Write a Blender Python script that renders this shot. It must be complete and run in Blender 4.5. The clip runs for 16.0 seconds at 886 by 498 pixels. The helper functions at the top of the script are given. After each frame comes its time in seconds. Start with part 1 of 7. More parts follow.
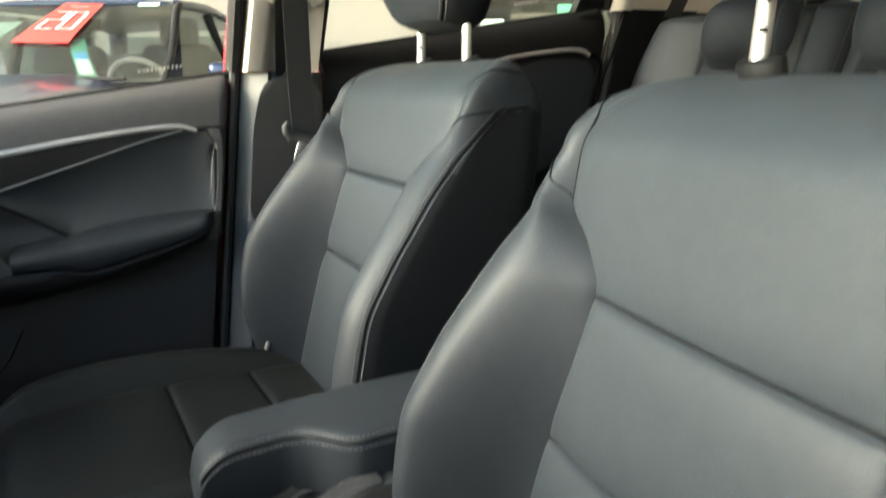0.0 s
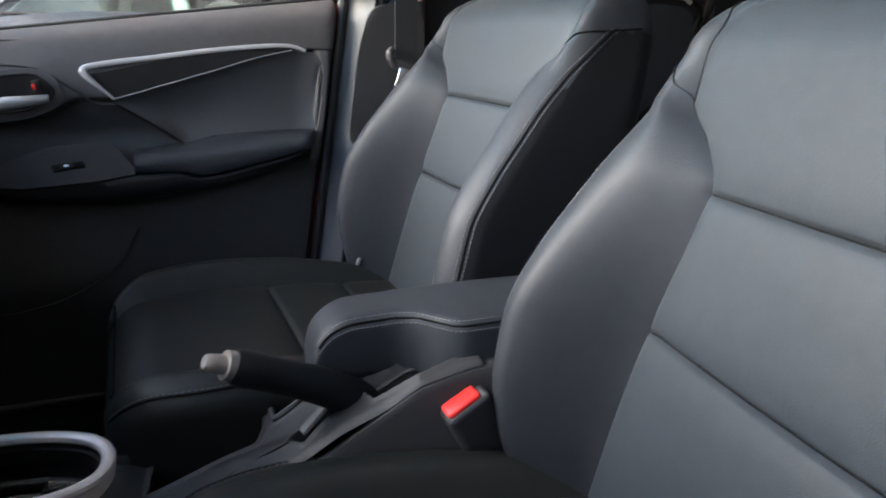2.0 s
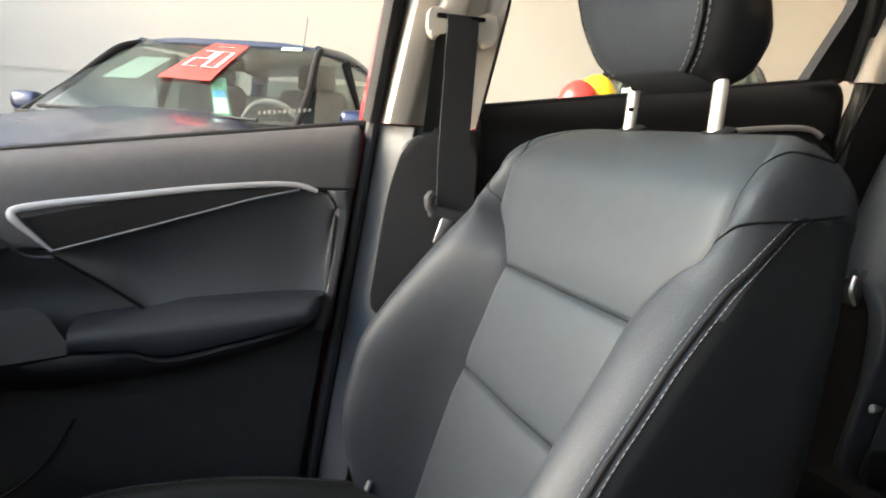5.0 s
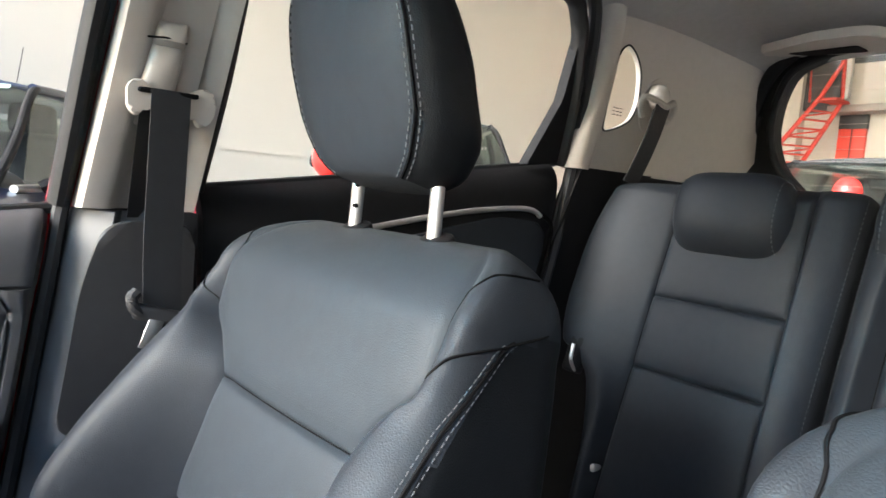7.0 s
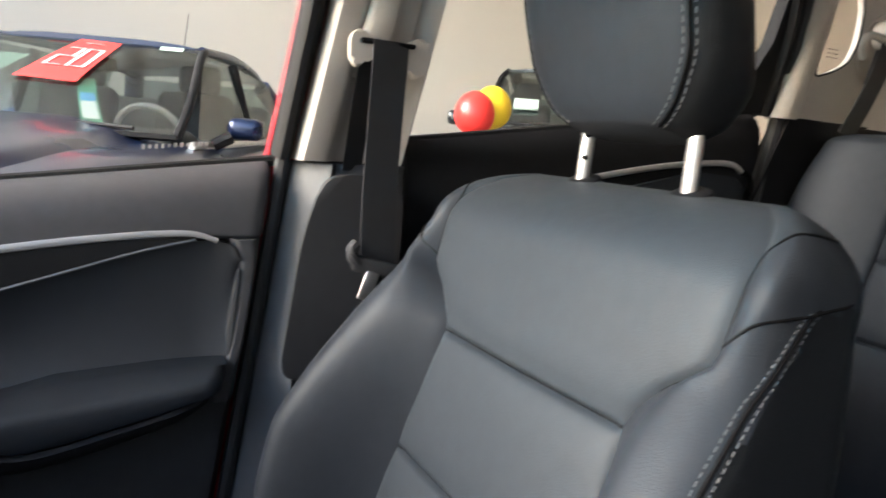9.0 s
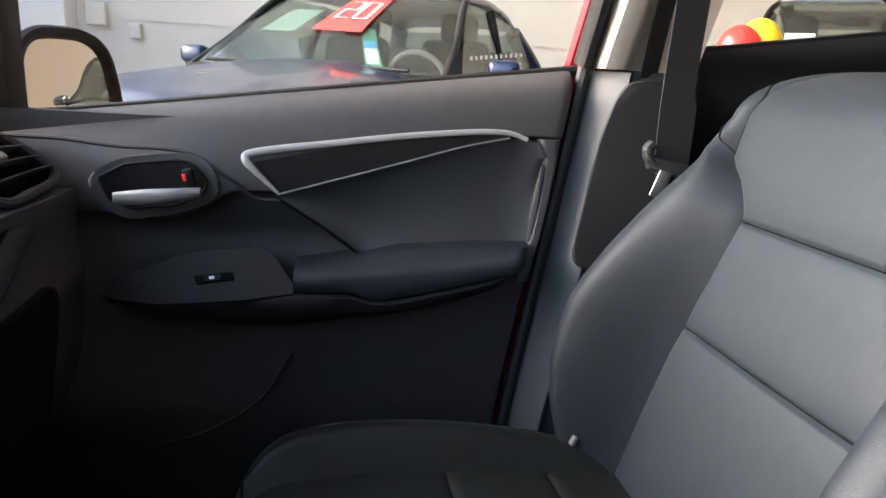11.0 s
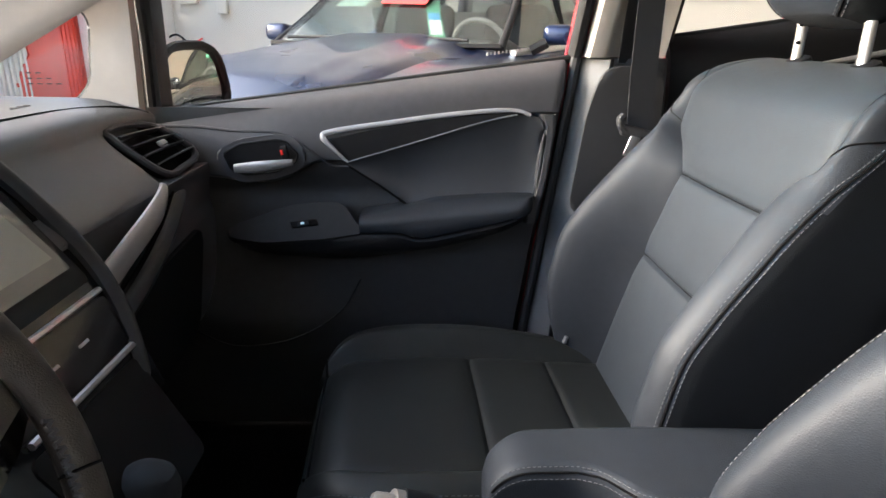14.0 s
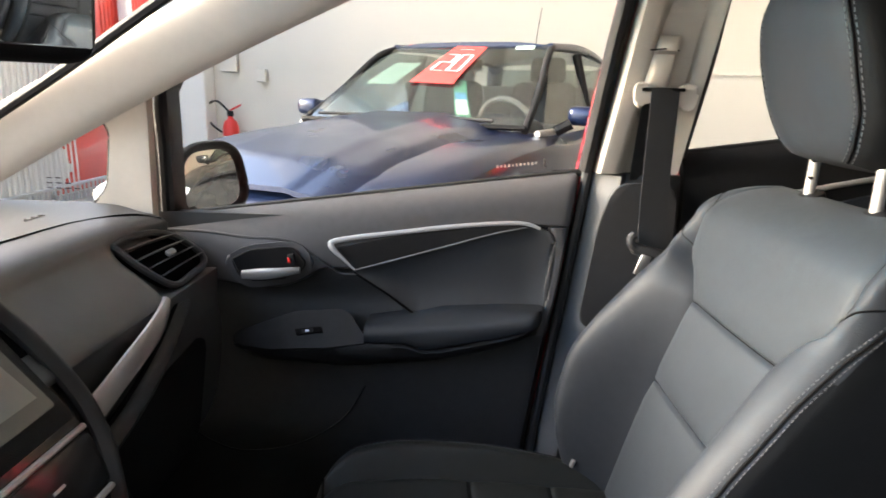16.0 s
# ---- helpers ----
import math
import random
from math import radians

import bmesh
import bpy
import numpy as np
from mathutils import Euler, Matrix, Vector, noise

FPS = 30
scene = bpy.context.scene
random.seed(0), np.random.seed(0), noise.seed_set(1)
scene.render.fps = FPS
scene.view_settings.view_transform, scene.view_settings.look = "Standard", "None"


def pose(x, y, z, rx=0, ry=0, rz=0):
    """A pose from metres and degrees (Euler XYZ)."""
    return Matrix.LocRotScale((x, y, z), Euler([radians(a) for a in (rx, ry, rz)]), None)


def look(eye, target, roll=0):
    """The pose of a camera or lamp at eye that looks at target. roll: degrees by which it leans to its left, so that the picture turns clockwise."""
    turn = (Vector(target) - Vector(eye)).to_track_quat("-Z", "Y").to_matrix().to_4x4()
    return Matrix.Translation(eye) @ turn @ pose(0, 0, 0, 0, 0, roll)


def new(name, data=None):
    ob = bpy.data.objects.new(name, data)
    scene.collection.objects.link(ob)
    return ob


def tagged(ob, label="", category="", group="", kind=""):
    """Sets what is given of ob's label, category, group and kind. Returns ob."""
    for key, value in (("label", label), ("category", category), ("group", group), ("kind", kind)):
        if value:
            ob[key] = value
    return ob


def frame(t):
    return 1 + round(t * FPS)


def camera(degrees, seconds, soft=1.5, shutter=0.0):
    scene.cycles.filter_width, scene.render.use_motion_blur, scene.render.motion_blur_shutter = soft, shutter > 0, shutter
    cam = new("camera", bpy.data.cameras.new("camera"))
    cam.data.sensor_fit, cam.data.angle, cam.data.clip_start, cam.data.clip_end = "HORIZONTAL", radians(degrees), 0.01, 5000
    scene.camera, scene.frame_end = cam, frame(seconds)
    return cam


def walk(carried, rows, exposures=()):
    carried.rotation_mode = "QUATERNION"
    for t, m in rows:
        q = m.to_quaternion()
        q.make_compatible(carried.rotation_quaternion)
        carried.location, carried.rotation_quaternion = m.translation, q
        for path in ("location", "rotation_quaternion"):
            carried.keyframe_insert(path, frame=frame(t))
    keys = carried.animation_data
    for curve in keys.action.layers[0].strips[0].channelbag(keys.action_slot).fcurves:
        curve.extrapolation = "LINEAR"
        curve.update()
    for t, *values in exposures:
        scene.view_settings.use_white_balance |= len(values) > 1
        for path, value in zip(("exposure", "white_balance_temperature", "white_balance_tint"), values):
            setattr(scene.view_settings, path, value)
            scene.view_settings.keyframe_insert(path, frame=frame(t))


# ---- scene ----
cam = camera(68.1, 16.0, shutter=0.3)
METRES, EYE, TILT, LEAN, TURN = 2.05, 1.22, -15.0, 1.0, -27.0
ROWS = [
    (0.0, 0.0, 0.0, 0.0, 0.0, 0.0, -0.0),
    (0.5, -0.0052, -0.0094, 0.0478, -3.17, 5.16, 1.27),
    (1.0, -0.0027, -0.0048, 0.0365, -3.77, 4.23, 0.01),
    (1.5, -0.0149, -0.0067, -0.0142, -1.14, 1.14, -2.2),
    (2.0, -0.0279, -0.0205, -0.0427, 5.09, -2.66, -4.07),
    (2.5, -0.0386, -0.0323, -0.0541, 10.77, -4.68, -5.53),
    (3.0, -0.0497, -0.0373, -0.0575, 14.86, -5.56, -6.34),
    (3.5, -0.0526, -0.0199, -0.0566, 16.64, -4.7, -6.44),
    (4.0, -0.0615, 0.0448, -0.0468, 15.54, -2.33, -6.1),
    (4.5, -0.0734, 0.134, 0.0055, 12.99, 1.82, -6.65),
    (7.0, -0.0377, 0.1856, 0.0825, -11.33, 10.18, -2.96),
    (7.5, -0.0258, 0.1682, 0.0725, -13.33, 9.43, -2.34),
    (8.0, -0.0179, 0.1677, 0.0712, -12.91, 8.72, -2.26),
    (8.5, -0.0555, 0.1905, 0.083, -8.73, 7.98, -3.52),
    (9.0, -0.0937, 0.2086, 0.0793, -0.87, 5.73, -5.51),
    (9.5, -0.1149, 0.2179, 0.0621, 6.85, 2.94, -7.28),
    (10.0, -0.1349, 0.2104, 0.0447, 14.59, -0.27, -8.67),
    (12.5, -0.0703, 0.0399, 0.0056, 20.07, -1.06, -9.46),
    (13.0, -0.0505, 0.0349, 0.0004, 19.99, -1.91, -8.88),
    (13.5, -0.0313, 0.0327, 0.0174, 22.63, -3.78, -8.08),
    (14.0, -0.0233, 0.019, 0.0354, 25.86, -5.62, -8.03),
    (14.5, -0.021, 0.0184, 0.0424, 27.54, -6.94, -8.2),
    (15.0, -0.0216, 0.0232, 0.0533, 27.21, -5.98, -8.17),
    (15.5, -0.0162, 0.036, 0.0781, 24.56, -2.27, -8.15),
    (16.0, -0.0171, 0.0364, 0.0884, 28.51, -1.01, -9.41),
]
walk(cam, [(t, pose(0, 0, EYE, TILT, LEAN, TURN) @ pose(METRES * x, METRES * y, METRES * z, 90 + pitch, roll, yaw)) for t, x, y, z, yaw, pitch, roll in ROWS],
     exposures=[(0.0, 3.08, 6700, -2), (0.5, 2.68, 6900, 2), (1.0, 2.82, 6500, 6), (1.5, 2.7, 6200, 8), (2.0, 2.95, 6000, 10), (2.5, 3.40, 6200, 10), (3.0, 3.78, 6600, 12), (3.5, 3.76, 6600, 12), (4.0, 3.54, 6500, 12), (4.5, 3.25, 6700, 8), (7.0, 2.95, 5850, 8), (7.5, 2.88, 6000, 10),
                (8.0, 2.87, 6000, 10), (8.5, 2.91, 5950, 10), (9.0, 2.66, 6150, 10), (9.5, 2.70, 6200, 12), (10.0, 2.85, 6150, 12), (12.5, 2.98, 6500, 12), (13.0, 2.99, 6500, 12), (13.5, 3.24, 6300, 12), (14.5, 3.02, 6500, 10), (15.5, 3.14, 6900, 14), (16.0, 3.16, 6600, 10)])

# ---- daylight: bright overcast with a soft sun ----
world = bpy.data.worlds.new("sky")
scene.world = world
world.use_nodes = True
wn, wl = world.node_tree.nodes, world.node_tree.links
sky = wn.new("ShaderNodeTexSky")
sky.sky_type = "NISHITA"
sky.sun_disc = False
sky.sun_elevation, sky.sun_rotation = radians(23), radians(273)
sky.air_density, sky.dust_density, sky.ozone_density = 1.0, 4.0, 1.0
wl.new(sky.outputs["Color"], wn["Background"].inputs["Color"])
wn["Background"].inputs["Strength"].default_value = 0.15
sun_data = bpy.data.lights.new("sun", "SUN")
sun_data.energy, sun_data.angle, sun_data.color = 1.7, radians(40), (1.0, 0.965, 0.93)
sun = new("sun", sun_data)
sun.matrix_world = look((-9, 0.5, 3.8), (0, 0, 0))


# ---- materials ----
def material(name, color, rough=0.5, metal=0.0, vary=0.12, grain=60.0, bump=0.0, bump_scale=400.0, spots=0.0, coat=0.0,
             emit=0.0, sheen=0.0, big=3.0, cells=False, spec=0.5, rough_vary=0.12):
    m = bpy.data.materials.new(name)
    m.use_nodes = True
    n, l = m.node_tree.nodes, m.node_tree.links
    b = n["Principled BSDF"]
    b.inputs["Roughness"].default_value, b.inputs["Metallic"].default_value = rough, metal
    b.inputs["Coat Weight"].default_value = coat
    b.inputs["Coat Roughness"].default_value = 0.04
    b.inputs["Sheen Weight"].default_value = sheen
    b.inputs["Specular IOR Level"].default_value = spec
    pos = n.new("ShaderNodeTexCoord")
    fine, wide = n.new("ShaderNodeTexNoise"), n.new("ShaderNodeTexNoise")
    fine.inputs["Scale"].default_value, fine.inputs["Detail"].default_value = grain, 6
    wide.inputs["Scale"].default_value, wide.inputs["Detail"].default_value = big, 4
    l.new(pos.outputs["Object"], fine.inputs["Vector"])
    l.new(pos.outputs["Object"], wide.inputs["Vector"])
    mix = n.new("ShaderNodeMath")
    mix.operation = "ADD"
    l.new(fine.outputs["Fac"], mix.inputs[0])
    l.new(wide.outputs["Fac"], mix.inputs[1])
    ramp = n.new("ShaderNodeMapRange")
    ramp.inputs["From Min"].default_value, ramp.inputs["From Max"].default_value = 0.6, 1.4
    ramp.inputs["To Min"].default_value, ramp.inputs["To Max"].default_value = 1 - vary, 1 + vary
    l.new(mix.outputs[0], ramp.inputs["Value"])
    tint = n.new("ShaderNodeVectorMath")
    tint.operation = "SCALE"
    tint.inputs[0].default_value = color
    l.new(ramp.outputs[0], tint.inputs["Scale"])
    l.new(tint.outputs[0], b.inputs["Base Color"])
    rr = n.new("ShaderNodeMapRange")
    rr.inputs["From Min"].default_value, rr.inputs["From Max"].default_value = 0.3, 0.7
    rr.inputs["To Min"].default_value, rr.inputs["To Max"].default_value = rough * (1 - rough_vary), min(1, rough * (1 + rough_vary))
    l.new(wide.outputs["Fac"], rr.inputs["Value"])
    l.new(rr.outputs[0], b.inputs["Roughness"])
    if bump:
        if cells:
            tex = n.new("ShaderNodeTexVoronoi")
            tex.feature = "DISTANCE_TO_EDGE"
            tex.inputs["Scale"].default_value = bump_scale
            out = tex.outputs["Distance"]
        else:
            tex = n.new("ShaderNodeTexNoise")
            tex.inputs["Scale"].default_value, tex.inputs["Detail"].default_value = bump_scale, 3
            out = tex.outputs["Fac"]
        l.new(pos.outputs["Object"], tex.inputs["Vector"])
        soft = n.new("ShaderNodeTexNoise")
        soft.inputs["Scale"].default_value, soft.inputs["Detail"].default_value = 14.0, 3
        l.new(pos.outputs["Object"], soft.inputs["Vector"])
        add = n.new("ShaderNodeMath")
        add.operation = "MULTIPLY_ADD"
        add.inputs[1].default_value = 2.0
        l.new(soft.outputs["Fac"], add.inputs[0])
        l.new(out, add.inputs[2])
        bp = n.new("ShaderNodeBump")
        bp.inputs["Strength"].default_value, bp.inputs["Distance"].default_value = bump, 0.001
        l.new(add.outputs[0], bp.inputs["Height"])
        l.new(bp.outputs["Normal"], b.inputs["Normal"])
    if emit:
        b.inputs["Emission Color"].default_value = (*color, 1)
        b.inputs["Emission Strength"].default_value = emit
    return m


def glass_material(name, tint, rough=0.0, clear=0.9, shine=0.05):
    """A thin pane: mostly see-through, with a share of mirror reflection."""
    m = bpy.data.materials.new(name)
    m.use_nodes = True
    n, l = m.node_tree.nodes, m.node_tree.links
    n.remove(n["Principled BSDF"])
    tr, gl, mx = n.new("ShaderNodeBsdfTransparent"), n.new("ShaderNodeBsdfGlossy"), n.new("ShaderNodeMixShader")
    tr.inputs["Color"].default_value = (tint[0] * clear, tint[1] * clear, tint[2] * clear, 1)
    gl.inputs["Roughness"].default_value = rough
    mx.inputs[0].default_value = shine
    l.new(tr.outputs[0], mx.inputs[1])
    l.new(gl.outputs[0], mx.inputs[2])
    l.new(mx.outputs[0], n["Material Output"].inputs["Surface"])
    return m


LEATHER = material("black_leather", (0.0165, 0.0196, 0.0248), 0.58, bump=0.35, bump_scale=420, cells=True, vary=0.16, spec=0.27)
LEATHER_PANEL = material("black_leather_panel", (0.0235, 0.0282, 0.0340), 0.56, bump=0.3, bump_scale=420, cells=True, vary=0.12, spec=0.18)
# seat leather darkened: shade on the seat sides is in the colour
LEATHER_DARKENED = material("black_leather_darkened", (0.0088, 0.0100, 0.0118), 0.55, bump=0.35, bump_scale=420, cells=True, vary=0.15, spec=0.16)
LEATHER_GLOSS = material("black_leather_insert", (0.024, 0.026, 0.030), 0.44, bump=0.3, bump_scale=420, cells=True, vary=0.12, spec=0.6)
WORN_BUTTON = material("worn_grey_button", (0.30, 0.28, 0.26), 0.45, metal=0.5, vary=0.2)
LEATHER_OLD = material("worn_wheel_leather", (0.044, 0.039, 0.034), 0.42, bump=0.5, bump_scale=500, cells=True, vary=0.3)
# the seats' leather again, with the dimmer light on the cushions in its colour
LEATHER_SHADED = material("shaded_cushion_leather", (0.0100, 0.0114, 0.0112), 0.52, bump=0.35, bump_scale=420, cells=True, vary=0.2, spec=0.32)
SEAM = material("dark_seam", (0.003, 0.003, 0.0035), 0.8, vary=0.1, spec=0.1)
THREAD = material("grey_thread", (0.085, 0.088, 0.095), 0.7, vary=0.2, bump=0.4, bump_scale=1500)
PLASTIC = material("black_grained_plastic", (0.024, 0.024, 0.026), 0.50, bump=0.5, bump_scale=900, vary=0.15, spec=0.4)
PLASTIC_SOFT = material("soft_black_plastic", (0.054, 0.053, 0.056), 0.48, bump=0.4, bump_scale=800, vary=0.15, spec=0.42)
DASH = material("black_dash_plastic", (0.058, 0.058, 0.060), 0.46, bump=0.45, bump_scale=800, vary=0.12, spec=0.6)
EDGE_GREY = material("grey_edge_plastic", (0.098, 0.10, 0.106), 0.5, bump=0.3, bump_scale=800, vary=0.10)
PLASTIC_GREY = material("dark_grey_trim_plastic", (0.042, 0.043, 0.047), 0.5, bump=0.4, bump_scale=800, vary=0.12, spec=0.4)
PLASTIC_DARK = material("dark_plastic", (0.006, 0.006, 0.007), 0.6, bump=0.4, bump_scale=700, vary=0.2, spec=0.2)
ARM_PLASTIC = material("armrest_plastic", (0.013, 0.013, 0.0145), 0.52, bump=0.4, bump_scale=800, vary=0.15, spec=0.3)
GLOSS = material("piano_black", (0.006, 0.006, 0.007), 0.10, vary=0.05, spec=0.45)
SCREEN = material("display_glass", (0.10, 0.105, 0.10), 0.18, vary=0.05, coat=0.5)
CHROME = material("chrome", (0.70, 0.69, 0.69), 0.30, metal=1.0, vary=0.04)
SATIN = material("satin_silver", (0.62, 0.61, 0.60), 0.32, metal=0.85, vary=0.05)
SILVER = material("silver_painted_plastic", (0.56, 0.53, 0.53), 0.38, metal=0.3, vary=0.05)
CREAM = material("beige_pillar_plastic", (0.50, 0.455, 0.405), 0.55, bump=0.3, bump_scale=900, vary=0.05)
LINER = material("grey_headliner_cloth", (0.45, 0.43, 0.41), 0.95, bump=0.7, bump_scale=1400, vary=0.07)
DOOR_HARD = material("black_hard_door_plastic", (0.030, 0.030, 0.0315), 0.55, bump=0.5, bump_scale=900, vary=0.15, spec=0.3)
SPOKE_SILVER = material("pinkish_silver_plastic", (0.34, 0.31, 0.31), 0.38, metal=0.4, vary=0.05)
STRIP = material("satin_strip", (0.42, 0.42, 0.43), 0.42, metal=0.5, vary=0.04)
SWITCH_PLASTIC = material("matt_switch_plastic", (0.0185, 0.0185, 0.020), 0.56, bump=0.4, bump_scale=800, vary=0.15, spec=0.16)
HANDLE = material("satin_handle", (0.30, 0.295, 0.295), 0.40, metal=0.6, vary=0.05)
RUBBER = material("black_rubber", (0.010, 0.010, 0.011), 0.6, vary=0.15, bump=0.2, spec=0.25)
WEB = material("black_belt_webbing", (0.018, 0.018, 0.020), 0.65, vary=0.2, bump=0.5, bump_scale=900)
CARPET = material("black_carpet", (0.004, 0.004, 0.005), 0.95, vary=0.4, bump=1.0, bump_scale=900, spec=0.1)
RED_PLASTIC = material("red_plastic", (0.72, 0.03, 0.025), 0.35, vary=0.1)
RED_PAINT = material("red_car_paint", (0.35, 0.012, 0.02), 0.25, vary=0.05, coat=1.0)
BLUE_PAINT = material("dark_blue_car_paint", (0.008, 0.018, 0.058), 0.30, metal=0.45, vary=0.10, coat=0.45)
DARK_PAINT = material("dark_grey_car_paint", (0.03, 0.032, 0.035), 0.28, metal=0.4, vary=0.08, coat=1.0)
PANE = glass_material("window_pane", (0.985, 0.995, 0.99), clear=0.985, shine=0.02)
WINDSCREEN = glass_material("tinted_windscreen", (0.86, 0.92, 0.90), clear=0.85, shine=0.16)
REAR_GLASS = glass_material("rear_glass", (0.97, 0.975, 0.97), clear=0.96, shine=0.03)
MIRROR = material("mirror_glass", (0.82, 0.83, 0.82), 0.01, metal=1.0, vary=0.01, rough_vary=0.0)
WALL = material("cream_wall_paint", (0.66, 0.625, 0.555), 0.8, vary=0.03, grain=8, big=0.6, bump=0.2, bump_scale=60)
WHITE = material("white_paint", (0.80, 0.80, 0.78), 0.6, vary=0.05, grain=20)
RED_WALL = material("red_metal_paint", (0.70, 0.07, 0.045), 0.45, vary=0.08, grain=20)
BLOCK = material("white_painted_blocks", (0.62, 0.60, 0.55), 0.8, vary=0.08, grain=12, bump=0.4, bump_scale=80)
# flat dark grey that stands for the shade in openings and gaps
SHADOWED = material("shadowed_opening", (0.05, 0.053, 0.058), 0.6, vary=0.15)
CONCRETE = material("smooth_concrete", (0.36, 0.35, 0.33), 0.55, vary=0.12, grain=18, big=0.8, bump=0.3, bump_scale=120)
RED_CARD = material("red_card", (0.80, 0.05, 0.045), 0.5, vary=0.03)
WHITE_CARD = material("white_card", (0.85, 0.85, 0.84), 0.55, vary=0.03)
GREEN_CARD = material("green_card", (0.10, 0.36, 0.22), 0.5, vary=0.05)
PALE_CARD = material("pale_green_card", (0.38, 0.50, 0.44), 0.5, vary=0.05)
BLUE_PRINT = material("blue_print", (0.12, 0.40, 0.75), 0.5, vary=0.05)
RED_BALLOON = material("red_balloon_rubber", (0.75, 0.035, 0.03), 0.32, vary=0.04)
YELLOW_BALLOON = material("yellow_balloon_rubber", (0.80, 0.56, 0.02), 0.32, vary=0.04)
ETCH = bpy.data.materials.new("etched_glass")
ETCH.use_nodes = True
scatter = ETCH.node_tree.nodes.new("ShaderNodeBsdfTranslucent")
scatter.inputs["Color"].default_value = (0.45, 0.45, 0.45, 1)
ETCH.node_tree.links.new(scatter.outputs[0], ETCH.node_tree.nodes["Material Output"].inputs["Surface"])
TYRE = material("tyre_rubber", (0.012, 0.012, 0.012), 0.8, vary=0.2)


# ---- building blocks ----
def thing(name, at, label, category, group="", kind=""):
    ob = new(name)
    ob.location = at
    return tagged(ob, label, category, group, kind)


def base_of(ob):
    while ob.parent:
        ob = ob.parent
    return ob.location if ob.type == "EMPTY" else ob.get("origin", (0, 0, 0))


def part(name, vf, mat, parent=None, label="", sharp=35, smooth=True, at=(0, 0, 0)):
    """One mesh object from (vertices, faces) in world metres."""
    v, f = vf
    o = Vector(base_of(parent)) if parent else Vector(at)
    me = bpy.data.meshes.new(name)
    me.from_pydata([Vector(p) - o for p in v], [], f)
    bm = bmesh.new()
    bm.from_mesh(me)
    bmesh.ops.recalc_face_normals(bm, faces=bm.faces)
    bm.to_mesh(me)
    bm.free()
    if smooth:
        me.polygons.foreach_set("use_smooth", [True] * len(me.polygons))
        me.set_sharp_from_angle(angle=radians(sharp))
    me.materials.append(mat)
    ob = new(name, me)
    if parent:
        ob.parent = parent
    else:
        ob.location = o
    if label:
        ob["label"] = label
    return ob


def single(name, vf, mat, label, category, at=None, group="", kind="", sharp=35):
    at = at if at is not None else (0, 0, 0)
    return tagged(part(name, vf, mat, None, "", sharp, at=at), label, category, group, kind)


def merge(*vfs):
    V, F = [], []
    for v, f in vfs:
        k = len(V)
        V += list(v)
        F += [tuple(i + k for i in q) for q in f]
    return V, F


def moved(vf, m):
    return [m @ Vector(p) for p in vf[0]], vf[1]


def loft(rings, cap=True, closed=True):
    n = len(rings[0])
    V = [tuple(p) for r in rings for p in r]
    F = []
    for a in range(len(rings) - 1):
        for i in range(n if closed else n - 1):
            j = (i + 1) % n
            F.append((a * n + i, a * n + j, (a + 1) * n + j, (a + 1) * n + i))
    if cap and closed:
        F.append(tuple(range(n - 1, -1, -1)))
        F.append(tuple(range((len(rings) - 1) * n, len(rings) * n)))
    return V, F


def smooth_path(pts, per=8):
    """A Catmull-Rom line through the points."""
    p = [Vector(q) for q in pts]
    p = [2 * p[0] - p[1]] + p + [2 * p[-1] - p[-2]]
    out = []
    for i in range(1, len(p) - 2):
        for k in range(per):
            t = k / per
            a, b, c, d = p[i - 1], p[i], p[i + 1], p[i + 2]
            out.append(0.5 * (2 * b + (c - a) * t + (2 * a - 5 * b + 4 * c - d) * t * t + (3 * b - a - 3 * c + d) * t ** 3))
    out.append(p[-2])
    return out


def tube(pts, r, sides=8, up=(0, 0, 1), flat=1.0, taper=None, closed=False):
    """A round or flattened bar along a line; flat scales its second axis."""
    p = [Vector(q) for q in pts]
    rings = []
    n = len(p)
    for i in range(n):
        if closed:
            d = (p[(i + 1) % n] - p[i - 1]).normalized()
        else:
            d = (p[min(i + 1, n - 1)] - p[max(i - 1, 0)]).normalized()
        s = d.cross(Vector(up))
        s = s.normalized() if s.length > 1e-5 else Vector((1, 0, 0))
        w = s.cross(d).normalized()
        k = r * (taper(i / (n - 1)) if taper else 1)
        rings.append([p[i] + k * (math.cos(a) * s + flat * math.sin(a) * w) for a in [2 * math.pi * q / sides for q in range(sides)]])
    if closed:
        rings.append(rings[0])
    return loft(rings, cap=not closed)


def rbox(size, bevel=0.01, segs=3, at=(0, 0, 0), turn=(0, 0, 0), taper=1.0):
    """A box with rounded edges; taper narrows its top."""
    bm = bmesh.new()
    bmesh.ops.create_cube(bm, size=1)
    for v in bm.verts:
        k = taper if v.co.z > 0 else 1
        v.co = Vector((v.co.x * size[0] * k, v.co.y * size[1] * k, v.co.z * size[2]))
    if bevel:
        bmesh.ops.bevel(bm, geom=bm.edges[:], offset=min(bevel, 0.49 * min(size)), segments=segs, profile=0.5, affect="EDGES")
    bm.verts.ensure_lookup_table()
    m = pose(*at, *turn)
    out = [m @ v.co for v in bm.verts], [tuple(v.index for v in f.verts) for f in bm.faces]
    bm.free()
    return out


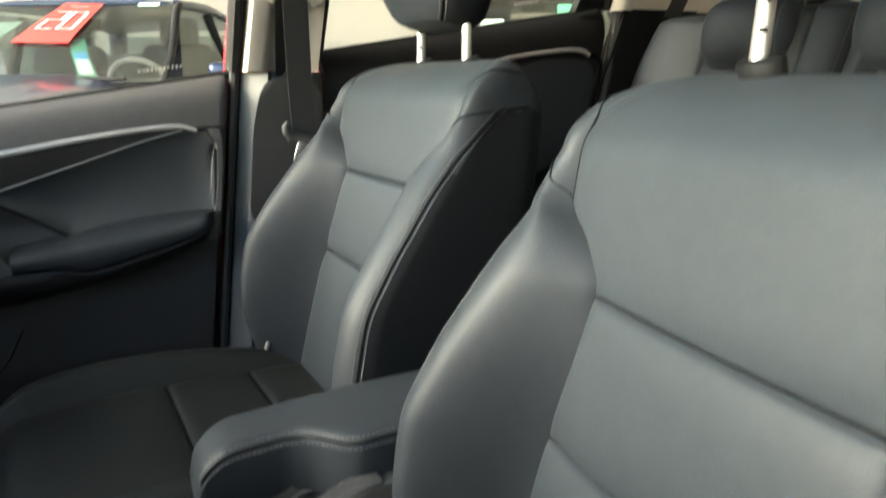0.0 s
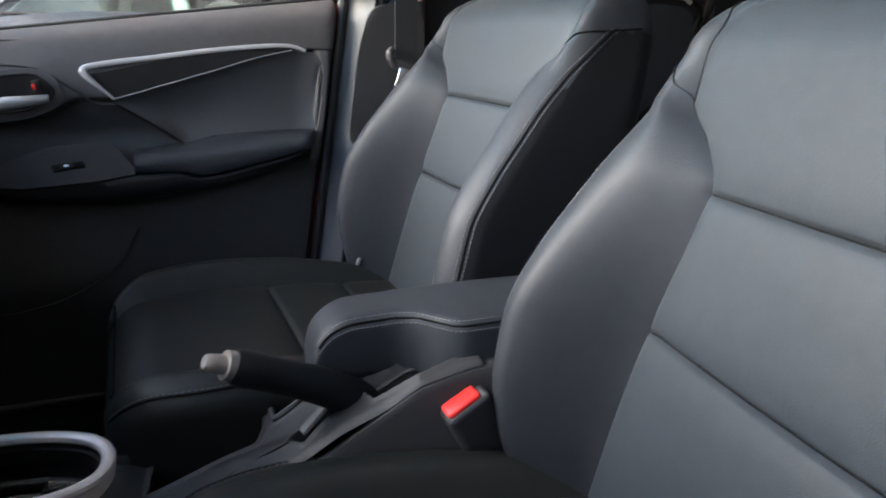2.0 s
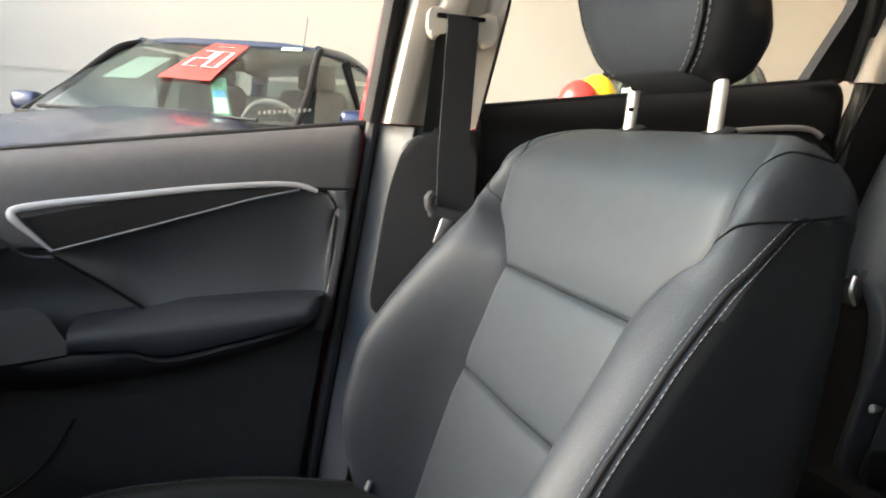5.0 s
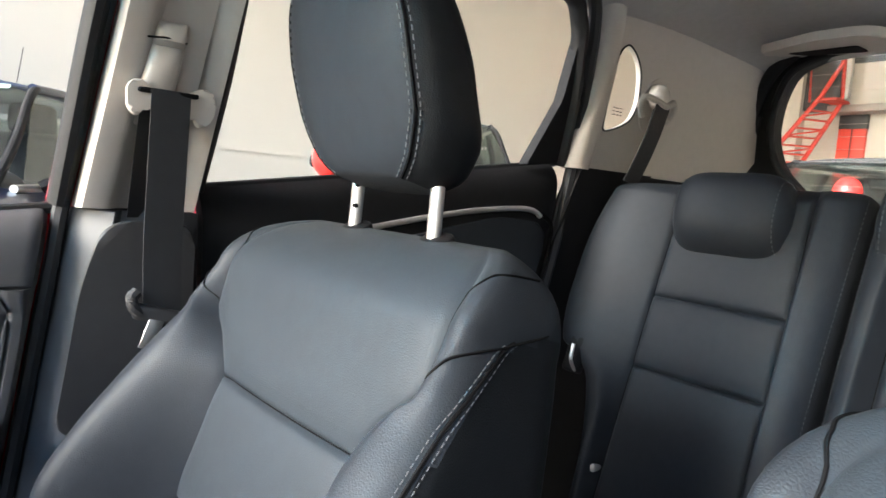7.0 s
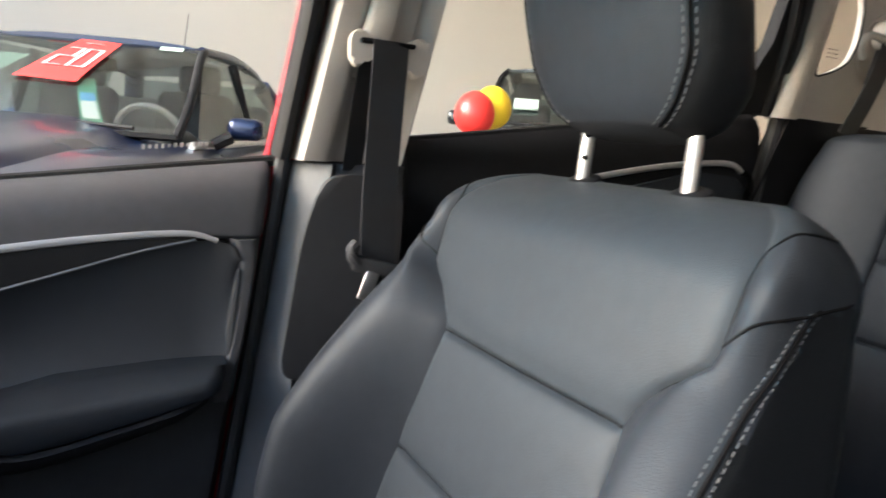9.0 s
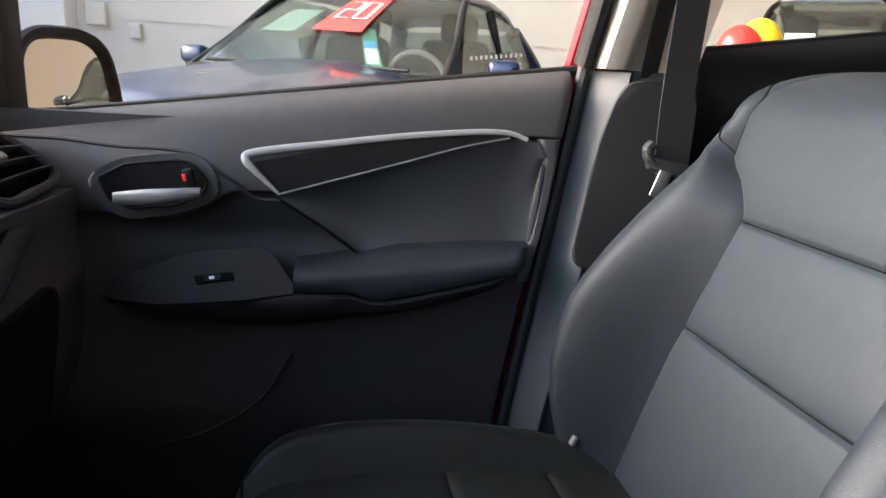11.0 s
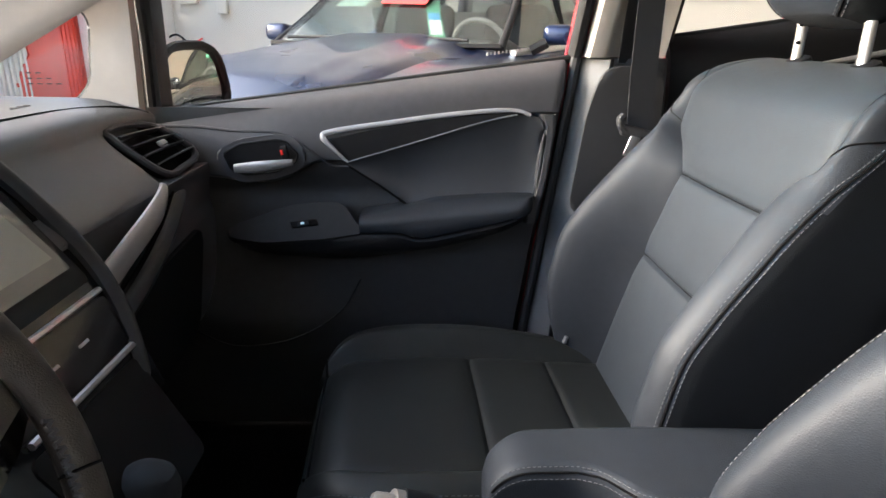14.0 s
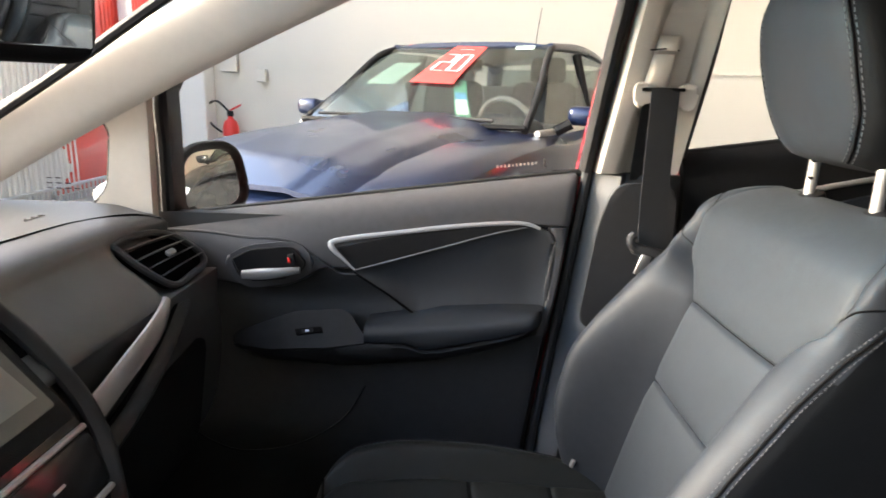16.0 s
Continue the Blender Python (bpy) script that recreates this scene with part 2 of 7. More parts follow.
def slab(poly, d0, d1, place, bevel=0.004, segs=3, round_by=0.0):
    """A plate with a rounded front edge: poly in 2D (counter-clockwise or not), from depth d0 (back) to d1 (front); place(a, b, d) gives the world point."""
    bm = bmesh.new()
    pts = rounded(poly, round_by) if round_by else poly
    back = [bm.verts.new((a, b, 0)) for a, b in pts]
    front = [bm.verts.new((a, b, 1)) for a, b in pts]
    bm.faces.new(back)
    top = bm.faces.new(front)
    n = len(pts)
    for i in range(n):
        bm.faces.new((back[i], back[(i + 1) % n], front[(i + 1) % n], front[i]))
    for v in bm.verts:
        v.co.z = d0 + v.co.z * (d1 - d0)
    if bevel:
        bmesh.ops.bevel(bm, geom=list(top.edges), offset=bevel, segments=segs, profile=0.5, affect="EDGES")
    bmesh.ops.triangulate(bm, faces=[f for f in bm.faces if len(f.verts) > 4])
    bm.verts.ensure_lookup_table()
    bm.verts.index_update()
    out = [place(*v.co) for v in bm.verts], [tuple(v.index for v in f.verts) for f in bm.faces]
    bm.free()
    return out


def rounded(poly, r, k=5):
    """The polygon with its corners rounded off."""
    out = []
    n = len(poly)
    for i in range(n):
        p, a, b = Vector(poly[i]), Vector(poly[i - 1]), Vector(poly[(i + 1) % n])
        q = min(r, 0.45 * (a - p).length, 0.45 * (b - p).length)
        s, e = p + (a - p).normalized() * q, p + (b - p).normalized() * q
        for j in range(k + 1):
            t = j / k
            c = (1 - t) ** 2 * s + 2 * t * (1 - t) * p + t * t * e
            out.append((c.x, c.y))
    return out


def plate(outer, holes, place, d0, d1):
    """A plate with openings through it."""
    bm = bmesh.new()
    loops = []
    for loop in [outer] + holes:
        vs = [bm.verts.new((a, b, 0)) for a, b in loop]
        es = [bm.edges.new((vs[i], vs[(i + 1) % len(vs)])) for i in range(len(vs))]
        loops.append((vs, es))
    bmesh.ops.triangle_fill(bm, edges=[e for _, es in loops for e in es], use_beauty=True)
    bm.verts.index_update()
    v2 = [(v.co.x, v.co.y) for v in bm.verts]
    tris = [tuple(v.index for v in f.verts) for f in bm.faces]
    sides = [[v.index for v in vs] for vs, _ in loops]
    bm.free()
    n = len(v2)
    V = [place(a, b, d0) for a, b in v2] + [place(a, b, d1) for a, b in v2]
    F = tris + [tuple(i + n for i in reversed(t)) for t in tris]
    for s in sides:
        for i in range(len(s)):
            a, b = s[i], s[(i + 1) % len(s)]
            F.append((a, b, b + n, a + n))
    return V, F


def sheet(fn, nu, nv, thick=0.0, back=(0, 0, -1)):
    """A surface fn(u, v), u and v from 0 to 1, with thickness towards back."""
    V = [Vector(fn(i / nu, j / nv)) for j in range(nv + 1) for i in range(nu + 1)]
    w = nu + 1
    F = [(j * w + i, j * w + i + 1, (j + 1) * w + i + 1, (j + 1) * w + i) for j in range(nv) for i in range(nu)]
    if thick:
        n = len(V)
        b = Vector(back) * thick
        V += [p + b for p in V]
        F += [tuple(i + n for i in reversed(q)) for q in F]
        rim = [i for i in range(w)] + [j * w + nu for j in range(1, nv + 1)] + [nv * w + i for i in range(nu - 1, -1, -1)] + [j * w for j in range(nv - 1, 0, -1)]
        for a, c in zip(rim, rim[1:] + rim[:1]):
            F.append((a, a + n, c + n, c))
    return V, F


def interp(x, table):
    """Smooth value at x from rows (x, value)."""
    xs = [a for a, _ in table]
    if x <= xs[0]:
        return table[0][1]
    if x >= xs[-1]:
        return table[-1][1]
    n = len(table)
    for i in range(n - 1):
        (a, p), (b, q) = table[i], table[i + 1]
        if a <= x <= b:
            h = b - a
            d1 = (q - p) / h
            d0 = (p - table[i - 1][1]) / (a - table[i - 1][0]) if i else d1
            d2 = (table[i + 2][1] - q) / (table[i + 2][0] - b) if i + 2 < n else d1
            m0 = 0.0 if d0 * d1 <= 0 else 2 * d0 * d1 / (d0 + d1)
            m1 = 0.0 if d1 * d2 <= 0 else 2 * d1 * d2 / (d1 + d2)
            t = (x - a) / h
            return p * (1 + 2 * t) * (1 - t) ** 2 + m0 * h * t * (1 - t) ** 2 + q * t * t * (3 - 2 * t) + m1 * h * t * t * (t - 1)


def linear(x, table):
    return float(np.interp(x, [a for a, _ in table], [b for _, b in table]))


def bell(x, w):
    return math.exp(-(x / w) ** 2)


def stitches(name, pts, parent, length=0.0045, gap=0.0035, r=0.0008, mat=None, label=""):
    """A line of short thread stitches, joined into one mesh."""
    p = [Vector(q) for q in pts]
    V, F, run, on = [], [], 0.0, None
    step = length + gap
    dist = [0.0]
    for a, b in zip(p, p[1:]):
        dist.append(dist[-1] + (b - a).length)

    def at(s):
        i = max(0, min(len(p) - 2, int(np.searchsorted(dist, s)) - 1))
        t = (s - dist[i]) / max(1e-9, dist[i + 1] - dist[i])
        return p[i].lerp(p[i + 1], t)
    parts, s = [], 0.0
    while s + length < dist[-1]:
        parts.append(tube([at(s), at(s + length)], r, 4))
        s += step
    return part(name, merge(*parts), mat or THREAD, parent, label)


def XZ(y_front):
    """Places a slab on a wall that faces -y: depth 0 lies at y_front, and grows towards the cabin."""
    return lambda a, b, d: (a, (y_front(a, b) if callable(y_front) else y_front) - d, b)


MID = 0.667          # the car's centre line, along x; the car's nose points to -x
GROUND = 0.12

# ================= the setting: ground and walls round the car =================
single("ground", rbox((90, 90, 0.2), 0, at=(0, 0, GROUND - 0.1)), CONCRETE, "smooth grey concrete floor of the car yard", "floor", kind="structure")


# ================= the car that the camera sits in: shell =================
def belt_z(x):
    """Height of the sill under the front side window."""
    return linear(x, [(-0.62, 1.113), (-0.37, 1.146), (-0.074, 1.186), (0.24, 1.228)])


def door_rear(z):
    return linear(z, [(0.40, 0.125), (0.68, 0.156), (0.96, 0.196), (1.23, 0.233)])


def floor_pan():
    def f(u, v):
        x, y = -0.95 + 2.25 * u, -0.06 + 1.52 * v
        z = 0.40 + 0.17 * bell(y - MID, 0.09) + 0.28 * max(0, (-0.62 - x) / 0.33) ** 1.5
        if x > 0.42:
            z += 0.02
        return x, y, z
    return sheet(f, 40, 40, 0.02)


single("car_floor", floor_pan(), CARPET, "black carpeted floor of the car cabin", "car floor", kind="structure")


def headliner():
    def f(u, v):
        x, y = -0.22 + 2.08 * u, -0.02 + 1.374 * v
        s = abs(2 * v - 1)
        crown = 1.755 - 0.025 * s ** 2 - 0.035 * max(0, (s - 0.72) / 0.28) ** 2
        front = 0.10 * max(0, (0.25 - x) / 0.47) ** 2
        rear = 0.05 * max(0, (x - 1.3) / 0.56) ** 2
        return x, y, crown - front - rear
    return sheet(f, 50, 40, 0.03, (0, 0, 1))


single("headliner", headliner(), LINER, "light grey cloth headliner of the car", "ceiling", kind="structure")
single("car_roof", sheet(lambda u, v: (-0.30 + 2.25 * u, -0.08 + 1.5 * v, 1.80 - 0.05 * abs(2 * v - 1) ** 3 - 0.07 * max(0, (0.2 - u) / 0.2) ** 2), 24, 24, 0.015, (0, 0, 1)),
       RED_PAINT, "red painted steel roof of the car", "car roof", kind="structure")


for y, s in ((1.415, 1), (-0.09, -1)):
    single("kick_panel", sheet(lambda u, v: (-1.12 + 0.48 * u, y + s * 0.02 * v, 0.37 + 0.74 * v), 6, 6, 0.03, (0, s, 0)), PLASTIC_DARK, "black kick panel beside the footwell", "trim", kind="structure")
single("firewall", sheet(lambda u, v: (-1.10 - 0.03 * v, -0.12 + 1.58 * u, 0.36 + 0.78 * v), 6, 6, 0.03, (-1, 0, 0)), CARPET, "black carpeted firewall ahead of the footwells", "trim", kind="structure")


# ---- passenger-side front door ----
def front_door():
    d = thing("car_front_door", (-0.2, 1.40, 0.45), "black moulded front passenger door trim with chrome strip and padded insert", "car door")

    def lip(x):
        """Height of the lower edge of the padded shoulder."""
        return interp(x, [(-0.66, 1.000), (-0.46, 0.992), (-0.41, 0.986), (-0.355, 0.984), (-0.30, 1.000), (-0.25, 1.026), (-0.20, 1.026), (-0.138, 1.044), (-0.028, 1.078), (0.08, 1.111), (0.15, 1.121), (0.24, 1.120)])

    def skin(x, z):
        """Where the padded shoulder lies, towards the cabin."""
        t = belt_z(x) - z
        y = 1.405 - 0.047 * (1 - math.exp(-max(0, t) / 0.020))
        y -= 0.020 * bell(x + 0.36, 0.12) * bell(z - 1.045, 0.055)
        return y

    def base(x, z):
        """The hard panel behind it: hollow over the armrest, bulging forward at the map pocket."""
        y = 1.374 + 0.012 * bell(z - 0.965, 0.03)
        y -= 0.020 * bell(z - 0.66, 0.10) / (1 + math.exp((x + 0.20) / 0.03))
        return y

    def upper(u, v):
        x = -0.66 + u * (door_rear(1.17) + 0.66)
        z0, z1 = lip(x), belt_z(x)
        z = z0 + (z1 - z0) * v
        x = -0.66 + u * (door_rear(z) + 0.66)
        y = skin(x, z) + 0.016 * max(0, 1 - (z - z0) / 0.009) ** 2
        return x, y + 0.03 * max(0, 1 - (door_rear(z) - x) / 0.014) ** 2, z
    part("door_panel", sheet(upper, 110, 40, 0.02, (0, 1, 0)), PLASTIC_SOFT, d, "soft dark grey upper trim")

    def lower(u, v):
        z = 0.42 + v * 0.71
        x = -0.66 + (door_rear(z) + 0.66) * u
        return x, base(x, z) + 0.03 * max(0, 1 - (door_rear(z) - x) / 0.016) ** 2, z
    part("lower_panel", sheet(lower, 70, 70, 0.03, (0, 1, 0)), DOOR_HARD, d, "black hard plastic lower trim")

    # rear border beside the insert, a rounded upright lip
    edge_x = lambda z: interp(z, [(0.90, 0.150), (0.945, 0.158), (0.965, 0.169), (1.05, 0.181), (1.09, 0.183), (1.118, 0.172)])

    def border(u, v):
        z = 0.905 + 0.219 * v
        x0, x1 = edge_x(z), door_rear(z)
        x = x0 + (x1 - x0) * u
        return x, 1.352 + 0.012 * max(0, 1 - u / 0.25) ** 2 + 0.045 * max(0, (u - 0.55) / 0.45) ** 2, z
    part("rear_border", sheet(border, 14, 24, 0.012, (0, 1, 0)), PLASTIC_SOFT, d, "dark grey rounded border")

    # silver strip that folds into a point and a rounded tail
    w = lambda x, z, o: (x, skin(x, z) - o, z)
    line = [(-0.201, 1.029), (-0.222, 1.050), (-0.240, 1.068), (-0.247, 1.079), (-0.238, 1.0865), (-0.19, 1.0955), (-0.137, 1.103), (-0.028, 1.1190), (0.058, 1.1285), (0.105, 1.1315), (0.132, 1.1300), (0.156, 1.1225)]
    part("chrome_strip", tube(smooth_path([w(a, b, 0.006) for a, b in line], 8), 0.0050, 10, up=(0, 1, 0), flat=0.5,
                              taper=lambda q: 0.40 + 0.75 * min(1, q / 0.22) - 0.45 * max(0, (q - 0.3) / 0.7)), STRIP, d, "satin silver strip")
    part("strip_backing", slab([(-0.236, 1.074), (-0.10, 1.103), (0.05, 1.123), (0.135, 1.126), (0.08, 1.112), (-0.028, 1.080), (-0.138, 1.046), (-0.199, 1.030)], 0, 0.004,
                               lambda a, b, o: w(a, b, o), 0.002), PLASTIC_DARK, d, "dark textured strip under the silver line")
    # the hollow padded insert
    over = lambda x: interp(x, [(-0.203, 1.026), (-0.138, 1.045), (-0.028, 1.079), (0.08, 1.112), (0.15, 1.122), (0.172, 1.118), (0.184, 1.098)])
    under = lambda x: linear(x, [(-0.203, 1.021), (-0.141, 0.982), (-0.079, 0.936), (0.0, 0.940), (0.172, 0.945), (0.184, 1.085)])

    def insert(u, v):
        x = -0.203 + 0.387 * u
        z0, z1 = under(x), over(x)
        y = 1.357 + 0.016 * math.sin(math.pi * (0.08 + 0.88 * v)) ** 0.8 * min(1, u / 0.25)
        return x, y - 0.012 * max(0, (u - 0.84) / 0.16) ** 2, z0 + (z1 - z0) * v
    part("padded_insert", sheet(insert, 60, 40, 0.012, (0, 1, 0)), LEATHER_GLOSS, d, "black leather insert")
    part("insert_piping", tube(smooth_path([w(a, b, 0.004) for a, b in [(-0.200, 1.029), (-0.138, 1.047), (-0.028, 1.080), (0.06, 1.107), (0.13, 1.1235)]], 8), 0.0022, 6), EDGE_GREY, d, "thin grey line over the insert")
    part("panel_groove", tube([(-0.203, 1.356, 1.022), (-0.141, 1.357, 0.982), (-0.077, 1.357, 0.935)], 0.0024, 6), SEAM, d)

    # padded armrest with a flat top and a blunt rear end
    rings = []
    for k in range(41):
        x = -0.176 + 0.343 * k / 40
        e = math.sqrt(max(0.0, 1 - max(0, (x - 0.137) / 0.030) ** 2))
        top_in = linear(x, [(-0.176, 0.930), (-0.071, 0.946), (-0.027, 0.957), (0.085, 0.965), (0.167, 0.967)])
        top_f = linear(x, [(-0.176, 0.926), (-0.07, 0.934), (0.04, 0.946), (0.148, 0.960), (0.167, 0.962)])
        low = interp(x, [(-0.176, 0.895), (-0.10, 0.896), (-0.059, 0.886), (-0.02, 0.892), (0.041, 0.905), (0.106, 0.921), (0.167, 0.937)])
        out = 1.297 + 0.040 * (1 - e)
        sec = [(1.392, top_in), (1.345, top_in), (1.328, top_in - 0.001), (out + 0.018, top_f + 0.004), (out + 0.008, top_f), (out + 0.002, top_f - 0.006), (out, top_f - 0.013), (out, (top_f + low) / 2), (out + 0.001, low + 0.006), (out + 0.004, low + 0.002), (out + 0.009, low), (1.392, low)]
        rings.append([(x, y, z) for y, z in sec])
    part("armrest", loft(rings), LEATHER, d, "padded black armrest", sharp=50)
    # moulded pull under it, sinking back into the door
    rings = []
    for k in range(45):
        x = -0.445 + 0.605 * k / 44
        e = math.sqrt(max(0.0, 1 - max(0, (-0.37 - x) / 0.076) ** 2))
        r = math.sqrt(max(0.0, 1 - max(0, (x - 0.10) / 0.062) ** 2))
        high = interp(x, [(-0.445, 0.885), (-0.363, 0.876), (-0.25, 0.884), (-0.171, 0.894), (-0.10, 0.894), (-0.059, 0.884), (0.041, 0.903), (0.16, 0.933)])
        low = interp(x, [(-0.445, 0.850), (-0.30, 0.833), (-0.21, 0.828), (-0.14, 0.835), (0.03, 0.868), (0.16, 0.915)])
        out = 1.372 - 0.068 * min(e, r)
        m = (high + low) / 2
        rings.append([(x, y, z) for y, z in [(1.39, high), (out + 0.004, high), (out, high - 0.005), (out + 0.004, m + 0.004), (out + 0.014, m - 0.008), (out + 0.32 * (1.372 - out) + 0.01, low + 0.006), (1.372, low), (1.39, low)]])
    part("pull_moulding", loft(rings), ARM_PLASTIC, d, "black moulded pull under the armrest", sharp=50)

    # window switch panel, tilted up
    def sp(a, b, o):
        return a, 1.300 + 0.62 * max(0, b - 0.886) - o * 0.60, b + o * 0.80
    part("switch_panel", slab(rounded([(-0.440, 0.893), (-0.425, 0.908), (-0.318, 0.944), (-0.228, 0.951), (-0.208, 0.943), (-0.172, 0.899), (-0.174, 0.894), (-0.25, 0.884), (-0.363, 0.876), (-0.425, 0.884)], 0.008), -0.012, 0.002, sp, 0.005, 4), SWITCH_PLASTIC, d)
    part("switch_recess", slab(rounded([(-0.315, 0.913), (-0.262, 0.919), (-0.258, 0.909), (-0.310, 0.903)], 0.003), 0, 0.0028, sp, 0.0005), SEAM, d)
    sw = part("window_switch", slab(rounded([(-0.300, 0.911), (-0.278, 0.914), (-0.276, 0.907), (-0.298, 0.904)], 0.002), 0.002, 0.007, sp, 0.002), PLASTIC_DARK, d)
    part("switch_mark", slab([(-0.293, 0.910), (-0.286, 0.911), (-0.285, 0.908), (-0.292, 0.907)], 0.007, 0.0076, sp, 0), SATIN, sw, "pale mark")

    # inner handle in its recessed bowl
    bowl = rounded([(-0.462, 1.046), (-0.412, 1.074), (-0.335, 1.084), (-0.303, 1.080), (-0.278, 1.046), (-0.288, 1.018), (-0.335, 0.998), (-0.41, 0.985), (-0.445, 1.005)], 0.022)
    part("handle_bezel", slab(bowl, 0, 0.005, lambda a, b, o: w(a, b, o), 0.005, 4), PLASTIC_SOFT, d)
    inner = rounded([(-0.440, 1.046), (-0.404, 1.066), (-0.335, 1.074), (-0.318, 1.071), (-0.295, 1.046), (-0.302, 1.030), (-0.338, 1.012), (-0.400, 1.004), (-0.428, 1.016)], 0.005)
    part("handle_bowl", slab(inner, 0.005, 0.0080, lambda a, b, o: w(a, b, o), 0.001), PLASTIC_DARK, d)
    part("bowl_rim", tube([w(a, b, 0.0078) for a, b in inner], 0.0022, 6, closed=True), PLASTIC_DARK, d)
    lever = []
    for k in range(17):
        s = k / 16
        x = -0.418 + 0.115 * s
        zc = 1.0195 + 0.0135 * s
        h = 0.0085 + 0.0025 * math.sin(math.pi * min(1, s * 1.3)) - 0.002 * max(0, s - 0.85) / 0.15
        lever.append([(x, skin(x, zc) - 0.020 - 0.005 * math.sin(math.pi * s) + 0.004 * math.sin(a), zc + h * math.cos(a)) for a in [2 * math.pi * q / 12 for q in range(12)]])
    part("door_handle", loft(lever), HANDLE, d, "satin silver pull handle")
    lock = part("lock_knob", moved(rbox((0.014, 0.008, 0.026), 0.003), pose(-0.317, skin(-0.317, 1.05) - 0.018, 1.052, 0, -12, 0)), PLASTIC_DARK, d)
    part("lock_mark", moved(rbox((0.005, 0.003, 0.010), 0.001), pose(-0.322, skin(-0.322, 1.052) - 0.0225, 1.053, 0, -12, 0)), RED_PLASTIC, lock, "red lock mark")
    part("shoulder_line", tube(smooth_path([w(a, b, 0.0) for a, b in [(-0.60, 1.094), (-0.50, 1.094), (-0.42, 1.088), (-0.33, 1.084), (-0.27, 1.050), (-0.235, 1.022), (-0.20, 1.018)]], 8), 0.003, 6), PLASTIC, d)

    # map pocket below
    hard = lambda x, z, o: (x, base(x, z) - o, z)
    mouth = [(-0.60, 0.72), (-0.575, 0.686), (-0.505, 0.640), (-0.443, 0.622), (-0.352, 0.636), (-0.28, 0.668), (-0.223, 0.712), (-0.185, 0.775)]
    part("pocket_lip", tube(smooth_path([hard(a, b, 0.004) for a, b in mouth], 8), 0.0020, 8), PLASTIC_DARK, d)
    # window surround: black frame with the red painted edge behind it
    frame_line = smooth_path([(-0.585, 1.395, 1.118), (-0.578, 1.385, 1.25), (-0.572, 1.372, 1.352), (-0.535, 1.364, 1.400), (-0.42, 1.322, 1.456), (-0.30, 1.305, 1.498), (-0.17, 1.288, 1.542), (0.02, 1.268, 1.595), (0.20, 1.258, 1.625), (0.262, 1.265, 1.615), (0.272, 1.280, 1.56), (0.258, 1.325, 1.43), (0.240, 1.392, 1.235)], 8)
    part("window_frame", tube(frame_line, 0.014, 10, flat=1.5, up=(0, 1, 0)), RUBBER, d, "black rubber window frame")
    part("front_frame_post", loft([[(x0 - 0.018, y - 0.012, z), (x0 + 0.022, y - 0.016, z), (x0 + 0.026, y + 0.03, z), (x0 - 0.018, y + 0.03, z)] for x0, y, z in [(-0.588, 1.395, 1.11), (-0.582, 1.385, 1.25), (-0.576, 1.372, 1.36), (-0.560, 1.366, 1.388), (-0.530, 1.358, 1.408), (-0.49, 1.345, 1.428)]]), RUBBER, d)
    part("red_frame", tube([p + Vector((0.018, 0.030, 0.0)) for p in frame_line[70:]], 0.014, 8, flat=1.6, up=(0, 1, 0)), RED_PAINT, d, "red painted steel frame")
    part("belt_seal", tube([(x, 1.412, belt_z(x) - 0.002) for x in np.linspace(-0.60, 0.236, 12)], 0.008, 8), RUBBER, d)
    outline = [(-0.578, 1.11), (-0.565, 1.352), (-0.43, 1.450), (-0.17, 1.540), (0.20, 1.620), (0.262, 1.58), (0.236, 1.226)]
    g = part("window_pane", slab(outline, 0, 0.004, lambda a, b, o: (a, 1.408 - 0.33 * max(0, b - 1.20) + o, b), 0), PANE, d, "clear window glass")
    g.visible_shadow = False
    etch = [rbox((0.0036, 0.0006, 0.0060 - 0.0016 * (k % 3 == 1)), 0, at=(0.071 + 0.0074 * k, 1.3945, 1.2335 + 0.0009 * k)) for k in range(11)]
    part("etched_bars", merge(*etch), ETCH, d, "row of pale etched bars")
    # outer skin
    part("outer_skin", sheet(lambda u, v: (-0.66 + (0.63 + door_rear(0.40 + 0.8 * v)) * u, 1.455 + 0.02 * math.sin(math.pi * v), 0.40 + v * (belt_z(-0.66 + 0.88 * u) - 0.40 - 0.012)), 12, 12, 0.01, (0, 1, 0)), RED_PAINT, d, "red painted outer skin")
    return d


front_door()


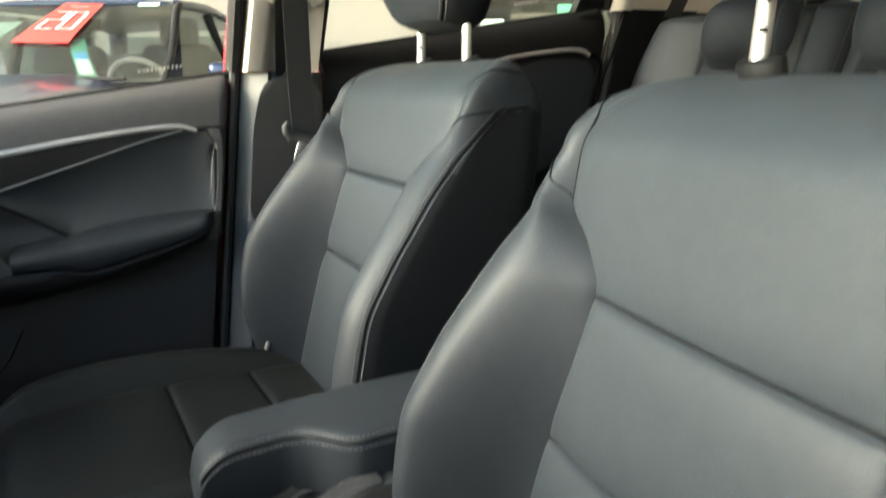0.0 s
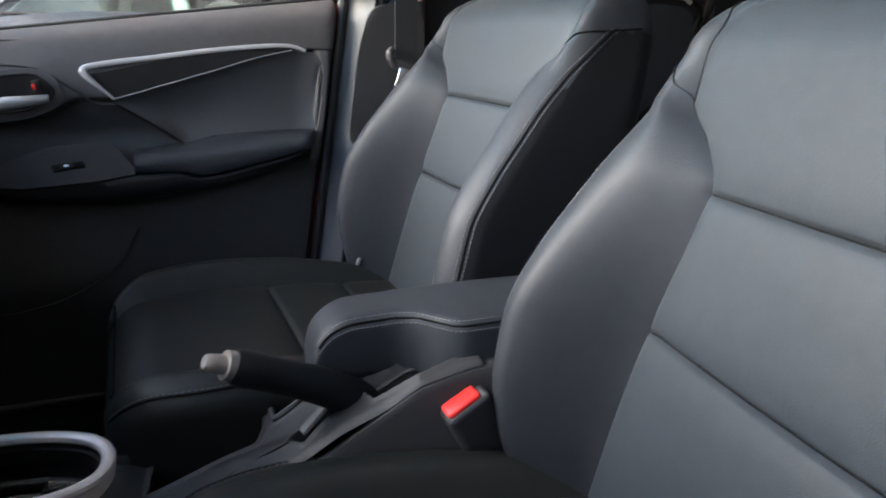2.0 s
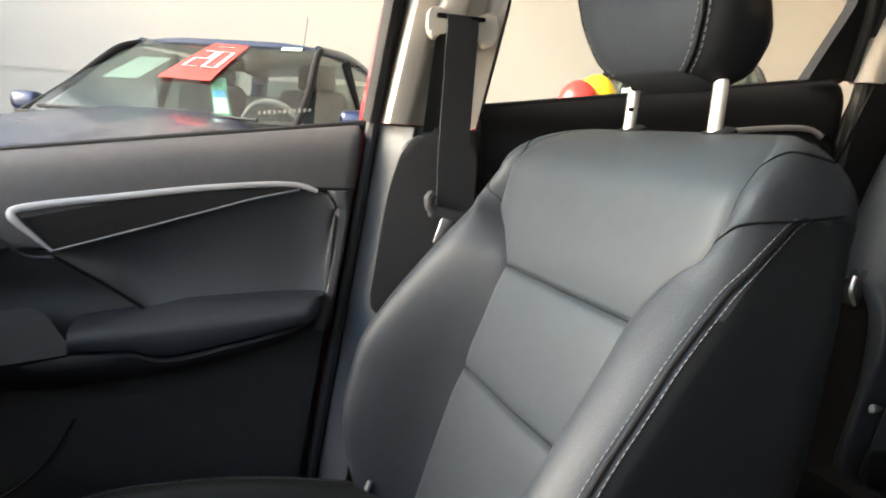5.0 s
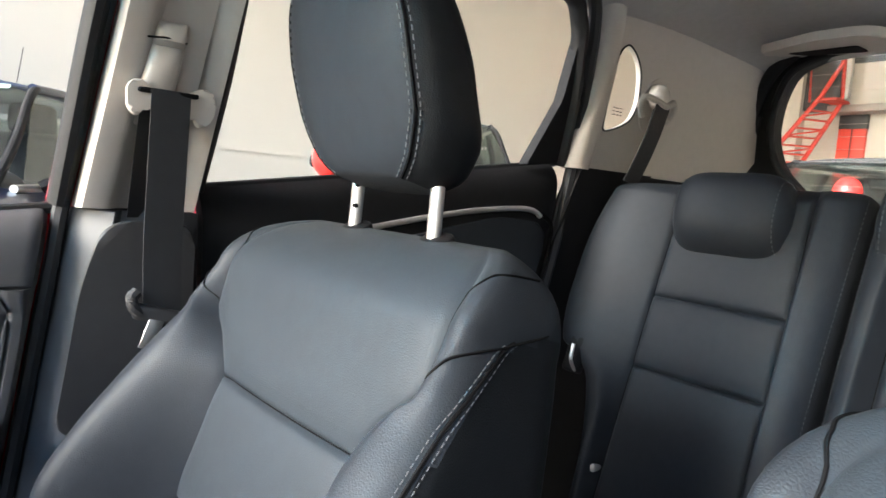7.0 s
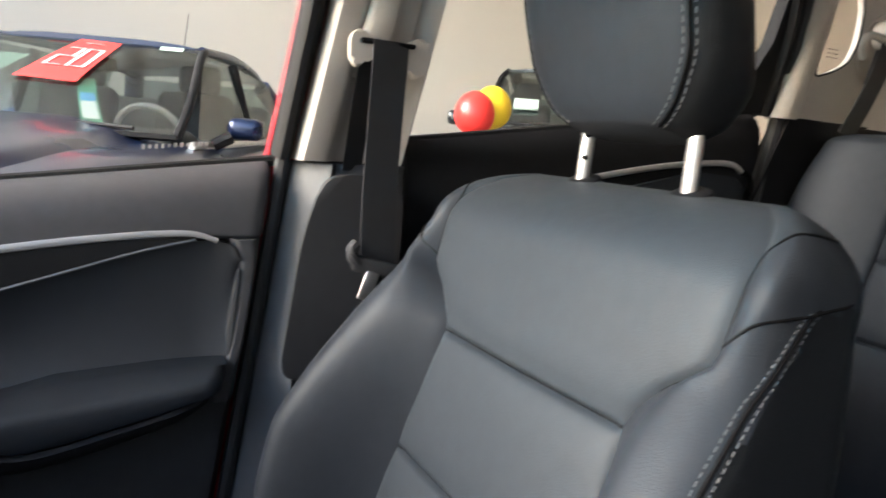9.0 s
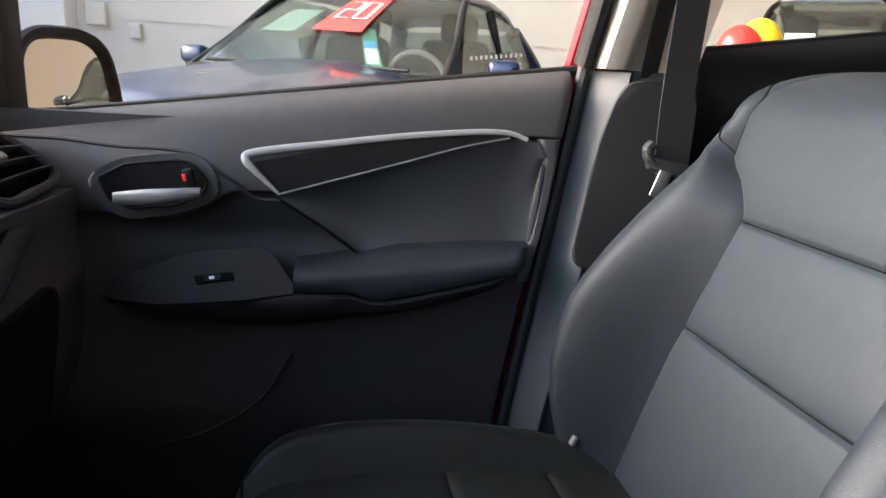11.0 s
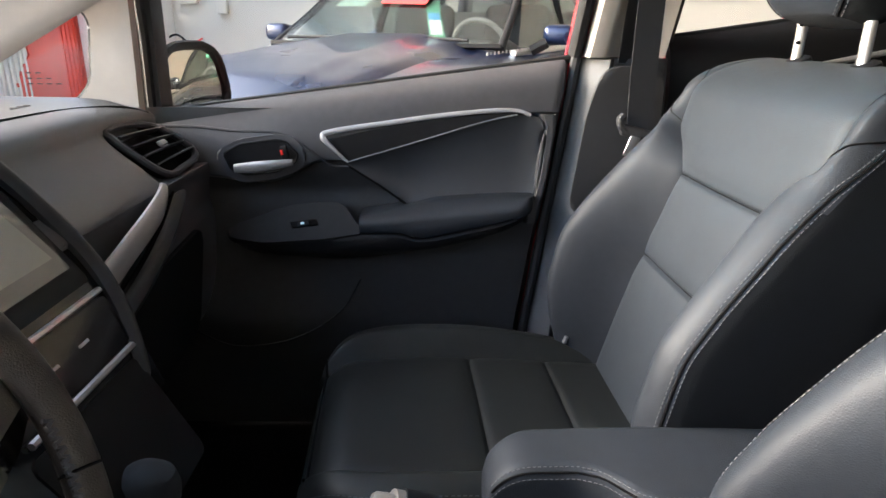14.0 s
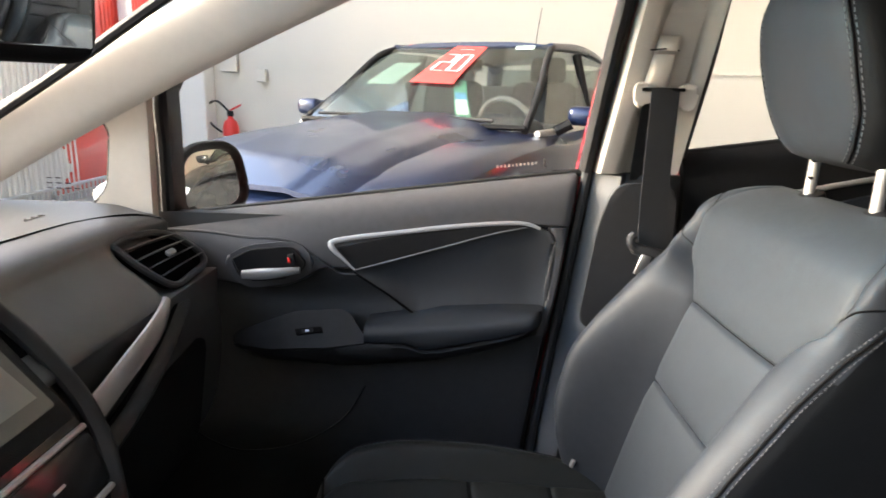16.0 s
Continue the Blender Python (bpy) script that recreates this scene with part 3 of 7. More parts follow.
# ---- exterior mirror ----
def wing_mirror():
    d = thing("wing_mirror", (-0.58, 1.52, 1.10), "black wing mirror on the passenger door", "wing mirror")
    shell, n = [], 24
    prof = [(0.0, 1.0), (0.03, 1.0), (0.06, 0.92), (0.085, 0.75), (0.10, 0.45), (0.106, 0.1)]
    cx, cy, cz = -0.585, 1.62, 1.160
    ax = Vector((0.955, -0.295, 0.10)).normalized()
    side = Vector((0, 0, 1)).cross(ax).normalized()
    up = ax.cross(side)

    def rim(a, k):
        ca, sa = math.cos(a), math.sin(a)
        p = 3.2
        r = (abs(ca) ** p + abs(sa) ** p) ** (-1 / p)
        return (0.116 * (1.0 - 0.10 * sa) * r * ca * k) * side + (0.083 * r * sa * k) * up
    for dd, k in prof:
        shell.append([Vector((cx, cy, cz)) - ax * dd + rim(2 * math.pi * i / n, k) for i in range(n)])
    part("mirror_housing", loft(shell), PLASTIC_DARK, d)
    part("mirror_rim", tube([Vector((cx, cy, cz)) + rim(2 * math.pi * i / 48, 0.96) + ax * 0.002 for i in range(48)], 0.011, 8, closed=True), PLASTIC_DARK, d)
    part("mirror_glass", ([Vector((cx, cy, cz)) + ax * 0.003] + [Vector((cx, cy, cz)) + ax * 0.001 + rim(2 * math.pi * i / 48, 0.94) for i in range(48)], [(0, i + 1, (i + 1) % 48 + 1) for i in range(48)]), MIRROR, d, "reflecting mirror glass")
    part("mirror_arm", tube([(-0.60, 1.42, 1.095), (-0.615, 1.50, 1.09), (-0.625, 1.58, 1.11)], 0.025, 10, flat=0.6), PLASTIC_DARK, d)


wing_mirror()


# ---- pillars and side trim ----
lean_part = part


def a_pillar():
    d = thing("windscreen_pillar", (-0.62, 1.33, 1.12), "beige windscreen pillar trim with a fixed quarter window", "car pillar", kind="structure")
    Yp = lambda a: 1.335 + 0.05 * (a + 0.65)
    hole = rounded([(-0.93, 1.140), (-0.705, 1.142), (-0.672, 1.180), (-0.658, 1.29), (-0.682, 1.322), (-0.93, 1.178)], 0.018)
    outer = [(-1.02, 1.10), (-0.592, 1.10), (-0.578, 1.352), (-0.545, 1.392), (-0.43, 1.446), (-0.32, 1.488), (-0.16, 1.542), (0.0, 1.60), (-0.12, 1.645), (-0.30, 1.565), (-0.49, 1.474), (-0.66, 1.380), (-0.82, 1.285), (-1.02, 1.18)]

    def place(a, b, o):
        lean = 0.30 * max(0, b - 1.30) + 0.22 * max(0, (b - (1.335 + 0.53 * (a + 0.68))))
        return a, Yp(a) - lean - o, b
    part("pillar_trim", plate(outer, [hole], place, -0.025, 0.0), CREAM, d, sharp=25)
    band = []
    for k in range(25):
        s = k / 24
        p0 = Vector((-1.0, 1.305, 1.180)).lerp(Vector((-0.02, 1.205, 1.64)), s) + Vector((0, 0, 0.018 * math.sin(math.pi * s)))
        ring = []
        for q in range(12):
            a = 2 * math.pi * q / 12
            ring.append(p0 + Vector((-0.028 * math.sin(a), -0.020 * math.cos(a) - 0.012 * math.sin(a), 0.048 * math.sin(a))))
        band.append(ring)
    part("pillar_roll", loft(band), CREAM, d, sharp=60)
    part("screen_edge", tube(smooth_path([(-1.02, 1.27, 1.205), (-0.80, 1.245, 1.322), (-0.64, 1.222, 1.410), (-0.47, 1.195, 1.508), (-0.28, 1.165, 1.608), (-0.14, 1.14, 1.675)], 8), 0.010, 8), RUBBER, d)
    g = part("quarter_pane", slab(rounded([(-0.95, 1.13), (-0.70, 1.135), (-0.665, 1.18), (-0.65, 1.30), (-0.685, 1.335), (-0.95, 1.185)], 0.018), 0, 0.004, lambda a, b, o: (a, Yp(a) + 0.022 + o, b), 0), PANE, d, "clear quarter glass")
    g.visible_shadow = False
    part("quarter_seal", tube([(a, Yp(a) + 0.006, b) for a, b in hole], 0.006, 6, closed=True), RUBBER, d)
    marks = [tube([(-0.80 + 0.018 * k, Yp(-0.8) + 0.020, 1.175 + 0.010 * j), (-0.79 + 0.018 * k, Yp(-0.8) + 0.020, 1.175 + 0.010 * j)], 0.0011, 4) for j in range(3) for k in range(4 - j)]
    part("glass_marks", merge(*marks), PLASTIC_DARK, d, "small dark print on the glass")
    part("airbag_cover_line", tube(smooth_path([(-0.395, 1.272, 1.475), (-0.36, 1.262, 1.505), (-0.335, 1.258, 1.500)], 5), 0.0016, 5), PLASTIC_SOFT, d)


a_pillar()


def b_pillar():
    d = thing("door_pillar", (0.33, 1.38, 0.45), "pillar between the doors, black below and beige above", "car pillar", kind="structure")
    # lower black trim, a rounded wide shell
    low = []
    for k in range(30):
        z = 0.42 + (1.228 - 0.42) * k / 29
        x0 = door_rear(z) + 0.022
        x1 = linear(z, [(0.42, 0.44), (0.90, 0.425), (1.23, 0.415)])
        bulge = 0.012 * bell(z - 0.85, 0.4)
        top = max(0, (z - 1.19) / 0.038) ** 2 * 0.012
        wide = 0.040 + 0.010 * (z - 0.42)
        ring = [(x0, 1.43, z), (x0, 1.402, z), (x0 + 0.006, 1.394, z), (x0 + wide - 0.008, 1.362 - bulge + top, z), (x0 + wide, 1.359 - bulge + top, z), (x0 + wide + 0.006, 1.361 - bulge + top, z)]
        for q in range(9):
            t = q / 8
            ring.append((x0 + wide + 0.010 + (x1 - x0 - wide - 0.02) * t, 1.355 - bulge + top + 0.012 * (2 * t - 1) ** 2, z))
        ring += [(x1, 1.375, z), (x1, 1.43, z)]
        low.append(ring)
    part("lower_trim", loft(low), PLASTIC_GREY, d, sharp=40)
    # the pillar's forward facet, coloured paler to stand for light from the windscreen
    strip = []
    for z in np.linspace(0.44, 1.226, 24):
        x0, wd, bulge = door_rear(z) + 0.022, 0.040 + 0.010 * (z - 0.42), 0.012 * bell(z - 0.85, 0.4)
        strip.append([(x0 + 0.003, 1.396, z), (x0 + wd - 0.008, 1.3600 - bulge, z), (x0 + wd - 0.002, 1.3565 - bulge, z), (x0 + wd, 1.362 - bulge, z), (x0 + 0.006, 1.402, z)])
    part("lit_edge_strip", loft(strip), EDGE_GREY, d, "pillar edge coloured paler for the windscreen's light", sharp=50)
    part("gap_backing", loft([[(door_rear(z) - 0.05, 1.438, z), (door_rear(z) + 0.05, 1.438, z), (door_rear(z) + 0.05, 1.446, z), (door_rear(z) - 0.05, 1.446, z)] for z in np.linspace(0.40, 1.225, 8)]), RUBBER, d)
    panel = rounded([(0.236, 0.93), (0.402, 0.93), (0.402, 1.216), (0.288, 1.216), (0.262, 1.13)], 0.032)
    part("belt_panel", slab(panel, -0.004, 0.003, lambda a, b, o: (a, 1.342 - o, b), 0.003, 3), PLASTIC, d, "darker recessed panel")
    # upper beige trim
    up_, hi = [], []
    for k in range(24):
        z = 1.230 + 0.43 * k / 23
        lean = 0.33 * (z - 1.23)
        x0 = 0.256 + 0.12 * (z - 1.23)
        x1 = 0.411 + 0.085 * (z - 1.23)
        y = 1.385 - lean
        c = 0.028
        ring = [(x0, y + 0.025, z), (x0, y - 0.018, z), (x0 + 0.006, y - 0.028, z), (x0 + 0.030, y - 0.030, z), (x0 + 0.040, y - 0.024, z), (x0 + 0.050, y - 0.004 - c * 0.0, z), (x0 + 0.060, y + 0.002, z)]
        ring += [(x1 - 0.030, y + 0.002, z), (x1 - 0.018, y - 0.012, z), (x1 - 0.004, y - 0.016, z), (x1, y - 0.004, z), (x1, y + 0.025, z)]
        up_.append(ring)
    part("upper_trim", loft(up_), CREAM, d, sharp=50)
    part("door_seal", tube(smooth_path([(door_rear(z) + 0.012 if z < 1.23 else 0.244 + 0.12 * (z - 1.23), 1.395 - 0.33 * max(0, z - 1.23), z) for z in np.linspace(0.45, 1.62, 16)], 4), 0.010, 8, up=(0, 1, 0)), PLASTIC, d)
    # outer red post between the windows
    part("outer_post", loft([[(0.232 + 0.12 * (z - 1.23), y, z), (0.40 + 0.06 * (z - 1.23), y, z), (0.40 + 0.06 * (z - 1.23), y + 0.03, z), (0.232 + 0.12 * (z - 1.23), y + 0.03, z)] for z, y in [(0.4, 1.435), (1.23, 1.435), (1.65, 1.295)]]), RED_PAINT, d, "red painted body post")


b_pillar()


def front_belt():
    d = thing("seat_belt", (0.36, 1.32, 0.45), "black front seat belt on a beige height adjuster", "seat belt")

    def part(name, vf, mat, parent, label="", sharp=35):
        """Leans the belt's upper end inwards with the pillar."""
        out = []
        for p in vf[0]:
            k = max(0, min(1, (p[2] - 1.12) / 0.26))
            out.append((p[0] - 0.020 * k, p[1] - 0.030 * k, p[2]))
        return lean_part(name, (out, vf[1]), mat, parent, label, sharp)
    # sliding adjuster
    rings = []
    for k in range(20):
        s = k / 19
        z = 1.375 + 0.098 * s
        y = 1.385 - 0.22 * (z - 1.23) - 0.004
        x = 0.352 + 0.165 * (z - 1.375)
        h = 0.0225 - 0.003 * s
        dep = 0.026 * math.sin(math.pi * min(1, s * 1.2 + 0.12)) ** 0.5 if s < 0.72 else 0.026 * math.cos((s - 0.72) / 0.28 * math.pi / 2.4)
        rings.append([(x + h * math.copysign(abs(math.cos(a)) ** 0.5, math.cos(a)), y - dep * max(0, math.copysign(abs(math.sin(a)) ** 0.6, math.sin(a))) + (0.02 if math.sin(a) < 0 else 0), z) for a in [2 * math.pi * q / 20 for q in range(20)]])
    adj = part("height_adjuster", loft(rings), CREAM, d, "beige height adjuster", sharp=50)
    part("adjuster_joint", tube([(0.335, 1.312, 1.448), (0.357, 1.308, 1.450), (0.382, 1.312, 1.448)], 0.0014, 5), SEAM, adj)
    part("adjuster_rail", slab(rounded([(0.325, 1.34), (0.40, 1.345), (0.425, 1.53), (0.352, 1.525)], 0.02), 0, 0.006, XZ(lambda a, b: 1.388 - 0.22 * (b - 1.23)), 0.003), CREAM, d)
    # D-shaped loop with two ears
    ears = rounded([(0.316, 1.388), (0.326, 1.399), (0.338, 1.393), (0.346, 1.384), (0.384, 1.380), (0.396, 1.392), (0.413, 1.398), (0.427, 1.384), (0.420, 1.354), (0.404, 1.344), (0.394, 1.364), (0.338, 1.368), (0.329, 1.350), (0.317, 1.360)], 0.012)
    part("belt_loop", slab(ears, 0, 0.013, lambda a, b, o: (a, 1.332 - o - 0.10 * (b - 1.37), b), 0.005, 3), CREAM, d, "beige plastic belt loop")
    part("loop_slot", moved(rbox((0.072, 0.010, 0.006), 0.002), pose(0.364, 1.315, 1.384)), SEAM, d)
    # the two runs of webbing
    def web(line, wid, turn=0.0):
        pts = smooth_path(line, 8)
        n = len(pts) - 1

        def f(u, v):
            p = pts[round(v * n)]
            return p + Vector((wid * (u - 0.5), turn * (u - 0.5), 0))
        return sheet(f, 6, n, 0.0022, (0, 1, 0))
    part("webbing", web([(0.366, 1.309, 1.386), (0.364, 1.306, 1.36), (0.358, 1.303, 1.27), (0.352, 1.298, 1.18), (0.350, 1.291, 1.112), (0.352, 1.290, 1.09)], 0.049, 0.006), WEB, d)
    part("inner_webbing", web([(0.352, 1.345, 1.37), (0.348, 1.362, 1.31), (0.343, 1.372, 1.25), (0.340, 1.375, 1.22)], 0.034, 0.02), WEB, d)
    part("lap_webbing", web([(0.350, 1.290, 1.10), (0.36, 1.292, 1.00), (0.38, 1.295, 0.80), (0.40, 1.30, 0.50)], 0.045, 0.01), WEB, d)
    # latch plate hanging at the webbing
    tongue = part("latch_plate", moved(rbox((0.075, 0.016, 0.022), 0.009, 4), pose(0.349, 1.286, 1.098, 0, 14, 0)), PLASTIC, d, "black latch plate")
    part("latch_hook", tube(smooth_path([(0.322, 1.284, 1.103), (0.313, 1.283, 1.112), (0.311, 1.284, 1.124), (0.318, 1.286, 1.131)], 5), 0.0075, 8), PLASTIC, tongue)
    part("latch_tongue", moved(rbox((0.019, 0.003, 0.040), 0.001), pose(0.335, 1.280, 1.076, 0, 18, 0)), CHROME, tongue, "chrome latch tongue")


front_belt()


def rear_belt_line(x):
    return linear(x, [(0.40, 1.264), (1.20, 1.378)])


def rear_door():
    d = thing("car_rear_door", (0.8, 1.42, 0.45), "black moulded rear passenger door trim with a thin chrome strip", "car door")

    def skin(x, z):
        t = rear_belt_line(x) - z
        y = 1.425 - 0.05 * (1 - math.exp(-max(0, t) / 0.03)) + 0.012 / (1 + math.exp(-(t - 0.15) / 0.01))
        return y

    def edge(z):
        return linear(z, [(0.42, 1.02), (0.9, 1.09), (1.10, 1.145), (1.30, 1.195), (1.38, 1.20)])

    def f(u, v):
        z = 0.42 + v * 0.90
        x0, x1 = 0.425, edge(z)
        x = x0 + (x1 - x0) * u
        z = 0.42 + v * (rear_belt_line(x) - 0.42)
        e = max(0, 1 - (x1 - x) / 0.02)
        return x, skin(x, z) + 0.03 * e * e, z
    part("door_panel", sheet(f, 60, 60, 0.03, (0, 1, 0)), PLASTIC_DARK, d)
    w = lambda a, b, o: (a, skin(a, b) - o, b)
    part("chrome_strip", tube(smooth_path([w(a, b, 0.008) for a, b in [(0.50, 1.165), (0.62, 1.200), (0.78, 1.234), (0.92, 1.258), (1.04, 1.270), (1.09, 1.268), (1.112, 1.257)]], 8), 0.0055, 8, up=(0, 1, 0)), SATIN, d, "thin bright strip")
    part("padded_insert", slab(rounded([(0.60, 1.155), (0.78, 1.205), (1.00, 1.252), (1.115, 1.245), (1.138, 1.20), (1.10, 1.06), (0.98, 0.97), (0.62, 0.96)], 0.04), -0.004, 0.012, w, 0.008, 4), LEATHER, d)
    part("panel_groove", tube(smooth_path([w(a, b, 0.003) for a, b in [(1.12, 1.262), (1.158, 1.225), (1.13, 1.08), (1.05, 0.95)]], 8), 0.005, 6), SEAM, d)
    # frame and glass
    def py(z):
        return 1.420 - 0.20 * (z - 1.26)
    rear_edge = [(1.180, py(1.37), 1.370), (1.176, py(1.5), 1.50), (1.160, py(1.60), 1.60), (1.140, py(1.66), 1.66), (1.09, py(1.70), 1.705)]
    part("window_frame", tube(smooth_path(rear_edge + [(0.90, py(1.715), 1.725), (0.70, py(1.70), 1.705), (0.50, py(1.66), 1.66), (0.458, py(1.62), 1.60), (0.440, py(1.42), 1.42), (0.418, py(1.27), 1.262)], 8), 0.016, 10, up=(0, 1, 0), flat=1.3), RUBBER, d, "black rubber window frame")
    part("rear_sail", slab(rounded([(1.078, 1.360), (1.185, 1.376), (1.176, 1.62), (1.145, 1.62), (1.138, 1.50)], 0.01), -0.02, 0.006, lambda a, b, o: (a, py(b) - 0.004 - o, b), 0.004), PLASTIC_DARK, d)
    g = part("window_pane", slab([(0.42, 1.262), (1.18, 1.372), (1.15, 1.66), (0.90, 1.720), (0.60, 1.685), (0.455, 1.62)], 0, 0.004, lambda a, b, o: (a, py(b) + 0.004 + o, b), 0), PANE, d, "clear window glass")
    g.visible_shadow = False
    part("belt_seal", tube([(x, 1.428, rear_belt_line(x) - 0.003) for x in np.linspace(0.42, 1.20, 12)], 0.007, 8), RUBBER, d)
    part("outer_skin", sheet(lambda u, v: (0.44 + 0.70 * u, 1.47, 0.40 + v * (rear_belt_line(0.44 + 0.70 * u) - 0.435)), 8, 8, 0.01, (0, 1, 0)), RED_PAINT, d, "red painted outer skin")
    etch = [rbox((0.0036, 0.0006, 0.0060 - 0.0016 * (k % 3 == 1)), 0, at=(0.905 + 0.0078 * k, 1.394, 1.374 + 0.0011 * k)) for k in range(9)]
    part("etched_bars", merge(*etch), ETCH, d, "row of pale etched bars")
    part("rear_door_seal", tube(smooth_path([(1.02, 1.405, 0.45), (1.10, 1.40, 0.90), (1.165, 1.395, 1.10), (1.205, 1.390, 1.30), (1.208, 1.375, 1.42), (1.202, 1.360, 1.54), (1.186, 1.338, 1.65), (1.15, 1.32, 1.715), (1.06, 1.31, 1.74)], 8), 0.014, 8, up=(0, 1, 0)), PLASTIC, d)


rear_door()


def rear_quarter():
    d = thing("rear_quarter_trim", (1.5, 1.36, 0.9), "beige rear quarter trim with a small fixed window above a black wheel arch", "car pillar", kind="structure")
    hole = rounded([(1.278, 1.452), (1.335, 1.470), (1.374, 1.492), (1.387, 1.535), (1.376, 1.597), (1.350, 1.632), (1.314, 1.650), (1.290, 1.630), (1.280, 1.55)], 0.02)
    outer = [(1.212, 1.366), (1.80, 1.366), (1.87, 1.45), (1.86, 1.60), (1.80, 1.76), (1.14, 1.76), (1.196, 1.64), (1.212, 1.48)]

    def place(a, b, o):
        return a, 1.380 - 0.12 * max(0, b - 1.37) - 0.16 * max(0, a - 1.40) ** 1.5 - o, b
    part("upper_trim", plate(outer, [hole], place, -0.012, 0.0), CREAM, d, sharp=25)
    post = []
    for k in range(16):
        z = 1.366 + 0.36 * k / 15
        x = 1.196 + 0.028 * math.sin(math.pi * (z - 1.366) / 0.5)
        y = 1.380 - 0.12 * (z - 1.37)
        post.append([(x + 0.020 + 0.036 * math.cos(a), y - 0.0 - 0.026 * math.sin(a), z) for a in [2 * math.pi * q / 12 for q in range(12)]])
    part("post_roll", loft(post), CREAM, d)
    g = part("quarter_pane", slab(rounded([(1.265, 1.435), (1.345, 1.455), (1.39, 1.48), (1.40, 1.53), (1.39, 1.61), (1.36, 1.65), (1.31, 1.665), (1.28, 1.64), (1.265, 1.55)], 0.02), 0, 0.003, lambda a, b, o: (a, place(a, b, 0)[1] + 0.014 + o, b), 0), PANE, d, "clear quarter glass")
    g.visible_shadow = False
    part("quarter_seal", tube([place(a, b, 0.001) for a, b in hole], 0.0022, 6, closed=True), RUBBER, d)
    part("wheel_arch_trim", sheet(lambda u, v: (0.97 + 0.25 * v + 0.80 * u, 1.412 - 0.05 * v ** 3 - 0.12 * (1 - v) * max(0, u - 0.1), 0.42 + 0.95 * v), 16, 24, 0.04, (0, 1, 0)), PLASTIC_DARK, d, "black lower trim")
    marks = [tube([(1.318 + 0.012 * k, 1.376, 1.498 + 0.008 * j), (1.325 + 0.012 * k, 1.375, 1.498 + 0.008 * j)], 0.001, 4) for j in range(3) for k in range(3)]
    part("glass_marks", merge(*marks), PLASTIC_DARK, d)
    part("outer_skin", sheet(lambda u, v: (1.20 + 0.85 * u, 1.47 - 0.10 * max(0, v - 0.6) - 0.10 * u * u, 0.40 + 0.88 * v), 10, 10, 0.01, (0, 1, 0)), RED_PAINT, d, "red painted outer skin")
    # round dimple that carries the belt anchor
    part("anchor_dish", tube([place(1.455 + 0.062 * math.cos(a), 1.525 + 0.072 * math.sin(a), 0.001) for a in [2 * math.pi * q / 40 for q in range(40)]], 0.004, 6, closed=True), CREAM, d)


rear_quarter()


def rear_belt():
    d = thing("seat_belt", (1.40, 1.33, 1.0), "black rear seat belt on a pale round anchor", "seat belt")
    part("anchor_knob", loft([[(1.430 + r * math.cos(a), 1.350 - h, 1.552 + r * 1.15 * math.sin(a)) for a in [2 * math.pi * q / 20 for q in range(20)]] for r, h in [(0.024, 0.0), (0.024, 0.014), (0.021, 0.026), (0.013, 0.034), (0.003, 0.037)]]), CREAM, d, "pale round anchor cover")
    part("belt_loop", tube(smooth_path([(1.378, 1.338, 1.500), (1.362, 1.334, 1.520), (1.366, 1.328, 1.540), (1.39, 1.320, 1.538), (1.43, 1.315, 1.528), (1.465, 1.322, 1.540), (1.482, 1.330, 1.525), (1.478, 1.335, 1.505), (1.462, 1.338, 1.500)], 6), 0.008, 8), CREAM, d, "pale belt loop")
    a, b = Vector((1.422, 1.316, 1.530)), Vector((1.330, 1.316, 1.345))
    part("webbing", sheet(lambda u, v: a.lerp(b, v) + Vector((0.048 * (u - 0.5), -0.006 * math.sin(math.pi * v), -0.012 * (u - 0.5))), 4, 12, 0.002, (0, 1, 0)), WEB, d)
    c = Vector((1.432, 1.352, 1.452))
    part("inner_webbing", sheet(lambda u, v: Vector((1.435, 1.340, 1.52)).lerp(c, v) + Vector((0.034 * (u - 0.5), 0, -0.004 * (u - 0.5))), 3, 6, 0.002, (0, 1, 0)), WEB, d)


rear_belt()


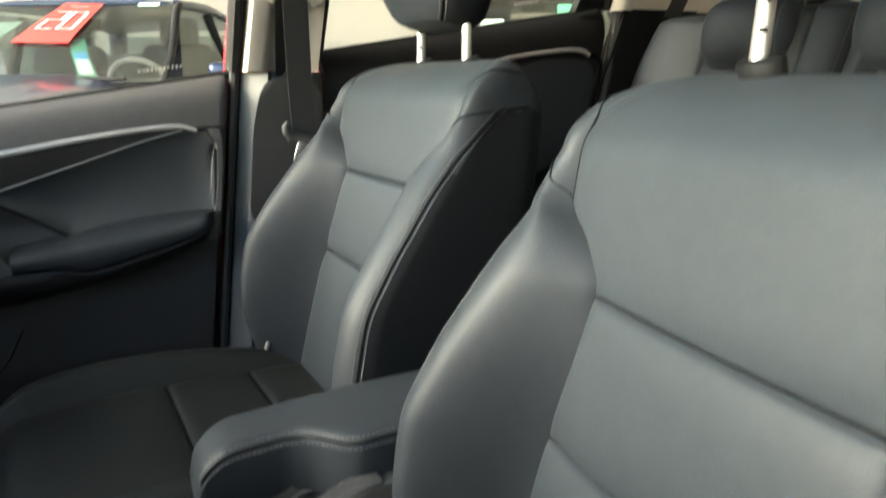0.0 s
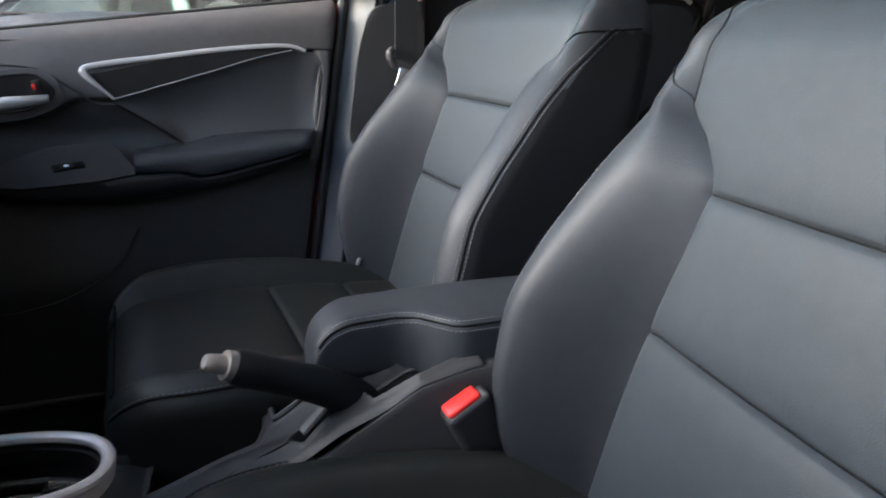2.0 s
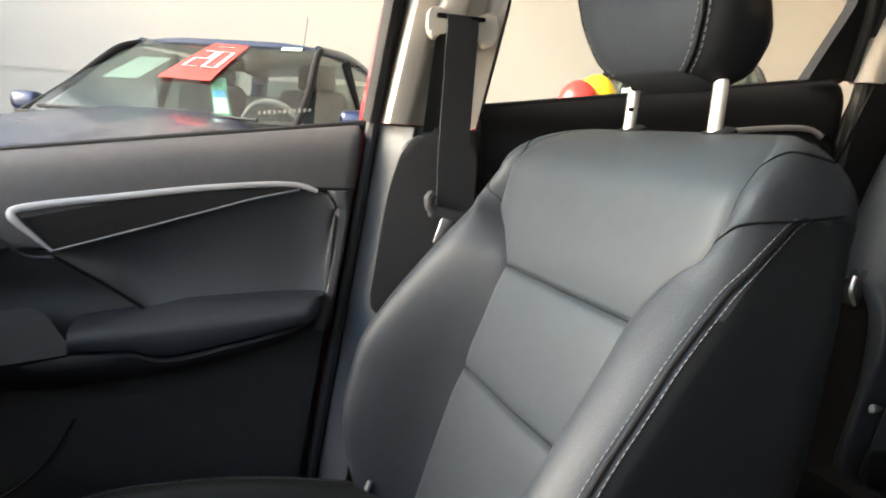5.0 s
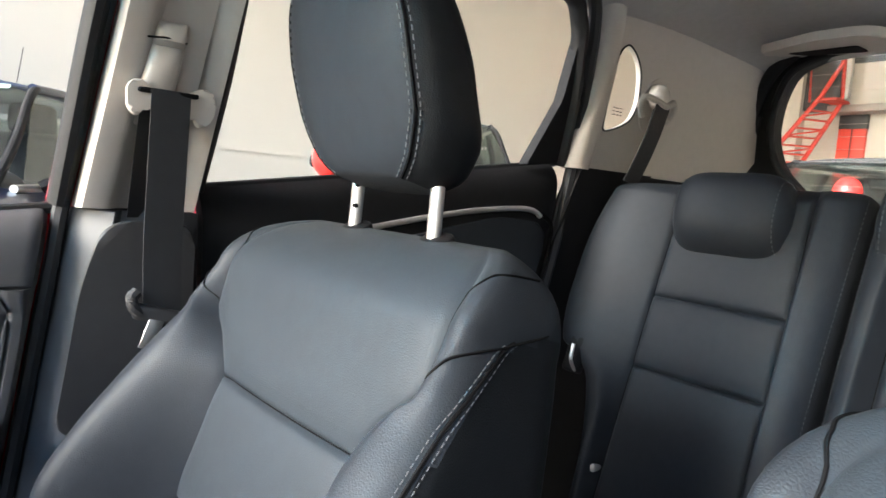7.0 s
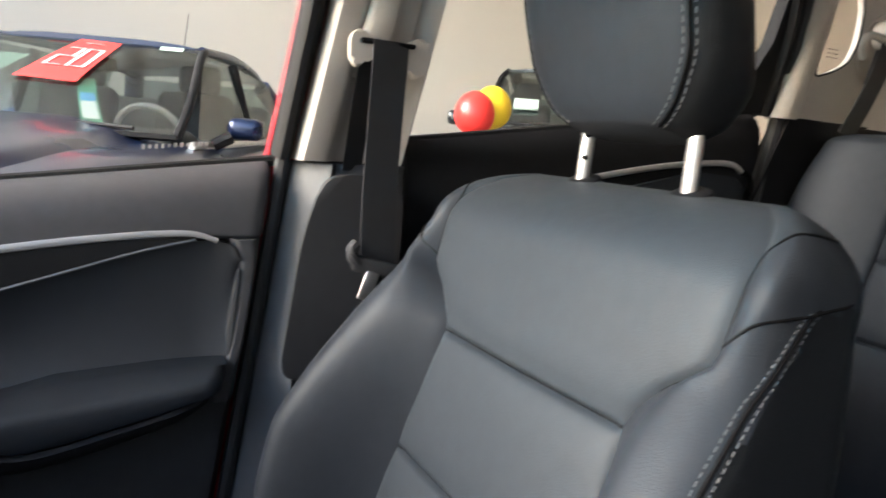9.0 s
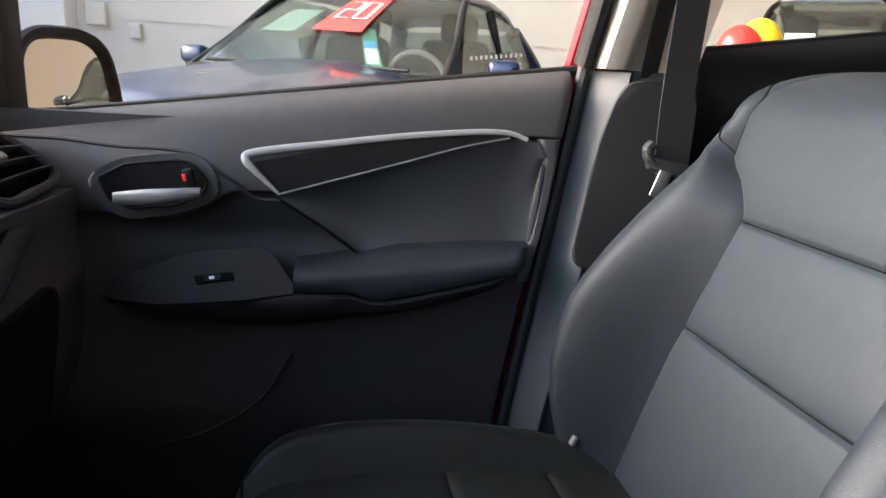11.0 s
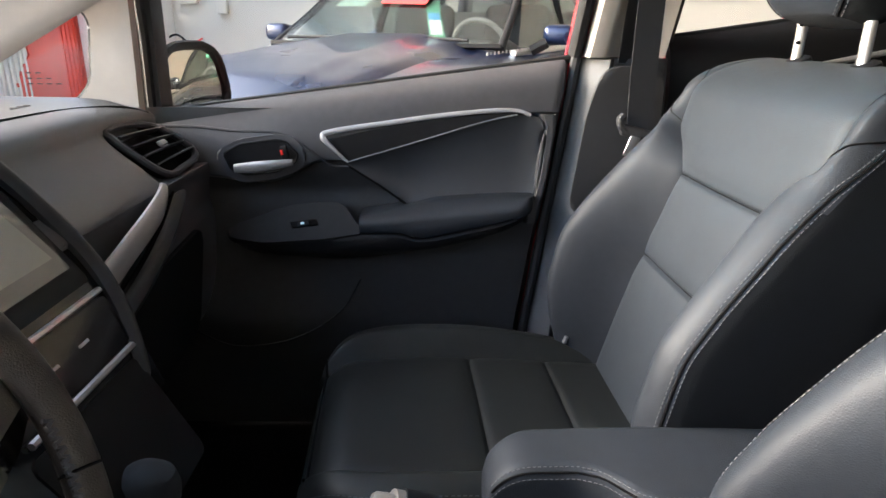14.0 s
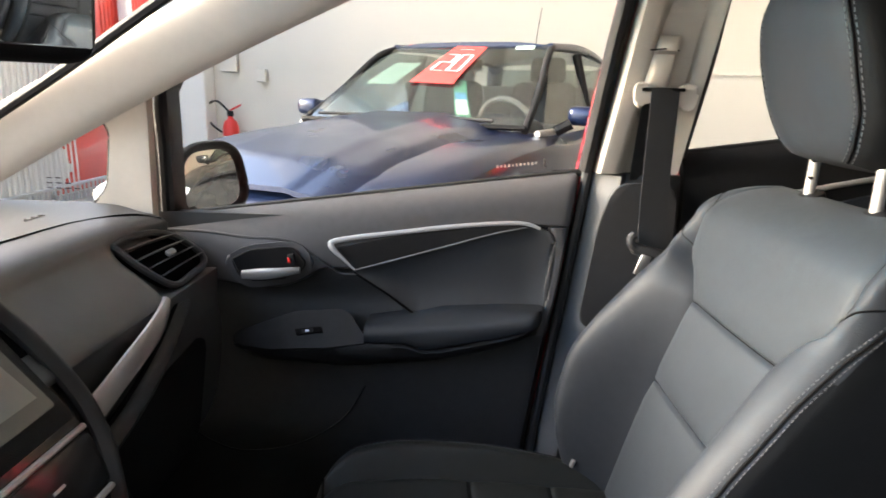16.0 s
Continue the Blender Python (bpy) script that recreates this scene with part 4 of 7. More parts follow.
def tailgate():
    d = thing("tailgate", (1.9, MID, 0.9), "tailgate with a black-framed rear window", "tailgate", kind="structure")
    inner = rounded([(MID - 0.595, 1.43), (MID - 0.50, 1.33), (MID + 0.50, 1.33), (MID + 0.595, 1.43), (MID + 0.616, 1.511), (MID + 0.600, 1.597), (MID + 0.565, 1.668), (MID + 0.47, 1.703), (MID - 0.47, 1.703), (MID - 0.565, 1.668), (MID - 0.600, 1.597), (MID - 0.616, 1.511)], 0.05)
    outer = rounded([(MID - 0.70, 1.20), (MID + 0.70, 1.20), (MID + 0.690, 1.41), (MID + 0.666, 1.542), (MID + 0.613, 1.672), (MID + 0.52, 1.730), (MID - 0.52, 1.730), (MID - 0.613, 1.672), (MID - 0.666, 1.542), (MID - 0.690, 1.41)], 0.05)

    def place(a, b, o):
        return 1.90 - 0.22 * (b - 1.40) - o, a, b
    part("black_frame", plate(outer, [inner], place, -0.03, 0.03), PLASTIC_DARK, d)
    part("frame_seal", tube([place(a, b, 0.03) for a, b in outer], 0.018, 8, closed=True), RUBBER, d)
    part("inner_seal", tube([place(a, b, 0.03) for a, b in inner], 0.010, 8, closed=True), RUBBER, d)
    for s in (1, -1):
        hinge = [(1.86, MID + s * 0.665, 1.47), (1.845, MID + s * 0.655, 1.52), (1.83, MID + s * 0.640, 1.56)]
        part("gas_strut", tube(hinge, 0.009, 8), RUBBER, d)
    g = part("rear_window", slab(inner, 0, 0.004, lambda a, b, o: (1.915 - 0.22 * (b - 1.40) + o, a, b), 0), REAR_GLASS, d, "clear rear glass")
    g.visible_shadow = False
    wires = [tube([(1.911 - 0.22 * (z - 1.40), MID - 0.55, z), (1.911 - 0.22 * (z - 1.40), MID + 0.55, z)], 0.0004, 4) for z in np.arange(1.36, 1.69, 0.03)]
    part("heating_wire", merge(*wires), CONCRETE, d)
    part("lower_panel", sheet(lambda u, v: (1.90 + 0.04 * v, MID - 0.70 + 1.40 * u, 0.45 + 0.78 * v), 8, 8, 0.05, (1, 0, 0)), PLASTIC_DARK, d)


tailgate()


def roof_belt_housing():
    d = thing("roof_belt_housing", (1.72, 1.10, 1.68), "grey moulded belt housing on the rear ceiling", "belt housing")
    part("cover", slab(rounded([(1.655, 1.238), (1.60, 1.09), (1.60, 1.00), (1.63, 0.965), (1.75, 0.975), (1.77, 1.02), (1.70, 1.22)], 0.02), 0, 0.020, lambda a, b, o: (a, b, 1.700 - o), 0.010, 4), CREAM, d)
    part("belt_slot", slab(rounded([(1.68, 1.18), (1.68, 1.03), (1.745, 1.03), (1.72, 1.15)], 0.01), 0, 0.004, lambda a, b, o: (a, b, 1.682 - o), 0.001), SEAM, d)
    part("lamp_base", slab(rounded([(1.70, 0.965), (1.70, 0.80), (1.79, 0.80), (1.79, 0.965)], 0.03), 0, 0.012, lambda a, b, o: (a, b, 1.697 - o), 0.005), CREAM, d)
    part("lamp_lens", slab(rounded([(1.72, 0.94), (1.72, 0.83), (1.765, 0.83), (1.765, 0.94)], 0.015), 0, 0.006, lambda a, b, o: (a, b, 1.686 - o), 0.002), SATIN, d, "clear lamp lens")


roof_belt_housing()


# ---- driver's side shell, out of view ----
def left_side():
    def f(u, v):
        return 0.45 + 1.45 * u, -0.075 + 0.12 * max(0, v - 0.62), 0.40 + 0.94 * v
    single("left_body_side", sheet(f, 10, 14, 0.05, (0, -1, 0)), PLASTIC_DARK, "black trim of the car's far rear side", "car side", kind="structure")
    # unseen door panel, kept shut so less light enters low from the left
    single("unseen_left_door", merge(sheet(lambda u, v: (-0.66 + 1.06 * u, -0.115, 0.40 + v * (belt_z(-0.66 + 0.9 * u) - 0.42)), 10, 10, 0.06, (0, -1, 0))), PLASTIC_DARK, "black driver's door panel added out of view, shut to hold back light", "car door", kind="structure")
    single("left_sill", rbox((1.25, 0.12, 0.16), 0.03, at=(-0.18, -0.07, 0.40)), RED_PAINT, "red painted door sill", "sill", kind="structure")
    d = thing("left_pillars", (0.5, -0.05, 1.2), "beige pillars of the car's far side", "car pillar", kind="structure")
    for x in (1.25, 1.75):
        part("post", loft([[(x - 0.05, y, z), (x + 0.06, y, z), (x + 0.06, y + 0.04, z), (x - 0.05, y + 0.04, z)] for y, z in [(-0.08, 0.42), (-0.08, 1.25), (0.02, 1.70)]]), CREAM, d)
    part("screen_post", tube([(-1.0, 0.03, 1.20), (-0.55, 0.09, 1.48), (-0.14, 0.16, 1.70)], 0.035, 10), CREAM, d)
    part("roof_rail", tube([(-0.16, 0.12, 1.68), (0.4, 0.01, 1.70), (1.8, 0.03, 1.69)], 0.03, 8), CREAM, d)


left_side()

windscreen = single("windscreen", sheet(lambda u, v: (-1.06 + 0.90 * v - 0.10 * (1 - (2 * u - 1) ** 2) * (1 - 0.4 * v), 0.06 + 1.22 * u + (0.08 * (2 * u - 1)) * (1 - v), 1.20 + 0.50 * v + 0.02 * math.sin(math.pi * v)), 16, 12, 0.004),
                    PANE, "clear windscreen of the car", "windscreen", kind="structure")
windscreen.visible_shadow = False
single("windscreen_header", tube(smooth_path([(-0.17, 0.16, 1.69), (-0.23, 0.4, 1.715), (-0.25, MID, 1.72), (-0.23, 0.93, 1.715), (-0.17, 1.17, 1.69)], 6), 0.025, 8), LINER, "grey trim over the windscreen", "trim", kind="structure")
SHADE = glass_material("blue_shade_band", (0.10, 0.45, 0.75), clear=0.9)
band = single("windscreen_shade_band", sheet(lambda u, v: (-1.05 + 0.90 * (0.66 + 0.33 * v) - 0.10 * (1 - (2 * u - 1) ** 2) * (0.74 - 0.13 * v), 0.08 + 1.18 * u, 1.195 + 0.50 * (0.66 + 0.33 * v) + 0.02 * math.sin(math.pi * (0.66 + 0.33 * v))), 12, 3), SHADE, "blue shade band along the top of the windscreen", "shade band", kind="structure")
band.visible_shadow = False
single("bonnet", sheet(lambda u, v: (-1.95 + 0.90 * u, -0.02 + 1.37 * v, 0.92 + 0.19 * math.sin(u * math.pi / 2) - 0.05 * (2 * v - 1) ** 4), 12, 12, 0.02), RED_PAINT, "red painted bonnet of the car", "bonnet", kind="structure")


# ================= seats =================
def back_rings(near, far, levels, crown, creases, place, groove=0.004):
    """Cross-sections of a padded backrest. near and far give, for the sides y+ and y-, tables by height v: W half-width, pn half-width of the
    middle panel, h height of the bolster over the panel, e depth of the outer edge. crown: (rise, side inset, middle depth, thickness, back radius).
    Step 7 round a half-section is the panel's edge, step 24 the outer edge, step 33 the back."""
    rise, inset, dm, T, back_r = crown

    def half(tab, v):
        W, pn, h, e = (interp(v, tab[k]) for k in ("W", "pn", "h", "e"))
        c = max(pn + 0.022, W - tab["edge"])
        us = [pn * k for k in (0, 0.3, 0.6, 0.85)] + [pn - 0.012, pn - 0.006, pn - 0.003, pn, pn + 0.003, pn + 0.006, pn + 0.012]
        us += [pn + 0.012 + (c - pn - 0.012) * k / 7 for k in range(1, 8)]
        out = []
        for u in us:
            if u <= pn:
                dd = 0.006 * (1 - (u / pn) ** 2)
                wide = min(1.0, (pn - u) / 0.02 + 0.3)
                for vs in creases:
                    dd -= wide * (0.0085 * bell(v - vs, 0.0032) + 0.006 * bell(v - vs, 0.020))
            else:
                t = min(1, (u - pn) / (c - pn))
                dd = h * (0.5 - 0.5 * math.cos(math.pi * t)) ** 0.85 + 0.006 * math.sin(math.pi * t) * min(1, (c - pn) / 0.06)
            dd -= groove * bell(u - pn, 0.0035) + 0.003 * bell(u - pn, 0.012)
            out.append((u, dd))
        h1 = out[-1][1]
        out[-1] = (c, h1)
        out += [(c + (W - c) * math.sin(q), e + (h1 - e) * math.cos(q)) for q in [math.pi / 2 * k / 7 for k in range(1, 8)]]
        out += [(W, e + (-T + back_r - e) * k / 5) for k in range(1, 6)]
        out += [(W - back_r + back_r * math.cos(q), -T + back_r - back_r * math.sin(q)) for q in [math.pi / 2 * k / 4 for k in range(1, 5)]]
        return out, W
    v0 = levels[-1]
    rings = []
    for v, q in [(v, 0.0) for v in levels] + [(v0, radians(9 * k)) for k in range(1, 11)]:
        ring = []
        low = max(0, 1 - (v - levels[0]) / 0.03)
        for s, tab in ((1, near), (-1, far)):
            pts, W = half(tab, v)
            ku = (W - inset * (1 - math.cos(q)) ** 1.7 - 0.03 * (1 - math.sqrt(max(0, 1 - low * low)))) / W
            kd = 1 - 0.94 * (1 - math.cos(q))
            seq = [place(s * u * ku, v + rise * (0.62 * math.sin(q) + 0.38 * (1 - math.cos(q))), dm + (d - dm) * kd) for u, d in pts]
            ring += seq if s > 0 else seq[:0:-1]
        rings.append(ring)
    return rings


def front_seat(at, rec_deg, label, cushion_shift=0.0, cushion_rise=0.0, yaw=4.0):
    d = thing("front_seat", at, label, "car seat", "front seats")
    x0, y0, z0 = at
    rec = radians(rec_deg)
    cr, sr = math.cos(rec), math.sin(rec)

    def pt(u, v, dd):
        return x0 + sr * v - cr * dd, y0 + u, z0 + cr * v + sr * dd
    creases = (0.255, 0.409) if cushion_shift == 0.0 else (0.247, 0.403)
    levels = sorted(set([round(v, 4) for v in np.linspace(-0.05, 0.535, 46)] + [round(c + o, 4) for c in creases for o in (-0.02, -0.012, -0.007, -0.004, -0.002, 0, 0.002, 0.004, 0.007, 0.012, 0.02)]))
    side_tab = {"W": [(-0.05, 0.245), (0.04, 0.262), (0.12, 0.271), (0.20, 0.274), (0.28, 0.271), (0.36, 0.265), (0.44, 0.255), (0.50, 0.245), (0.535, 0.238)],
                "pn": [(-0.05, 0.180), (0.12, 0.176), (0.255, 0.165), (0.36, 0.147), (0.409, 0.142), (0.45, 0.165), (0.485, 0.203), (0.535, 0.206)],
                "h": [(-0.05, 0.030), (0.03, 0.070), (0.09, 0.102), (0.16, 0.121), (0.23, 0.124), (0.30, 0.106), (0.36, 0.081), (0.42, 0.054), (0.46, 0.034), (0.50, 0.016), (0.535, 0.002)],
                "e": [(-0.05, 0.0), (0.03, 0.034), (0.09, 0.062), (0.16, 0.080), (0.23, 0.084), (0.30, 0.067), (0.36, 0.043), (0.42, 0.016), (0.46, -0.006), (0.50, -0.032), (0.535, -0.054)],
                "edge": 0.040}
    rings = back_rings(side_tab, side_tab, levels, (0.088, 0.072, -0.092, 0.145, 0.045), creases, pt)
    count, rows, top = len(rings[0]), len(rings), len(levels) - 1
    V = [p for r in rings for p in r]
    quad = lambda a, i: (a * count + i, a * count + (i + 1) % count, (a + 1) * count + (i + 1) % count, (a + 1) * count + i)
    fold = lambda i: min(i, count - 1 - i)
    first_side = lambda a: 22 if levels[min(a, top)] < 0.44 else 23 if a < top else (24, 27, 31)[a - top] if a < top + 3 else 99
    edge_at = lambda a: 7 if a < top + 3 else (8, 10, 15, 21, 27, 99, 99, 99)[a - top - 3]
    kind_of = lambda a, i: "side" if fold(i) >= first_side(a) else "panel" if fold(i) < edge_at(a) else "near" if i < count // 2 else "far"
    faces = {"panel": [tuple(range((rows - 1) * count, rows * count))], "side": [], "near": [], "far": []}
    for a in range(rows - 1):
        for i in range(count):
            faces[kind_of(a, i)].append(quad(a, i))
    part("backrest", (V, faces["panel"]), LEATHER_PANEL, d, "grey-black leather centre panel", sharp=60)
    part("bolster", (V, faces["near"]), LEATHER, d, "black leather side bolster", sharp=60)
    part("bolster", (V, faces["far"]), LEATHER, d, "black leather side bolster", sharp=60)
    # same leather as the bolsters, coloured darker where the sides lie in shade
    part("side_cover", (V, faces["side"]), LEATHER_DARKENED, d, "leather side and rear cover with shade in its colour", sharp=60)

    def on(v, i, s, out=0.0006):
        """A place on the cover: height v, step i round the section (7 the panel's edge, 24 the outer edge); past the top level, v counts crown rows."""
        if v >= 1:
            k, t = top + int(v - 1), (v - 1) % 1
        else:
            k = max([q for q in range(top) if levels[q] <= v], default=0)
            t = (v - levels[k]) / (levels[k + 1] - levels[k])
        i0 = min(int(i), 32)
        get = lambda r, q: Vector(rings[min(r, rows - 1)][q if s > 0 else (count - q) % count])
        p = get(k, i0).lerp(get(k, i0 + 1), i - i0).lerp(get(k + 1, i0).lerp(get(k + 1, i0 + 1), i - i0), t)
        return p + out * (p - Vector(pt(0, min(v, 0.54), -0.09))).normalized()
    for c in creases:
        part("crease_seam", tube([on(c, i, -1, 0.0004) for i in (6, 5, 4, 3, 2, 1, 0.5)] + [on(c, i, 1, 0.0004) for i in (0, 0.5, 1, 2, 3, 4, 5, 6)], 0.0013, 5), SEAM, d)
    for s in (1, -1):
        rail = [(v, linear(v, [(-0.02, 21.3), (0.40, 21.3), (0.47, 21.8), (0.535, 23.0)])) for v in np.linspace(-0.02, 0.533, 60)] + [(1.5, 23.4), (1.9, 23.8)]
        across = lambda v, i: (on(v, i + 0.4, s) - on(v, i - 0.4, s)).normalized()
        part("seam_piping", tube([on(v, i, s, 0.0002) for v, i in rail], 0.0019, 6), SEAM, d)
        stitches("stitching", [on(v, i, s, 0.0008) - 0.0060 * across(v, i) for v, i in rail], d, 0.0040, 0.0026, 0.0006)
        stitches("stitching", [on(v, i, s, 0.0008) + 0.0056 * across(v, i) for v, i in rail], d, 0.0040, 0.0026, 0.0006)
        upper = [on(v, 7, s, 0.0006) for v in np.linspace(0.45, 0.532, 10)] + [on(v, i, s, 0.0006) for v, i in ((2, 7), (3, 7), (4, 7.3), (5, 8.5), (6, 11), (6.6, 15), (7, 18), (7.4, 21), (7.7, 24), (7.9, 28))]
        part("shoulder_seam", tube(smooth_path(upper, 3), 0.0012, 6), SEAM, d)
        lower = [on(v, i, s, 0.0008) for v, i in ((0.487, 7), (0.492, 8), (0.500, 11), (0.510, 15), (0.520, 18), (0.530, 21), (1.3, 23), (2.2, 25), (3.2, 28), (4.2, 32))]
        part("shoulder_seam", tube(smooth_path(lower, 3), 0.0012, 6), SEAM, d)
    # cushion
    cx = x0 + cushion_shift
    z0 += cushion_rise
    xf, xb = cx - 0.505, cx + 0.03
    secs = []
    front_r = 0.075
    seams = (cx - 0.233, cx - 0.090)
    xs = sorted(set([round(v, 4) for v in np.linspace(xf + front_r, xb, 40)] + [round(s + o, 4) for s in seams for o in (-0.012, -0.006, -0.003, 0, 0.003, 0.006, 0.012)]))
    todo = [(xf + front_r * (1 - math.cos(a)), front_r * (1 - math.sin(a))) for a in [math.pi / 2 * k / 12 for k in range(12)]] + [(x, 0.0) for x in xs]
    for x, inset in todo:
        s = (x - xf) / (xb - xf)
        W = 0.262 - 0.055 * max(0, 1 - (x - xf) / 0.16) ** 2.2 - 0.03 * max(0, (s - 0.8) / 0.2) ** 2
        pn = 0.172 - 0.02 * max(0, 1 - (x - xf) / 0.2) + 0.01 * s
        zc = z0 + 0.056 - 0.034 * s + 0.008 * math.sin(math.pi * s)
        h = 0.030 * math.sin(math.pi * min(1, 0.12 + 0.88 * s)) + 0.008
        c = W - 0.045
        zb = z0 - 0.10
        us = [pn * k for k in (0, 0.3, 0.6, 0.85)] + [pn - 0.010, pn - 0.005, pn, pn + 0.005, pn + 0.012] + [pn + 0.012 + (c - pn - 0.012) * k / 6 for k in range(1, 6)] + [c + (W - c) * math.sin(math.pi / 2 * k / 7) for k in range(8)]
        half = []
        for u in us:
            if u <= pn:
                dz = 0.004 * (1 - (u / pn) ** 2)
                for q in seams:
                    dz -= min(1, (pn - u) / 0.02 + 0.3) * (0.005 * bell(x - q, 0.004) + 0.005 * bell(x - q, 0.02))
            else:
                t = min(1, (u - pn) / (c - pn))
                dz = h * (0.5 - 0.5 * math.cos(math.pi * t)) + 0.004 * math.sin(math.pi * t)
            dz -= 0.004 * bell(u - pn, 0.004) + 0.003 * bell(u - pn, 0.012)
            if u > c:
                e = min(1, (u - c) / (W - c))
                dz -= 0.045 * (1 - math.sqrt(max(0, 1 - e * e)))
            half.append((u, zc + dz - inset))
        prof = half + [(W, half[-1][1] - 0.03), (W - 0.004, z0 - 0.06), (W - 0.02, zb)]
        k = 1 - 0.22 * (inset / front_r) ** 2
        ring = [(x, y0 + u * k, max(z, zb)) for u, z in prof] + [(x, y0 - u * k, max(z, zb)) for u, z in prof[::-1] if u > 0]
        secs.append(ring)
    # leather cushion, its colour lowered for the shade down here
    part("cushion", loft(secs), LEATHER_SHADED, d, "black seat cushion", sharp=60)
    rows = secs[12:]
    for s in (1, -1):
        n = len(rows[0])
        i = 17
        idx = i if s > 0 else n - i
        line = [Vector(r[idx]) + Vector((0, s * 0.001, 0.001)) for r in secs[4:-2]]
        stitches("stitching", line, d, 0.0045, 0.0030, 0.0007)
        part("seam_piping", tube([p + Vector((0, s * 0.004, -0.002)) for p in line], 0.0014, 5), SEAM, d)
    fr = [Vector(q) + Vector((-0.0015, 0, 0)) for q in secs[5][2:14]]
    fl = [Vector(q) + Vector((-0.0015, 0, 0)) for q in secs[5][-13:]]
    part("front_seam", tube(fl + [Vector(secs[5][0]) + Vector((-0.0015, 0, 0))] + fr, 0.0022, 5), SEAM, d)
    # plinth, side shields and rails
    part("seat_base", rbox((0.44, 0.42, 0.16), 0.03, at=(cx - 0.22, y0, z0 - 0.17)), PLASTIC_DARK, d)
    for s in (1, -1):
        part("seat_rail", rbox((0.52, 0.035, 0.03), 0.006, at=(cx - 0.22, y0 + s * 0.18, z0 - 0.238)), PLASTIC_DARK, d)
        part("hinge_cover", moved(rbox((0.10, 0.018, 0.13), 0.008), pose(x0 + 0.03, y0 + s * 0.247, z0 + 0.02, 0, 12, 0)), PLASTIC_DARK, d)
    if cushion_shift == 0.0:
        part("cover_hook", moved(rbox((0.007, 0.009, 0.015), 0.002), pose(x0 - 0.045, y0 + 0.203, z0 + 0.060, 0, 20, 0)), HANDLE, d, "small metal hook")
    d.rotation_euler = (0, 0, radians(yaw))
    # headrest on two posts
    hp = pt if cushion_shift == 0.0 else lambda u, v, o: pt(1.08 * u + 0.003, v, o)
    pad, wrap = headrest(hp)
    hd = part("headrest", pad, LEATHER, d, "black leather headrest", sharp=60)
    part("headrest_side", wrap, LEATHER_DARKENED, hd, "darkened leather side of the headrest", sharp=60)
    hv, hx = headrest_lines(hp)
    for line in hv if cushion_shift == 0.0 else []:
        stitches("stitching", line, hd, 0.0050, 0.0034, 0.0008)
    for line in hx:
        part("seam_piping", tube(line, 0.0018, 5), SEAM, hd)
    for s in (1, -1):
        pu = s * 0.074 + (0.0 if cushion_shift == 0.0 else 0.011)
        a = Vector(pt(pu, 0.600, -0.084))
        b = a + Vector((0.004, -s * 0.003, 0.155))
        post = part("headrest_post", tube([a, b], 0.0078, 14), SATIN, d, "silver metal post")
        ring = [(0.0215, -0.012), (0.0220, 0.001), (0.0205, 0.0040), (0.0160, 0.0060), (0.0105, 0.0066), (0.0080, 0.0066)]
        base = Vector(pt(pu, 0.6200, -0.084))
        up = Vector((-0.33, 0, 0.94))
        sx = Vector((0, 1, 0))
        sy = up.cross(sx)
        part("post_collar", loft([[base + up * h + r * math.cos(t) * sx + r * math.sin(t) * sy * 0.8 for t in [2 * math.pi * q / 24 for q in range(24)]] for r, h in ring]), PLASTIC_DARK, d, "black plastic collar")
        if s > 0:
            for k in range(4):
                q = a.lerp(b, 0.30 + 0.16 * k) + Vector((-0.0045, -0.0045, 0))
                part("post_notch", rbox((0.006, 0.006, 0.005), 0.001, 1, at=q), SEAM, post)
    return d


HEAD_W = [(0.0, 0.076), (0.010, 0.090), (0.022, 0.101), (0.06, 0.120), (0.11, 0.122), (0.15, 0.114), (0.185, 0.098), (0.212, 0.074), (0.226, 0.048)]
HEAD_F = [(0.0, -0.016), (0.012, -0.003), (0.07, 0.036), (0.12, 0.064), (0.17, 0.084), (0.20, 0.086), (0.226, 0.064)]
HEAD_B = [(0.0, -0.088), (0.022, -0.102), (0.045, -0.100), (0.10, -0.068), (0.155, -0.034), (0.197, 0.0), (0.215, 0.022), (0.226, 0.042)]


def head_ring(pt, s, n=48, grow=0.0):
    """One level of the headrest, which leans forward; s from 0 at its foot to 0.226 m."""
    W, f, b = interp(s, HEAD_W) + grow, interp(s, HEAD_F) + grow, interp(s, HEAD_B) - grow
    m, h = (f + b) / 2, (f - b) / 2
    ring = []
    for q in range(n):
        a = 2 * math.pi * q / n
        ca, sa = math.cos(a), math.sin(a)
        ring.append(Vector(pt(W * math.copysign(abs(sa) ** 0.62, sa), 0.668 + s, m + h * math.copysign(abs(ca) ** 0.60, ca))))
    if s < 0.022:
        c = sum(ring, Vector()) / n
        k = 0.88 + 0.12 * math.sqrt(1 - (1 - s / 0.022) ** 2)
        ring = [c + (p - c) * k for p in ring]
    return ring


def headrest(pt):
    """The front pad and the darker sides that wrap round the back."""
    rings = [head_ring(pt, s) for s in [0.0, 0.003, 0.008, 0.015, 0.022] + list(np.linspace(0.035, 0.20, 14)) + [0.208, 0.215, 0.221, 0.2245, 0.226]]
    n = len(rings[0])
    V, F = loft(rings)
    front = [q for q in F if len(q) > 4 or all((i % n) <= 7 or (i % n) >= n - 7 for i in q)]
    rest = [q for q in F if q not in set(front)]
    return (V, front), (V, rest)


